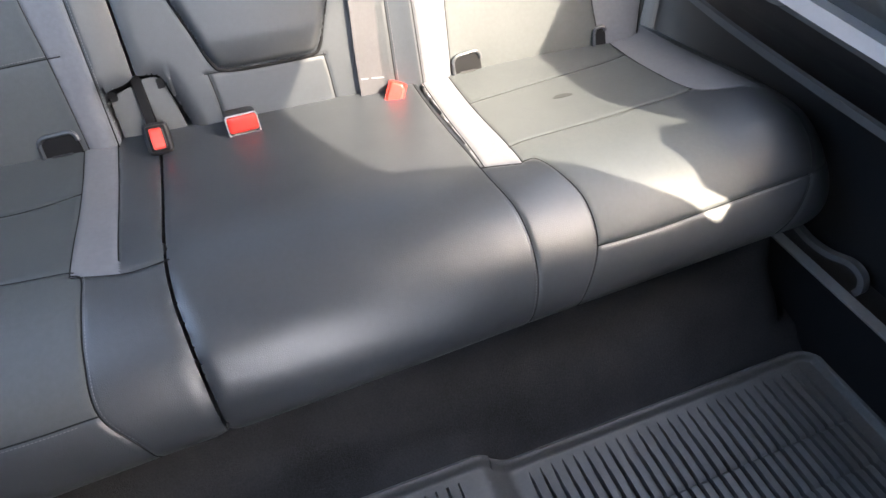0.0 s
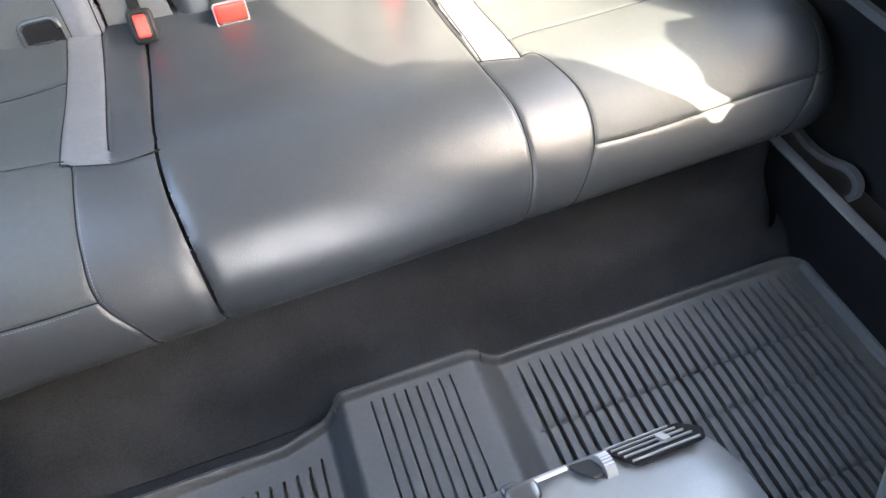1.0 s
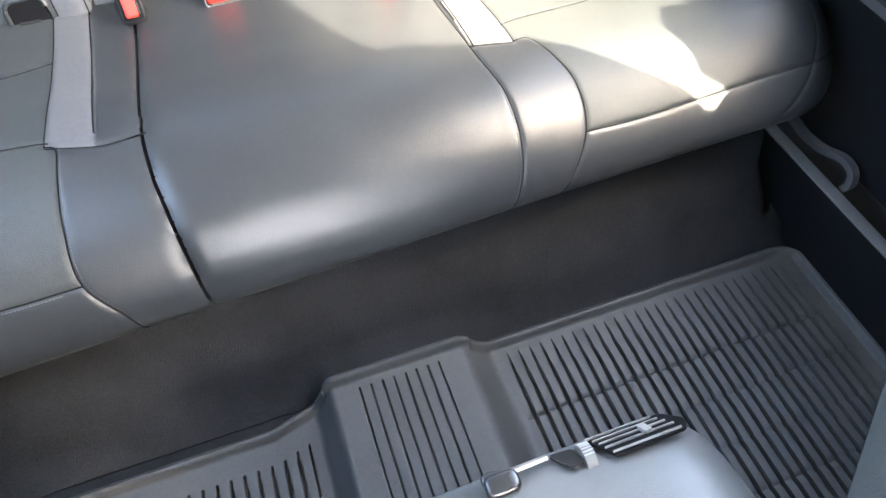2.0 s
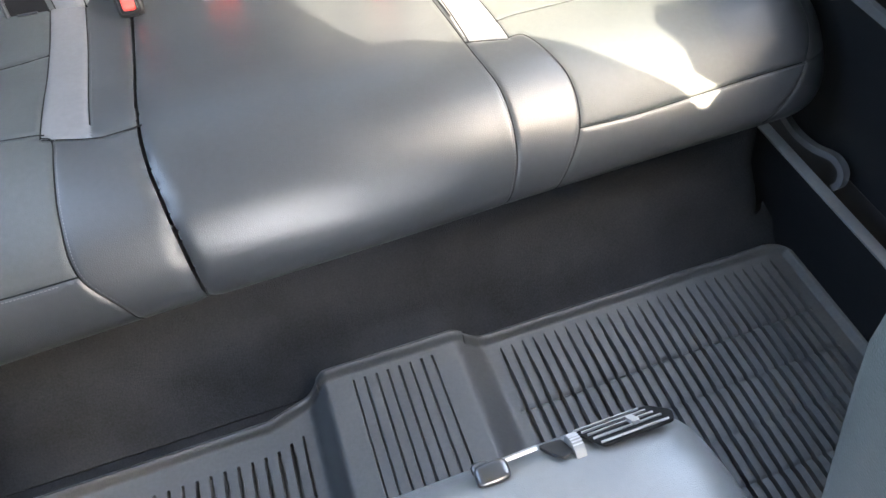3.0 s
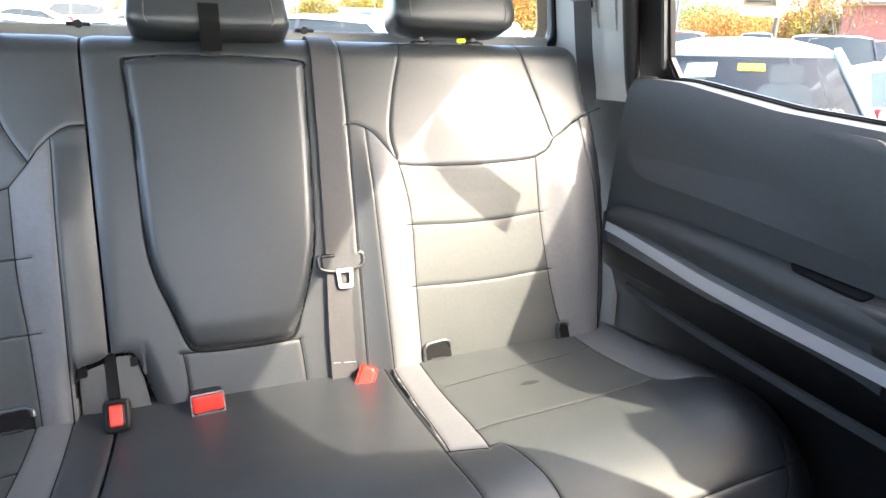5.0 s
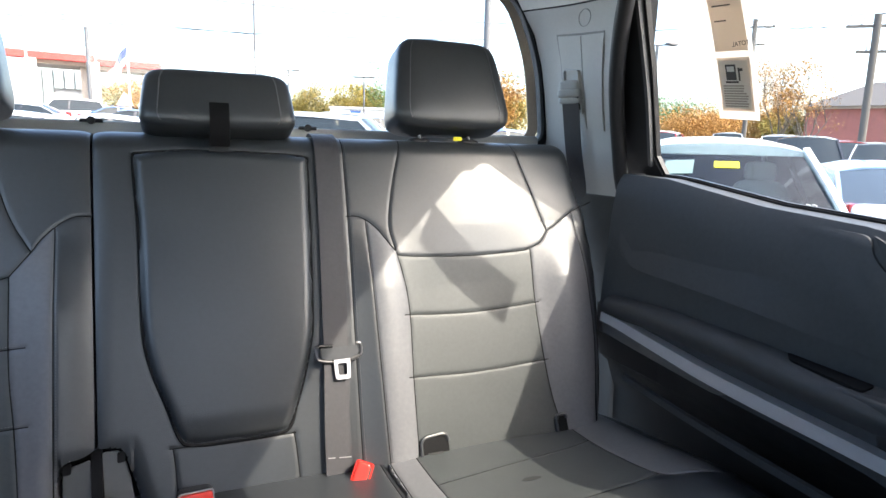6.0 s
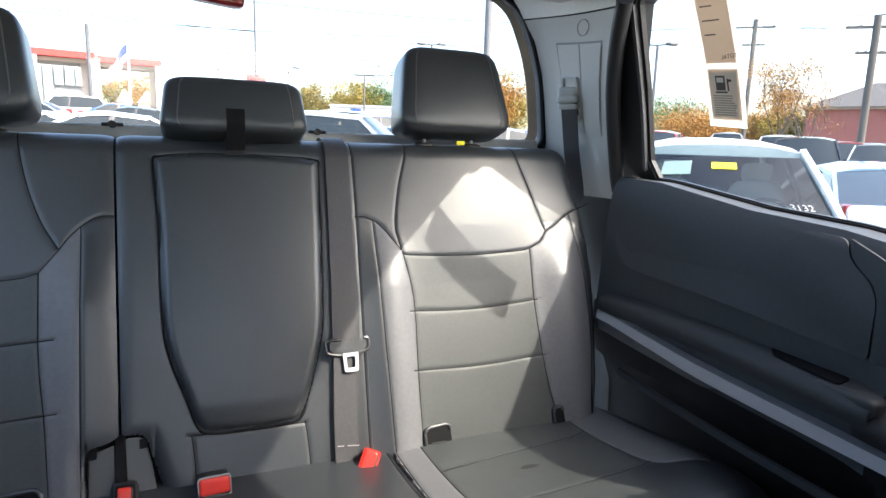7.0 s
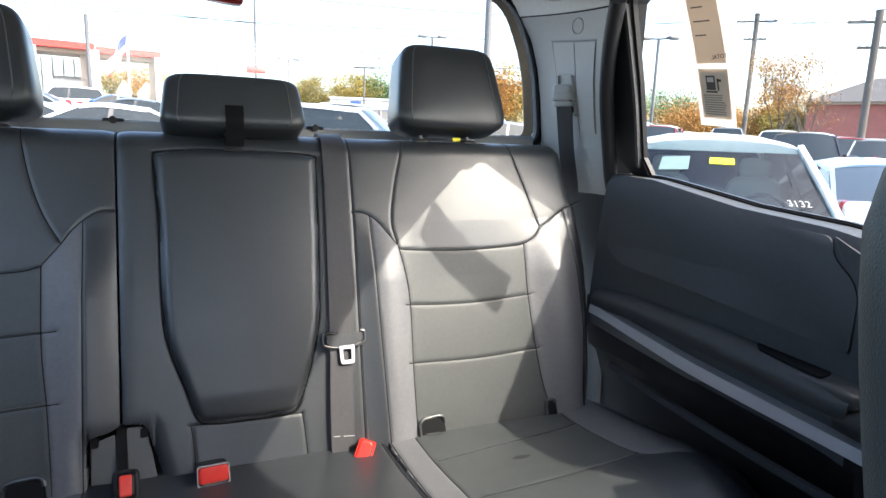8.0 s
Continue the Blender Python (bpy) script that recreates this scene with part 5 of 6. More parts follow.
def mat_edge(x):
    """The rear edge steps back over the tunnel."""
    return np.where((x > -0.1) & (x < 0.15), 0.004, 0.0) - 0.028 * np.clip((-x - 0.09) / 0.1, 0, 1) - (0.05 - np.sqrt(np.clip(0.0025 - np.clip(x - 0.7725, 0, 0.05) ** 2, 0, 1)))


xs = np.arange(-0.80, 0.8225, 0.0013)
ys = np.concatenate([np.arange(-0.815, -0.86, -0.0025), np.arange(-0.86, -1.50, -0.0042)])
X, Y = np.meshgrid(xs, ys, indexing="ij")
Z = mat_height(X, Y)
Yw = Y + mat_edge(X)
top = np.stack([X, Yw, Z], -1)
nx, ny = len(xs), len(ys)
V = np.concatenate([top.reshape(-1, 3), np.stack([xs, ys[0] + mat_edge(xs) + 0.003, Z[:, 0] - 0.012], -1), np.stack([np.full(ny, xs[-1] + 0.003), Yw[-1], Z[-1] - 0.012], -1)])
idx = np.arange(nx * ny).reshape(nx, ny)
Fq = np.stack([idx[:-1, :-1], idx[:-1, 1:], idx[1:, 1:], idx[1:, :-1]], -1).reshape(-1, 4)
r0 = nx * ny
e1 = np.stack([idx[:-1, 0], idx[1:, 0], r0 + np.arange(1, nx), r0 + np.arange(nx - 1)], -1)
r1 = r0 + nx
e2 = np.stack([idx[-1, :-1], idx[-1, 1:], r1 + np.arange(1, ny), r1 + np.arange(ny - 1)], -1)
solo("floor_mat", (V, np.concatenate([Fq, e1, e2])), RUBBER, "black ribbed rubber all-weather mat across the rear floor", "floor mat")

# ---- centre console end with air vents ----
console = thing("centre_console", (0.035, -1.4, -0.01), "grey centre console end with air vents and chrome latch", "console")
sec_line = smooth_line([(-1.100, -0.01), (-1.093, 0.15), (-1.092, 0.30), (-1.098, 0.355), (-1.114, 0.395), (-1.145, 0.415), (-1.22, 0.425), (-1.5, 0.43), (-1.9, 0.43)], 6)
V, Fq = [], []
cols = np.linspace(-1, 1, 33)
m = len(sec_line)
for c in cols:
    k = abs(c) ** 9
    for y, z in sec_line:
        V.append((0.035 + c * 0.245 - 0.02 * np.sign(c) * (z < 0.1), y - 0.045 * k, z - 0.075 * k * (z > 0.1)))
V += [(0.035 + s * 0.245, y - 0.045, -0.01) for s in (-1, 1) for y, z in sec_line]
Fq = [(i * m + k, (i + 1) * m + k, (i + 1) * m + k + 1, i * m + k + 1) for i in range(32) for k in range(m - 1)]
for side, col in ((0, 0), (1, 32)):
    b0 = 33 * m + side * m
    Fq += [(col * m + k, col * m + k + 1, b0 + k + 1, b0 + k) for k in range(m - 1)]
part("body", (V, Fq), CONSOLE_TOP, console, "satin grey console shell")


def on_console(a, b, c=0.0):
    """A place on the console's upper rear edge: a across, b down its slope, c out."""
    org = Vector((0.0, -1.128, 0.408))
    down = Vector((0, 0.74, -0.67))
    out = Vector((0, 0.67, 0.74))
    return org + Vector((a, 0, 0)) + down * b + out * c


# black plate on the shell paints the shade behind the vent slats
part("vent_shade", slab(round_poly([(0.136, 0.021), (0.214, 0.021), (0.229, 0.002), (0.222, -0.012), (0.150, -0.012)], 0.005), 0.003, lambda a, b, c: on_console(a, b, c + 0.0035)), SEAM, console, "dark vent opening", smooth=False)
for b, a0, a1 in ((0.0205, 0.136, 0.204), (0.0145, 0.141, 0.208), (0.0080, 0.144, 0.212), (0.0005, 0.146, 0.216), (-0.0085, 0.149, 0.218)):
    part("vent_slat", sweep([on_console(a0, b, 0.0075), on_console(a1, b - 0.001, 0.0075)], [(-0.0006, -0.003), (0.0006, -0.003), (0.0007, 0.0008), (-0.0007, 0.0008)], (0, 0.67, 0.74)), BRIGHT_TRIM, console, "bright-edged vent slat", smooth=False)
part("vent_tab", slab(round_poly([(0.184, 0.010), (0.191, 0.011), (0.194, -0.001), (0.186, -0.002)], 0.002), 0.004, lambda a, b, c: on_console(a, b, c + 0.007)), BRIGHT_TRIM, console, "small vent tab", smooth=False)
wheel_line = [on_console(0.124, 0.006, 0.0), on_console(0.134, 0.006, 0.0)]
part("vent_wheel", tube(wheel_line, 0.013, 18, (0, 0, 1)), RAIL_GREY, console, "ribbed vent wheel")
for k in range(-3, 4):
    q = radians(47 + k * 14)
    d0 = Vector((0, math.cos(q), math.sin(q))) * 0.0132
    part("wheel_rib", sweep([wheel_line[0] + d0, wheel_line[1] + d0], [(-0.0006, -0.0006), (0.0006, -0.0006), (0.0006, 0.0006), (-0.0006, 0.0006)]), BRIGHT_TRIM, console, smooth=False)
# raised black plate gives the shade of a small recess
part("recess", slab(round_poly([(0.098, 0.020), (0.121, 0.018), (0.123, -0.004), (0.112, -0.008), (0.104, 0.004)], 0.004), 0.003, lambda a, b, c: on_console(a, b, c + 0.0035)), PLASTIC, console, "dark recess", smooth=False)
part("latch_bar", sweep([on_console(0.040, 0.017, 0.0065), on_console(0.097, 0.019, 0.0065)], [(-0.0018, -0.002), (0.0018, -0.002), (0.0014, 0.0015), (-0.0014, 0.0015)], (0, 0.67, 0.74)), BRIGHT_TRIM, console, "bright latch bar", smooth=False)
part("latch", fuse(pillow((0.016, 0.010, 0.007), on_console(0.048, 0.006, 0.006), 4, 6), pillow((0.009, 0.006, 0.005), on_console(0.040, 0.013, 0.010), 3, 6)), DARK_STEEL, console, "dark chrome latch")


# ---- front seats, seen from behind ----
def front_seat(s):
    f = thing("front_seat", (s * 0.51, -1.45, 0.0), "grey-black leather front seat back seen from behind", "car seat", "front seats")
    turn = Matrix.Rotation(radians(-10 if s > 0 else 0), 4, "Z") @ Matrix.Rotation(radians(-14), 4, "X")

    def girth(a, b, c):
        """Wide shoulders that draw in towards the seat on the inboard side."""
        inboard = float(np.interp(c, [-1, -0.55, -0.35, 0.2, 0.45, 0.8, 1], [0.50, 0.54, 0.78, 0.98, 1.0, 1.0, 0.94] if s > 0 else [0.60, 0.62, 0.65, 0.65, 0.65, 0.64, 0.60]))
        return (inboard if a * s < 0 else 0.80 - 0.08 * max(c, 0) ** 3, 1, 1)

    part("backrest", pillow((0.33, 0.085, 0.40), (s * 0.465, -1.328, 0.66), 8, 22, girth, turn), LEATHER_SOFT, f, "grey-black leather backrest")
    line = [turn @ Vector((s * (-0.325 + 0.30 * k), 0.088 - 0.006 * (1 - k), 0.18 - 0.22 * k ** 0.7)) + Vector((s * 0.465, -1.328, 0.66)) for k in np.linspace(0, 1, 14)]
    part("seam", tube(line, 0.0016, 6), SEAM, f, "dark stitched seam")
    part("seat", pillow((0.25, 0.27, 0.09), (s * 0.515, -1.52, 0.30), 5, 10), LEATHER, f)
    for dx in (-0.17, 0.17):
        part("rail", rbox((s * 0.515 + dx - 0.025, -1.78, -0.014), (s * 0.515 + dx + 0.025, -1.34, 0.05), 0.008), PLASTIC, f, "black seat rail")
        part("riser", rbox((s * 0.515 + dx - 0.015, -1.70, 0.045), (s * 0.515 + dx + 0.015, -1.42, 0.24), 0.008), PLASTIC, f, "black seat riser")
    part("headrest", pillow((0.13, 0.055, 0.10), (s * 0.515, -1.40, 1.17), 5, 10, None, Matrix.Rotation(radians(8), 4, "X")), LEATHER, f, "leather head restraint")
    for dx in (-0.06, 0.06):
        part("post", tube([(s * 0.515 + dx, -1.31, 0.98), (s * 0.515 + dx, -1.39, 1.12)], 0.006, 8), CHROME, f, "chrome post")
    return f


front_seat(1)
front_seat(-1)

# ---- price sheet hanging in the side window ----
sheet = thing("window_sheet", (0.83, -0.42, 1.02), "white printed price sheet with tan panels hanging in the side window", "paper sheet")


def on_sheet(a, b, c=0.0):
    """a: across from the rear edge, towards the front; b: up from the lower edge; a slight curl."""
    y = -0.387 - 1.04 * a - 0.012 * math.sin(b * 10) - 0.03 * b
    z = 1.029 + 1.04 * b - 0.083 * a
    return Vector((GX(z) + 0.036 - c - 0.004 * math.sin(b * 9) ** 2, y, z))


def sheet_piece(a0, a1, b0, b1, lift, thick=0.0004):
    n = max(2, int((b1 - b0) / 0.02) + 2)
    bm = bmesh.new()
    rows = [[bm.verts.new(on_sheet(a, b, c)) for a, c in ((a0, lift), (a1, lift), (a1, lift - thick), (a0, lift - thick))] for b in np.linspace(b0, b1, n)]
    for r, q in zip(rows, rows[1:]):
        for j in range(4):
            bm.faces.new((r[j], r[(j + 1) % 4], q[(j + 1) % 4], q[j]))
    bm.faces.new(rows[0][::-1])
    bm.faces.new(rows[-1])
    return bm


part("paper", sheet_piece(0.0, 0.080, 0.0, 0.26, 0.0), SHEET_WHITE, sheet, "white paper")
part("tan_panel", sheet_piece(0.008, 0.072, 0.013, 0.097, 0.0006), SHEET_TAN, sheet, "tan printed panel")
part("light_panel", sheet_piece(0.012, 0.068, 0.018, 0.092, 0.0012), SHEET_WHITE, sheet)
part("tan_panel", sheet_piece(0.008, 0.072, 0.106, 0.26, 0.0006), SHEET_TAN, sheet, "tan printed panel")
rng = random.Random(4)
for k in range(9):
    part("print_bar", sheet_piece(0.016, 0.064 - 0.010 * rng.random(), 0.020 + k * 0.0040, 0.0222 + k * 0.0040, 0.0018), PAPER_GREY, sheet, "unreadable print line")
for a0, a1, b0, b1 in ((0.024, 0.044, 0.062, 0.086), (0.027, 0.041, 0.075, 0.083), (0.048, 0.051, 0.061, 0.081), (0.0512, 0.057, 0.076, 0.080), (0.022, 0.047, 0.0575, 0.0605)):
    part("pump_mark", sheet_piece(a0, a1, b0, b1, 0.0018 if b0 != 0.075 else 0.0022), INK if (a0, b0) != (0.027, 0.075) else PAPER, sheet, "fuel pump mark")
for k in range(4):
    part("print_bar", sheet_piece(0.016, 0.03 + 0.04 * rng.random(), 0.150 + k * 0.022, 0.152 + k * 0.022, 0.0012), INK, sheet, "unreadable print line")
txt = bpy.data.curves.new("total_word", "FONT")
txt.body = "TOTAL"
txt.size, txt.extrude = 0.011, 0.0002
word = new("total_word", txt)
word.data.materials.append(INK)
deps = bpy.context.evaluated_depsgraph_get()
me = bpy.data.meshes.new_from_object(word.evaluated_get(deps))
bpy.data.objects.remove(word)
o = on_sheet(0.058, 0.113, 0.002)
up = (on_sheet(0.058, 0.135, 0.002) - o).normalized()
side = Vector((0, 1, 0.0))
vs = [Vector(o) + side * (v.co.x - 0.02) + up * v.co.y + Vector((-v.co.z, 0, 0)) for v in me.vertices]
part("total_word", ([tuple(v) for v in vs], [tuple(p.vertices) for p in me.polygons]), INK, sheet, "printed word TOTAL seen from behind", smooth=False)


# ---- outside: the car park ----
EYE = Vector((-0.10, -1.29, 0.975))
ASPHALT = surface("asphalt", (0.13, 0.13, 0.13), 0.9, vary=0.25, scale=0.6, grain=0.4, grain_scale=60)


def ground_z(x, y):
    """The car park climbs behind the truck, then levels out."""
    return -0.74 - 0.006 * min(max(x, -60), 60) + 0.052 * min(max(y, -20), 50) + 0.012 * max(y - 50, 0)


def polar(bearing, dist):
    """A place in plan, by its bearing from straight behind the cab and its distance."""
    return EYE.x + dist * math.sin(radians(bearing)), EYE.y + dist * math.cos(radians(bearing))


def stand(bearing, dist):
    x, y = polar(bearing, dist)
    return Vector((x, y, ground_z(x, y)))


def level(dist, slope):
    """The height that shows at a slope from the eye."""
    return EYE.z + dist * slope


GRID = [-700, -400, -200, -120, -60, -20, 0, 20, 50, 60, 120, 200, 320, 500, 700]
V = [(x, y, ground_z(x, y)) for x in GRID for y in GRID]
solo("ground", (V, [(i * 15 + k, (i + 1) * 15 + k, (i + 1) * 15 + k + 1, i * 15 + k + 1) for i in range(14) for k in range(14)]), ASPHALT, "grey asphalt car park", kind="structure", smooth=False)

# ---- vehicles ----
TYRE = surface("tyre", (0.02, 0.02, 0.02), 0.8, vary=0.2)
DARK_GLASS = surface("dark_car_glass", (0.025, 0.032, 0.036), 0.06, vary=0.1, spec=0.4, rough_vary=0.02)
SEATING = surface("beige_grey_car_seat", (0.30, 0.29, 0.27), 0.7, vary=0.1)


def paint(name, c, metal=0.1):
    return surface(name, c, 0.28, metal=metal, vary=0.03, scale=2, coat=0.8)


WHITE, BLACK_P, BLUE_P, RED_P, PALE_BLUE, SILVER_P = (paint(n, c) for n, c in (("white_paint", (0.80, 0.80, 0.80)), ("black_paint", (0.03, 0.03, 0.035)), ("blue_paint", (0.03, 0.10, 0.35)), ("red_paint", (0.35, 0.03, 0.03)), ("pale_blue_paint", (0.20, 0.30, 0.42)), ("silver_paint", (0.45, 0.46, 0.47))))


def loft(rings, close=True):
    bm = bmesh.new()
    vs = [[bm.verts.new(p) for p in r] for r in rings]
    n = len(rings[0])
    for a, b in zip(vs, vs[1:]):
        for k in range(n - 1):
            bm.faces.new((a[k], a[k + 1], b[k + 1], b[k]))
    if close:
        bm.faces.new(vs[0][::-1])
        bm.faces.new(vs[-1])
    return bm


def car(at, heading, material, label, kind="sedan", open_glass=False, tail=RED_LENS):
    """A parked car: at its middle on the ground, nose along the heading (degrees from +x)."""
    spec = dict(sedan=(4.8, 0.92, 1.46, 0.98), suv=(4.7, 0.94, 1.78, 1.10), hatch=(4.5, 0.88, 1.49, 1.0), cross=(4.7, 0.94, 1.69, 1.08))[kind]
    length, w, h, belt_h = spec
    t = thing("parked_car", tuple(at), label, "car", "parked cars")
    M = Matrix.Translation(at) @ Matrix.Rotation(radians(heading), 4, "Z")

    def put(name, bm, matl, parent=t, lab="", smooth=True):
        bmesh.ops.transform(bm, matrix=M, verts=bm.verts)
        return part(name, bm, matl, parent, lab, smooth)

    hl = length / 2
    tail_h = dict(sedan=1.08, suv=1.12, hatch=1.12, cross=1.10)[kind]
    line = smooth_line([(hl, 0.62, 0.70), (hl - 0.10, 0.80, 0.84), (hl - 0.5, 0.93, 0.92), (hl - 1.25, belt_h - 0.02, 1.0), (0.3, belt_h - 0.02, 1.0), (-hl + 1.0, belt_h + 0.02, 1.0), (-hl + 0.35, tail_h, 0.95), (-hl + 0.05, tail_h - 0.12, 0.85), (-hl, 0.7, 0.80)], 4)
    rings = []
    for x, z, k in line:
        ww = w * k
        rings.append([(x, -ww * 0.94, 0.22), (x, -ww, 0.42), (x, -ww, z * 0.72), (x, -ww * 0.97, z - 0.06), (x, -ww * 0.86, z), (x, 0, z + 0.02), (x, ww * 0.86, z), (x, ww * 0.97, z - 0.06), (x, ww, z * 0.72), (x, ww, 0.42), (x, ww * 0.94, 0.22)])
    body = put("body", loft(rings), material)
    # greenhouse: cowl, roof front, roof rear, rear deck
    cowl, rf, rr, deck = dict(sedan=(1.15, 0.25, -1.05, -1.75), suv=(1.05, 0.45, -1.85, -2.2), hatch=(1.35, 0.25, -0.9, -2.1), cross=(1.10, 0.40, -1.6, -2.15))[kind]
    wb, wr = w * 0.90, w * 0.66
    zb, zr = belt_h - 0.04, h - 0.06
    P = {"fl": (cowl, wb, zb), "fr": (cowl, -wb, zb), "rl": (deck, wb, zb + 0.06), "rr": (deck, -wb, zb + 0.06), "tfl": (rf, wr, zr), "tfr": (rf, -wr, zr), "trl": (rr, wr, zr - 0.02), "trr": (rr, -wr, zr - 0.02)}
    P = {k: Vector(v) for k, v in P.items()}
    roof_rings = []
    for x, z in smooth_line([(rf + 0.02, zr), (rf * 0.5 + rr * 0.5 + 0.2, h), (rr, zr - 0.01)], 6):
        roof_rings.append([(x, -wr - 0.02, z - 0.05), (x, -wr, z - 0.01), (x, -wr * 0.6, z + 0.045), (x, 0, z + 0.06), (x, wr * 0.6, z + 0.045), (x, wr, z - 0.01), (x, wr + 0.02, z - 0.05)])
    put("roof", loft(roof_rings), material)
    for a, b in (("fl", "tfl"), ("fr", "tfr"), ("rl", "trl"), ("rr", "trr")):
        put("roof_pillar", sweep([P[a], P[a].lerp(P[b], 0.5) + Vector((0, 0, 0.02)), P[b]], [(-0.028, -0.022), (0.028, -0.022), (0.028, 0.022), (-0.028, 0.022)], (0, 1, 0)), material)
    for s in (-1, 1):
        mid_b, mid_t = Vector((-0.25, s * wb, zb + 0.02)), Vector((-0.35, s * wr, zr))
        put("roof_pillar", sweep([mid_b, mid_t], [(-0.04, -0.02), (0.04, -0.02), (0.04, 0.02), (-0.04, 0.02)], (0, 1, 0)), BLACK_P)

    def quad(a, b, c, d, bulge=0.03):
        bm = bmesh.new()
        rows = []
        nrm = (b - a).cross(d - a).normalized()
        for i in range(7):
            u = i / 6
            row = []
            for j in range(5):
                v = j / 4
                p = a.lerp(b, u).lerp(d.lerp(c, u), v)
                row.append(bm.verts.new(p + nrm * bulge * 4 * u * (1 - u)))
            rows.append(row)
        for r, q in zip(rows, rows[1:]):
            for j in range(4):
                bm.faces.new((r[j], q[j], q[j + 1], r[j + 1]))
        return bm

    matl = CLEAR if open_glass else DARK_GLASS
    sh = put("windshield", quad(P["fr"], P["fl"], P["tfl"], P["tfr"], 0.06), matl, lab="clear windscreen" if open_glass else "dark glass")
    put("rear_window", quad(P["rl"], P["rr"], P["trr"], P["trl"], 0.05), DARK_GLASS)
    for s, k in ((1, "l"), (-1, "r")):
        a, b, c, d = P["f" + k], P["r" + k], P["tr" + k], P["tf" + k]
        put("side_window", quad(*((a, b, c, d) if s < 0 else (b, a, d, c)), 0.0), DARK_GLASS)
        m = put("door_mirror", pillow((0.09, 0.13, 0.085), (cowl - 0.22, s * (wb + 0.15), zb + 0.13), 4, 6), material)
    for sx in (hl - 0.88, -hl + 0.92):
        for s in (-1, 1):
            ring = [(0.33 * math.cos(q), 0.33 * math.sin(q)) for q in np.linspace(0, 2 * math.pi, 20, endpoint=False)]
            wheel = put("wheel", slab(ring, 0.20, lambda a, b, c: Vector((sx + a, s * (w - 0.20) + s * c, 0.33 + b))), TYRE)
            put("rim", slab([(a * 0.66, b * 0.66) for a, b in ring], 0.012, lambda a, b, c: Vector((sx + a, s * (w + 0.001) + s * c, 0.33 + b))), SILVER, wheel)
    for s in (-1, 1):
        put("headlight", pillow((0.16, 0.17, 0.07), (hl - 0.22, s * w * 0.66, 0.72), 3, 5), CHROME)
        put("tail_light", fuse(rbox((-hl + 0.02, s * w * 0.72 - 0.10, 0.80), (-hl + 0.20, s * w * 0.72 + 0.10, 0.93), 0.03), rbox((-hl + 0.05, s * w * 0.80 - 0.05, 0.90), (-hl + 0.30, s * w * 0.80 + 0.05, 1.14), 0.03)), tail, lab="red tail light")
    return t, M, put, P


# near crossover facing the truck, its cabin seen through the windscreen
c0 = stand(46.6, 6.1)
near, M, put, P = car(c0, 180 + 90 - 46.6 + 5, WHITE, "white crossover parked nose-on beside the truck, tags on windscreen", "cross", open_glass=True)
put("dashboard", rbox((0.75, -0.75, 0.80), (1.12, 0.75, 1.04), 0.05, 3), PLASTIC)
ringp = [(0.62 + 0.06 * math.cos(q), 0.36 + 0.19 * math.sin(q), 1.08 + 0.17 * math.cos(q)) for q in np.linspace(0, 2 * math.pi, 25)]
put("steering_wheel", tube(ringp, 0.016, 8), PLASTIC)
for s in (-0.38, 0.38):
    put("seat_back", pillow((0.10, 0.24, 0.32), (-0.05, s, 1.05), 4, 6), SEATING)
    put("headrest", pillow((0.06, 0.13, 0.09), (-0.08, s, 1.44), 4, 6), SEATING)


def on_screen(u, v, lift=0.012):
    """u across the windscreen (0 at the car's right), v up."""
    a = P["fr"].lerp(P["fl"], u)
    b = P["tfr"].lerp(P["tfl"], u)
    n = (P["fl"] - P["fr"]).cross(P["tfr"] - P["fr"]).normalized()
    return a.lerp(b, v) + n * (0.24 * u * (1 - u) + lift)


def tag_piece(u0, u1, v0, v1, matl, name, lab):
    bm = bmesh.new()
    q = [bm.verts.new(on_screen(u, v, l)) for l in (0.004, 0.008) for u, v in ((u0, v0), (u1, v0), (u1, v1), (u0, v1))]
    for f in ((0, 1, 2, 3), (7, 6, 5, 4), (0, 4, 5, 1), (1, 5, 6, 2), (2, 6, 7, 3), (3, 7, 4, 0)):
        bm.faces.new([q[i] for i in f])
    put(name, bm, matl, near, lab, False)


PALE_LABEL = surface("pale_green_label", (0.16, 0.23, 0.22), 0.6, vary=0.12, scale=20)
tag_piece(0.45, 0.585, 0.66, 0.74, YELLOW, "windscreen_tag", "yellow tag")
tag_piece(0.18, 0.34, 0.58, 0.76, PALE_LABEL, "windscreen_label", "pale green label")
txt = bpy.data.curves.new("screen_number", "FONT")
txt.body = "3132"
txt.size, txt.extrude = 0.095, 0.0005
word = new("screen_number", txt)
me = bpy.data.meshes.new_from_object(word.evaluated_get(bpy.context.evaluated_depsgraph_get()))
bpy.data.objects.remove(word)
o, du, dv = on_screen(0.80, 0.205, 0.01), (P["fl"] - P["fr"]).normalized(), (P["tfl"] - P["fl"]).normalized()
bm = bmesh.new()
bm.from_mesh(me)
for v in bm.verts:
    v.co = o + du * v.co.x * 0.85 + dv * v.co.y + Vector((0.004, 0, 0))
put("screen_number", bm, PAPER, near, "white hand-painted number", False)

car(stand(57.6, 9.2), 48, PALE_BLUE, "pale blue hatchback seen from behind, red tail lights", "hatch")
rng = random.Random(11)
shades = [BLACK_P, WHITE, SILVER_P, RED_P, BLACK_P, BLUE_P, SILVER_P, WHITE]
tones = {BLACK_P: "black", WHITE: "white", SILVER_P: "silver", RED_P: "dark red", BLUE_P: "blue"}
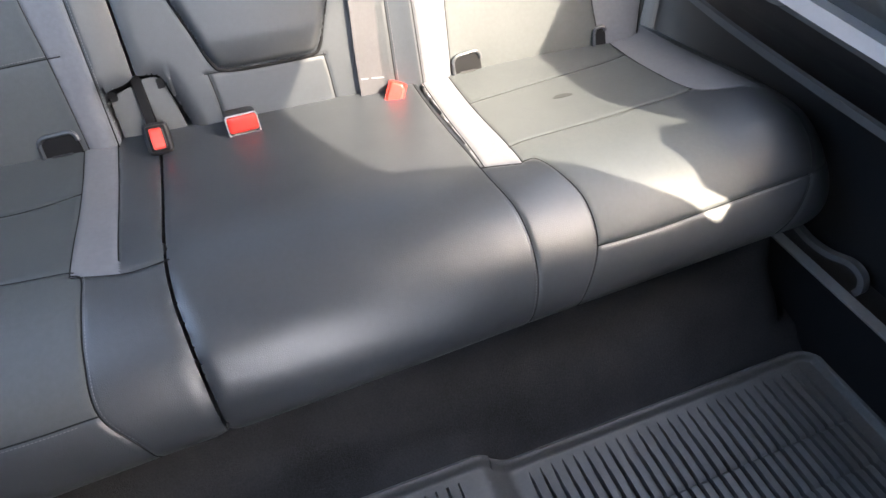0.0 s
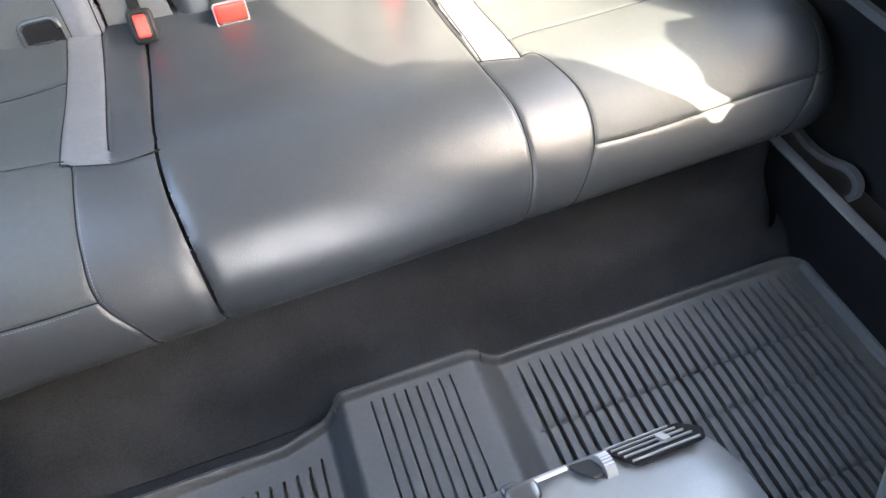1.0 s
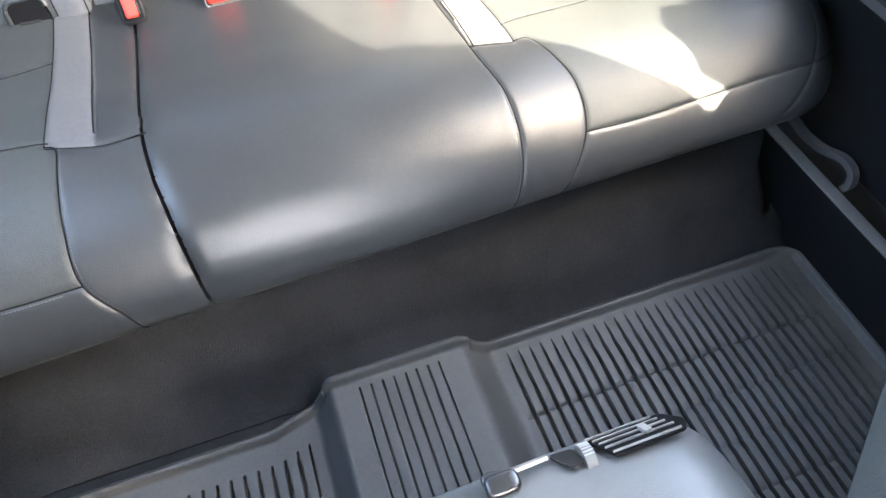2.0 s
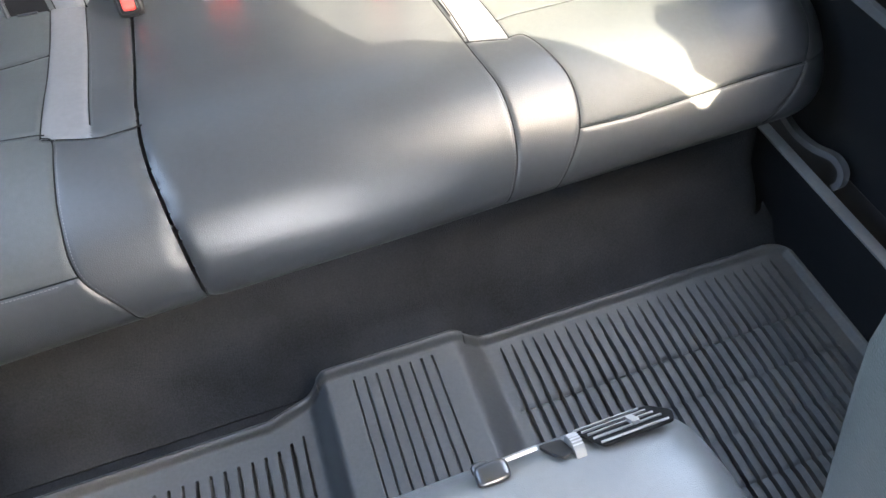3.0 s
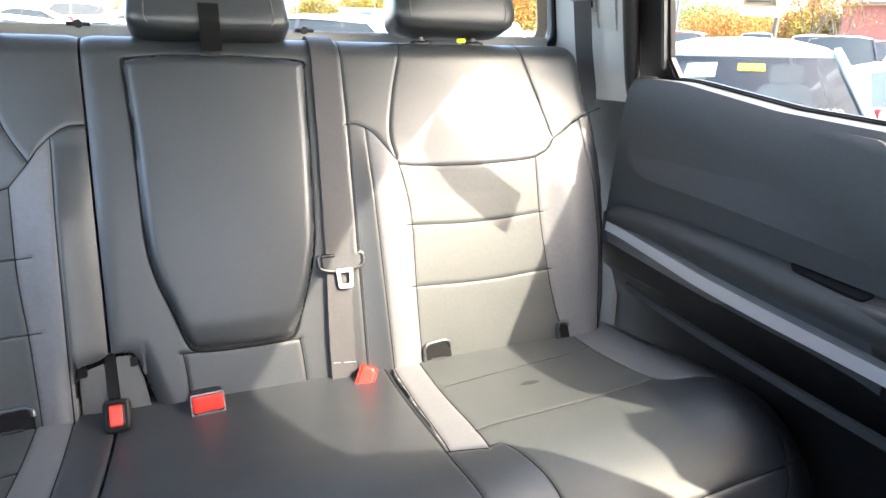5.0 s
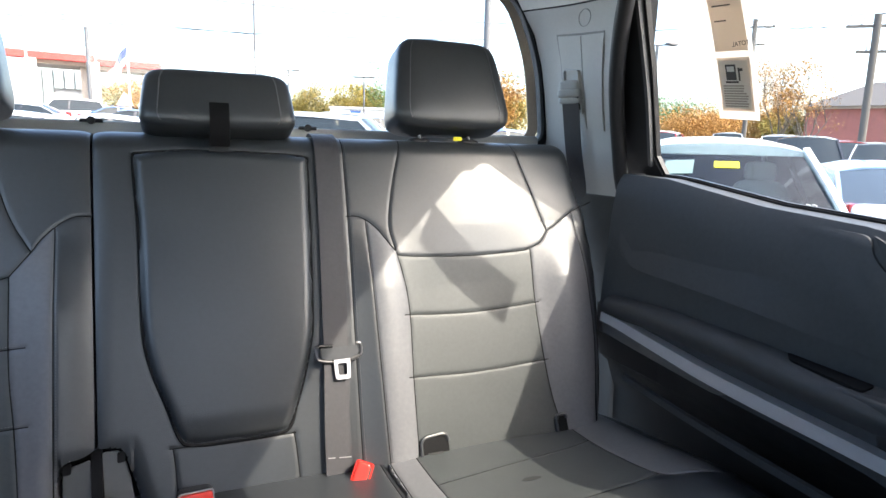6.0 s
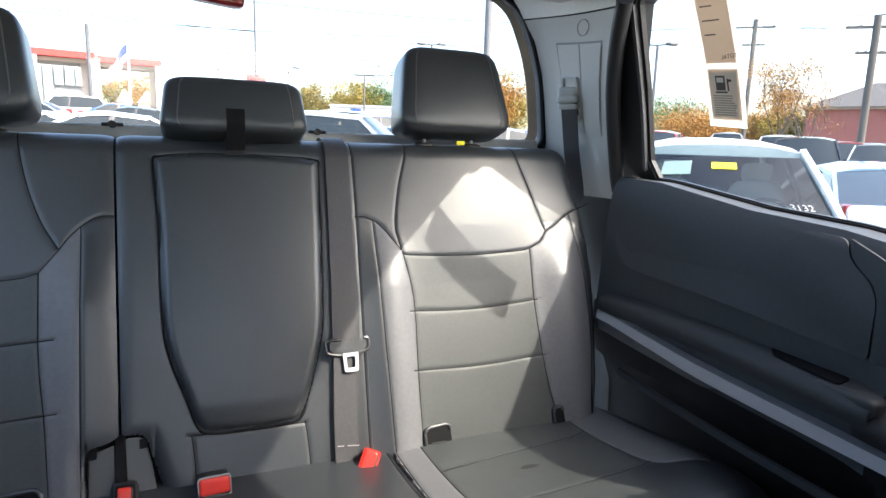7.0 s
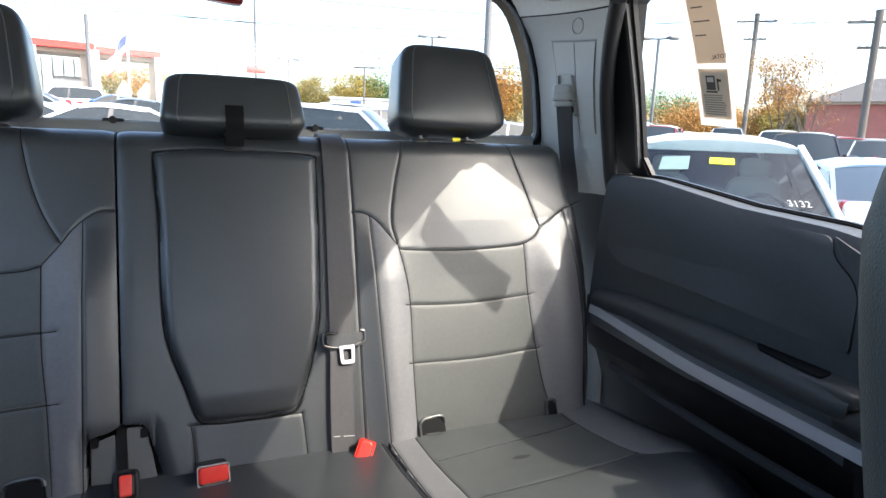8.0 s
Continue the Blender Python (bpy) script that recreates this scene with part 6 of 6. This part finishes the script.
# rows beyond, to the side
for b, d, hd, mt, kd in ((42.3, 24, 40, RED_P, "cross"), (44.4, 30, 40, WHITE, "sedan"), (46.6, 19, 45, BLACK_P, "sedan"), (49.0, 19, 38, BLACK_P, "sedan"), (51.4, 27, 40, WHITE, "suv"), (53.3, 18, 215, BLACK_P, "suv"), (55.6, 25, 40, RED_P, "cross"), (57.6, 25, 40, SILVER_P, "cross"), (59.5, 27, 40, SILVER_P, "suv"), (40.0, 26, 40, SILVER_P, "suv"), (47.6, 36, 40, SILVER_P, "suv"), (62, 16, 40, BLACK_P, "suv")):
    car(stand(b, d), hd, mt, f"{tones[mt]} car parked in a row beyond the crossover", kd)
# behind the truck
for b, d, hd, mt, kd in ((-8.6, 43, 185, WHITE, "suv"), (-5.4, 40, 190, BLUE_P, "sedan"), (-4.2, 26, 178, BLACK_P, "sedan"), (-6.6, 14.5, 182, WHITE, "sedan"), (-13.5, 15, 182, WHITE, "sedan"), (0.5, 16, 182, WHITE, "sedan"), (8.6, 12.5, 150, SILVER_P, "cross"), (15.3, 22, 195, BLUE_P, "cross"), (18.6, 15.5, 200, WHITE, "sedan"), (12.3, 34, 170, SILVER_P, "suv"), (14.3, 37, 170, BLACK_P, "cross"), (16.6, 36, 170, RED_P, "cross"), (19.4, 34, 170, SILVER_P, "sedan"), (21.5, 30, 170, BLACK_P, "suv"), (-11.5, 34, 170, SILVER_P, "sedan"), (24.0, 28, 170, WHITE, "suv"), (5.0, 38, 170, BLACK_P, "suv"), (27.5, 24, 170, BLUE_P, "sedan")):
    car(stand(b, d), hd, mt, f"{tones[mt]} car parked behind the truck", kd)

# ---- trees ----
BARK = surface("grey_brown_bark", (0.09, 0.075, 0.062), 0.9, vary=0.3, scale=3, grain=0.6, grain_scale=30)


def leaves(name, c, c2):
    m, n, b = nodes_of(name)
    g = n.nodes.new("ShaderNodeNewGeometry")
    mix = n.nodes.new("ShaderNodeMix")
    mix.data_type = "RGBA"
    mix.inputs["A"].default_value, mix.inputs["B"].default_value = (*c, 1), (*c2, 1)
    n.links.new(g.outputs["Random Per Island"], mix.inputs["Factor"])
    n.links.new(mix.outputs["Result"], b.inputs["Base Color"])
    b.inputs["Roughness"].default_value = 0.7
    b.inputs["Transmission Weight"].default_value = 0.0
    return m


L_GREEN = leaves("green_leaves", (0.03, 0.085, 0.018), (0.09, 0.15, 0.03))
L_YELLOW = leaves("yellow_leaves", (0.20, 0.17, 0.025), (0.30, 0.20, 0.03))
L_ORANGE = leaves("orange_leaves", (0.30, 0.13, 0.025), (0.36, 0.19, 0.035))
L_OLIVE = leaves("olive_leaves", (0.12, 0.13, 0.04), (0.30, 0.20, 0.05))


def tree(base, height, spread, matl, label, count=1500, leaf=0.32, seed=1, low=0.25, bare=False):
    r = random.Random(seed)
    t = thing("tree", tuple(base), label, "tree", "trees")
    base = Vector(base)
    limbs = []
    top = base + Vector((r.uniform(-0.3, 0.3), r.uniform(-0.3, 0.3), height * 0.85))
    tips = []

    def limb(a, d, ln, rad, depth):
        pts = [a]
        for k in range(4):
            d = (d + Vector((r.uniform(-0.22, 0.22), r.uniform(-0.22, 0.22), r.uniform(-0.05, 0.18)))).normalized()
            pts.append(pts[-1] + d * ln / 4)
        bm = bmesh.new()
        rings = []
        for i, p in enumerate(pts):
            q = rad * (1 - 0.75 * i / 4)
            rings.append([bm.verts.new(p + Vector((q * math.cos(k * 1.257), q * math.sin(k * 1.257), 0))) for k in range(5)])
        for x, y in zip(rings, rings[1:]):
            for k in range(5):
                bm.faces.new((x[k], x[(k + 1) % 5], y[(k + 1) % 5], y[k]))
        limbs.append(bm)
        tips.append(pts[-1])
        tips.append(pts[3])
        if depth:
            for k in range(r.randint(3, 4)):
                i = r.randint(1, 4)
                ang = r.uniform(0, 6.283)
                limb(pts[i], (d * 0.7 + Vector((math.cos(ang), math.sin(ang), r.uniform(0.1, 0.8))) * 0.8).normalized(), ln * r.uniform(0.5, 0.7), rad * 0.5, depth - 1)

    trunk_h = height * low
    part("trunk", tube([base - Vector((0, 0, 0.3)), base + Vector((0, 0, trunk_h * 0.5)), base + Vector((0.05, 0, trunk_h))], height * 0.018, 8), BARK, t)
    for k in range(5 if bare else 4):
        ang = k * 1.4 + r.random()
        limb(base + Vector((0, 0, trunk_h * r.uniform(0.8, 1.0))), Vector((math.cos(ang) * 0.55, math.sin(ang) * 0.55, 1.0)).normalized(), height * 0.42, height * (0.009 if bare else 0.011), 3 if bare else 2)
    part("limbs", fuse(*limbs), BARK, t, kind="stuff")
    if count:
        clumps = [Vector((r.gauss(0, 0.45) * spread, r.gauss(0, 0.45) * spread, height * (low + (1 - low) * (0.5 + 0.30 * r.gauss(0, 1) * 0.8)))) for _ in range(34)]
        if bare:
            clumps = [p - base for p in r.sample(tips, min(len(tips), 26))]
        g = np.random.default_rng(seed)
        k = spread * (0.16 if bare else 0.24)
        c = np.array([tuple(base + q) for q in clumps])[g.integers(0, len(clumps), count)] + g.normal(0, 1, (count, 3)) * (k, k, k * 0.8)
        c = c[c[:, 2] > base.z + height * low * 0.5]
        u = g.normal(0, 1, c.shape)
        u /= np.linalg.norm(u, axis=1)[:, None]
        w = np.cross(u, g.normal(0, 1, c.shape))
        w /= np.linalg.norm(w, axis=1)[:, None]
        z = leaf * g.uniform(0.6, 1.3, (len(c), 1))
        V = np.stack([c + u * z * 0.6, c + w * z * 0.35, c - u * z * 0.6, c - w * z * 0.35], 1).reshape(-1, 3)
        Fq = np.arange(len(c) * 4).reshape(-1, 4)
        part("crown", (V, Fq), matl, t, smooth=False, kind="stuff")
    return t


n = 0
for b, d, top_s, spread, mt, lab in (
    (-4.9, 95, 0.088, 6.0, L_OLIVE, "olive and orange autumn tree behind the flag"), (-2.6, 90, 0.082, 5.0, L_ORANGE, "orange autumn tree by the canopy"), (-0.6, 88, 0.080, 4.5, L_YELLOW, "yellow-green tree by the canopy"), (1.4, 100, 0.070, 3.5, L_OLIVE, "olive tree far off behind cars"),
    (9.8, 90, 0.080, 4.5, L_YELLOW, "yellow-green tree by the low building"), (11.3, 88, 0.085, 4.5, L_OLIVE, "olive tree by the low building"), (13.4, 95, 0.086, 4.5, L_YELLOW, "yellow tree behind the low building"), (14.8, 90, 0.096, 5.0, L_YELLOW, "bright yellow tree behind the low building"), (17.0, 92, 0.106, 5.5, L_GREEN, "green tree behind the low building"), (18.7, 95, 0.092, 4.5, L_GREEN, "green tree behind the low building"), (26.2, 60, 0.110, 4.5, L_ORANGE, "orange autumn tree in the distance"), (28.6, 64, 0.092, 4.5, L_YELLOW, "yellow autumn tree in the distance"),
    (42.0, 110, 0.088, 9.0, L_GREEN, "green wooded tree far off"), (44.2, 115, 0.085, 9.0, L_GREEN, "green wooded tree far off"), (44.4, 80, 0.054, 7.0, L_ORANGE, "orange tree before the wood"), (46.4, 84, 0.056, 7.0, L_ORANGE, "orange tree before the wood"), (50.2, 70, 0.066, 3.0, L_ORANGE, "low orange tree by the roadside"), (52.0, 62, 0.055, 3.0, L_YELLOW, "low yellow-green tree by the roadside"), (57.4, 60, 0.052, 2.6, L_YELLOW, "yellow-green shrub by the brick house"), (48.0, 90, 0.060, 4.0, L_OLIVE, "olive tree far off behind cars"),
):
    n += 1
    p = stand(b, d)
    tree(p, level(d, top_s) - p.z, spread * 0.62, mt, lab, 9000, 0.19, n, 0.12)
p = stand(51.2, 40)
tree(p, level(40, 0.140) - p.z, 2.6, L_ORANGE, "thin orange autumn tree half bare", 6500, 0.085, 31, 0.24, True)
p = stand(53.2, 38)
tree(p, level(38, 0.125) - p.z, 2.6, L_ORANGE, "thin brown autumn tree nearly bare", 1800, 0.085, 33, 0.24, True)
p = stand(3.3, 60)
tree(p, level(60, 0.145) - p.z, 2.6, L_OLIVE, "bare tree beside the lamp pole", 0, 0.2, 35, 0.3, True)

# ---- poles, wires, lamps ----
POLE = surface("weathered_pole_wood", (0.10, 0.092, 0.082), 0.9, vary=0.2, scale=2)
STEEL = surface("grey_pole_steel", (0.13, 0.13, 0.135), 0.5, metal=0.3, vary=0.08)


def utility_pole(b, d, top, turn):
    base = stand(b, d)
    t = thing("utility_pole", tuple(base), "weathered wooden utility pole with crossarms", "pole", "utility poles")
    z1 = level(d, top)
    part("post", tube([base - Vector((0, 0, 0.3)), (base.x, base.y, z1)], 0.16, 10), POLE, t)
    u = Vector((math.cos(radians(turn)), math.sin(radians(turn)), 0))
    for k, dz in enumerate((0.5, 1.6)):
        c = Vector((base.x, base.y, z1 - dz))
        part("crossarm", sweep([c - u * (1.2 - 0.5 * k), c + u * (1.2 - 0.5 * k)], [(-0.06, -0.06), (0.06, -0.06), (0.06, 0.06), (-0.06, 0.06)]), POLE, t)
        for s in (-1, -0.5, 0.5, 1):
            e = c + u * s * (1.1 - 0.5 * k)
            part("insulator", tube([e, e + Vector((0, 0, 0.28))], 0.05, 6), SILVER, t)
    return Vector((base.x, base.y, z1)), u


a1, u1 = utility_pole(48.7, 46, 0.190, -40)
a2, u2 = utility_pole(56.9, 34, 0.185, -40)
a3 = Vector((*polar(30, 70), level(70, 0.20)))
a4 = Vector((*polar(75, 40), level(40, 0.22)))


def wire(a, b, sag, r=0.018):
    pts = [a.lerp(b, k / 14) - Vector((0, 0, sag * 4 * (k / 14) * (1 - k / 14))) for k in range(15)]
    return solo("overhead_wire", tube(pts, r, 5), TYRE, "thin black overhead wire", "wire", "overhead wires")


for s in (-1.0, 0.0, 1.0):
    wire(a1 + u1 * s, a3 + u1 * s, 1.0)
    wire(a1 + u1 * s, a2 + u2 * s, 0.6)
    wire(a2 + u2 * s, a4 + u2 * s, 0.6)
for e0, e1 in ((0.205, 0.190), (0.165, 0.155), (0.125, 0.135), (0.100, 0.118), (0.150, 0.172)):
    wire(Vector((*polar(-24, 62), level(62, e0))), Vector((*polar(34, 62), level(62, e1))), 1.2, 0.036)


def lamp_pole(b, d, top, label, heads=2, r=0.09):
    base = stand(b, d)
    t = thing("lamp_pole", tuple(base), label, "street lamp", "car park lamps")
    z1 = level(d, top)
    part("post", tube([base, (base.x, base.y, z1)], r, 10), STEEL, t)
    u = Vector((math.cos(radians(-b)), math.sin(radians(-b)), 0))
    for s in (-1, 1)[:heads]:
        c = Vector((base.x, base.y, z1)) + u * s * 0.75
        part("arm", tube([(base.x, base.y, z1 - 0.05), c], 0.05, 6), STEEL, t)
        part("lamp_head", pillow((0.36, 0.22, 0.09), c, 5, 4), STEEL, t)


lamp_pole(-6.75, 45, 0.150, "thin dark pole before the showroom", 0, 0.12)
lamp_pole(8.77, 62, 0.112, "grey twin lamp pole in the car park")
lamp_pole(15.45, 66, 0.106, "grey twin lamp pole in the car park")
lamp_pole(21.5, 48, 0.158, "grey twin lamp pole in the car park")
lamp_pole(41.3, 38, 0.160, "grey twin lamp pole in the car park")
lamp_pole(26.5, 30, 0.36, "thick grey lamp pole near the truck", 2, 0.17)
lamp_pole(6.0, 42, 0.40, "tall thin grey pole behind the truck", 2, 0.08)
sb = stand(6.0, 41.6)
sign = thing("red_sign", tuple(sb), "small red sign on the tall pole", "sign")
part("board", rbox((sb.x - 0.6, sb.y - 0.1, level(41.6, 0.088)), (sb.x + 0.6, sb.y, level(41.6, 0.099)), 0.02), RED_P, sign)
part("bracket", tube([sb, (sb.x, sb.y - 0.05, level(41.6, 0.09))], 0.05, 6), STEEL, sign)

# ---- buildings ----
STUCCO = surface("white_stucco", (0.78, 0.77, 0.75), 0.7, vary=0.05, scale=1)
TAN = surface("tan_surface", (0.40, 0.33, 0.27), 0.7, vary=0.08, scale=1)
RED_FASCIA = surface("red_fascia", (0.62, 0.05, 0.04), 0.45, vary=0.05, scale=1)
GREY_WALL = surface("grey_wall", (0.34, 0.34, 0.34), 0.7, vary=0.08, scale=1)
BLDG_GLASS = surface("showroom_glass", (0.35, 0.42, 0.43), 0.15, vary=0.12, scale=0.5)
BRICK = surface("red_brick", (0.30, 0.11, 0.09), 0.85, vary=0.3, scale=4)
ROOFING = surface("grey_shingles", (0.085, 0.078, 0.074), 0.9, vary=0.2, scale=3)


def box_between(b0, b1, d, s0, s1, depth, zlo=None):
    """A block whose front spans two bearings at a distance, between two slopes."""
    x0, y0 = polar(b0, d)
    x1, y1 = polar(b1, d)
    z0 = ground_z((x0 + x1) / 2, (y0 + y1) / 2) - 0.5 if s0 is None else level(d, s0)
    z1 = level(d, s1)
    u = Vector((x1 - x0, y1 - y0, 0)).normalized()
    w = Vector((-u.y, u.x, 0)) * depth
    bm = bmesh.new()
    low = [Vector((x0, y0, z0)), Vector((x1, y1, z0)), Vector((x1, y1, z0)) + w, Vector((x0, y0, z0)) + w]
    v = [bm.verts.new(p) for p in low] + [bm.verts.new((p.x, p.y, z1)) for p in low]
    for f in ((3, 2, 1, 0), (4, 5, 6, 7), (0, 1, 5, 4), (1, 2, 6, 5), (2, 3, 7, 6), (3, 0, 4, 7)):
        bm.faces.new([v[i] for i in f])
    return bm


deal = thing("dealership", tuple(stand(-6, 52)), "showroom with red-topped portal frames, white columns and glass front", "building")
part("wall", box_between(-16, -6.9, 60, None, 0.098, 10), GREY_WALL, deal)
for b0, b1, d in ((-10.75, -10.2, 50), (-6.65, -6.0, 50), (-2.0, -1.5, 52), (-16.4, -15.8, 50)):
    part("column", box_between(b0, b1, d, None, 0.104, 0.8), STUCCO, deal, "white column")
# column sides, like the soffits, are a darker tan than the white columns
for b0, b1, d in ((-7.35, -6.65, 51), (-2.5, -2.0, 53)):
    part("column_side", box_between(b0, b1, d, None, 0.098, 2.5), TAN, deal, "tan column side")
part("fascia", box_between(-10.75, -6.3, 50, 0.1035, 0.1125, 1.2), RED_FASCIA, deal, "red fascia beam")
part("fascia", box_between(-6.2, -1.5, 52, 0.1005, 0.109, 1.2), RED_FASCIA, deal, "red fascia beam")
part("fascia", box_between(-16.4, -10.9, 50, 0.104, 0.113, 1.2), RED_FASCIA, deal, "red fascia beam")
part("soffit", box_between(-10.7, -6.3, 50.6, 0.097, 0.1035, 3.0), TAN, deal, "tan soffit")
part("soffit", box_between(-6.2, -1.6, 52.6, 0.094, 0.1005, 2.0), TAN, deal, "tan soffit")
for k in range(5):
    b0 = -10.6 + k * 0.72
    part("window_pane", box_between(b0, b0 + 0.62, 59.6, 0.030 if k < 2 else 0.066, 0.092, 0.2), BLDG_GLASS, deal, "pale showroom pane", smooth=False)
for k in range(4):
    b0 = -8.6 + k * 0.4
    part("lower_pane", box_between(b0, b0 + 0.28, 59.6, 0.034, 0.052, 0.2), STUCCO, deal, "bright lower pane", smooth=False)
house = thing("distant_house", tuple(stand(-3.2, 85)), "small tan-roofed house among the trees", "house")
for b0, b1 in ((-4.9, -3.9), (-3.4, -2.0)):
    part("wall", box_between(b0, b1, 85, None, 0.048, 6), STUCCO, house)
    x0, y0 = polar(b0 - 0.1, 84.5)
    x1, y1 = polar(b1 + 0.1, 84.5)
    z0, z1 = level(85, 0.047), level(85, 0.066)
    bm = slab([(0, 0), (1, 0), (0.5, 1)], 7.0, lambda a, b, c: Vector((x0 + (x1 - x0) * a, y0 + (y1 - y0) * a + c, z0 + (z1 - z0) * b)))
    part("roof", bm, TAN, house, "tan pitched roof", smooth=False)

low = thing("low_building", tuple(stand(15.5, 70)), "long low white building with blue sign", "building")
part("wall", box_between(12.4, 22.0, 70, None, 0.0565, 12), STUCCO, low)
part("roof", box_between(12.3, 22.1, 69.8, 0.0565, 0.060, 12.4), SILVER_P, low, "pale flat roof edge")
part("sign", box_between(14.2, 15.4, 69.8, 0.050, 0.0545, 0.2), BLUE_P, low, "small blue sign")
for k in range(7):
    part("window", box_between(13.0 + k * 1.2, 13.8 + k * 1.2, 69.9, 0.040, 0.048, 0.2), DARK_GLASS, low, smooth=False)

brick = thing("brick_house", tuple(stand(57, 58)), "single-storey red brick building with grey hipped roof", "building")
part("wall", box_between(53.0, 66, 58, None, 0.0655, 14), BRICK, brick)
part("trim", box_between(52.8, 66.2, 57.7, 0.0655, 0.0690, 14.6), TAN, brick, "tan eaves board")
x0, y0 = polar(52.7, 57.4)
x1, y1 = polar(66.3, 57.4)
u = Vector((x1 - x0, y1 - y0, 0))
w = Vector((-u.y, u.x, 0)).normalized() * 15.4
z0, z1 = level(57.4, 0.069), level(57.4, 0.112)
c = [Vector((x0, y0, z0)), Vector((x0, y0, z0)) + u, Vector((x0, y0, z0)) + u + w, Vector((x0, y0, z0)) + w]
r = [Vector((x0, y0, z1)) + u * 0.32 + w * 0.5, Vector((x0, y0, z1)) + u * 0.8 + w * 0.5]
bm = bmesh.new()
v = [bm.verts.new(p) for p in c + r]
for f in ((0, 1, 5, 4), (1, 2, 5), (2, 3, 4, 5), (3, 0, 4), (3, 2, 1, 0)):
    bm.faces.new([v[i] for i in f])
part("roof", bm, ROOFING, brick, "grey hipped roof", smooth=False)
for k in range(3):
    part("window", box_between(55.0 + k * 2.6, 55.9 + k * 2.6, 57.9, 0.040, 0.058, 0.2), DARK_GLASS, brick, smooth=False)

# ---- flag ----
fb = stand(-3.95, 47)
flag = thing("flagpole", tuple(fb), "white flagpole flying a red, white and blue striped flag", "flag")
part("pole", tube([fb, (fb.x, fb.y, level(47, 0.134))], 0.07, 8), STUCCO, flag, "white pole")
FLAG_R, FLAG_W, FLAG_B = (surface(n, c, 0.8, vary=0.06, scale=2) for n, c in (("flag_red", (0.50, 0.04, 0.06)), ("flag_white", (0.75, 0.75, 0.75)), ("flag_blue", (0.04, 0.06, 0.22))))


def flag_at(a, b):
    """a along the fly, b down the hoist; it droops."""
    x, y = polar(-4.0, 46.9)
    return Vector((x - 0.95 * a - 0.12 * math.sin(a * 5 + b), y + 0.14 * math.sin(a * 6), level(47, 0.128) - 1.15 * b - 1.35 * a + 0.05 * math.sin(a * 7)))


for k in range(13):
    bm = bmesh.new()
    start = 0.55 if k < 7 else 0.0
    rows = [[bm.verts.new(flag_at(a, b) + Vector((0, o, 0))) for b, o in ((k / 13, 0), ((k + 1) / 13, 0), ((k + 1) / 13, 0.01), (k / 13, 0.01))] for a in np.linspace(start, 1.25, 9)]
    for p, q in zip(rows, rows[1:]):
        for j in range(4):
            bm.faces.new((p[j], p[(j + 1) % 4], q[(j + 1) % 4], q[j]))
    part("stripe", bm, FLAG_W if k % 2 else FLAG_R, flag)
bm = bmesh.new()
rows = [[bm.verts.new(flag_at(a, b) + Vector((0, o, 0))) for b, o in ((0, 0), (7 / 13, 0), (7 / 13, 0.01), (0, 0.01))] for a in np.linspace(0, 0.55, 7)]
for p, q in zip(rows, rows[1:]):
    for j in range(4):
        bm.faces.new((p[j], p[(j + 1) % 4], q[(j + 1) % 4], q[j]))
part("canton", bm, FLAG_B, flag, "blue canton")
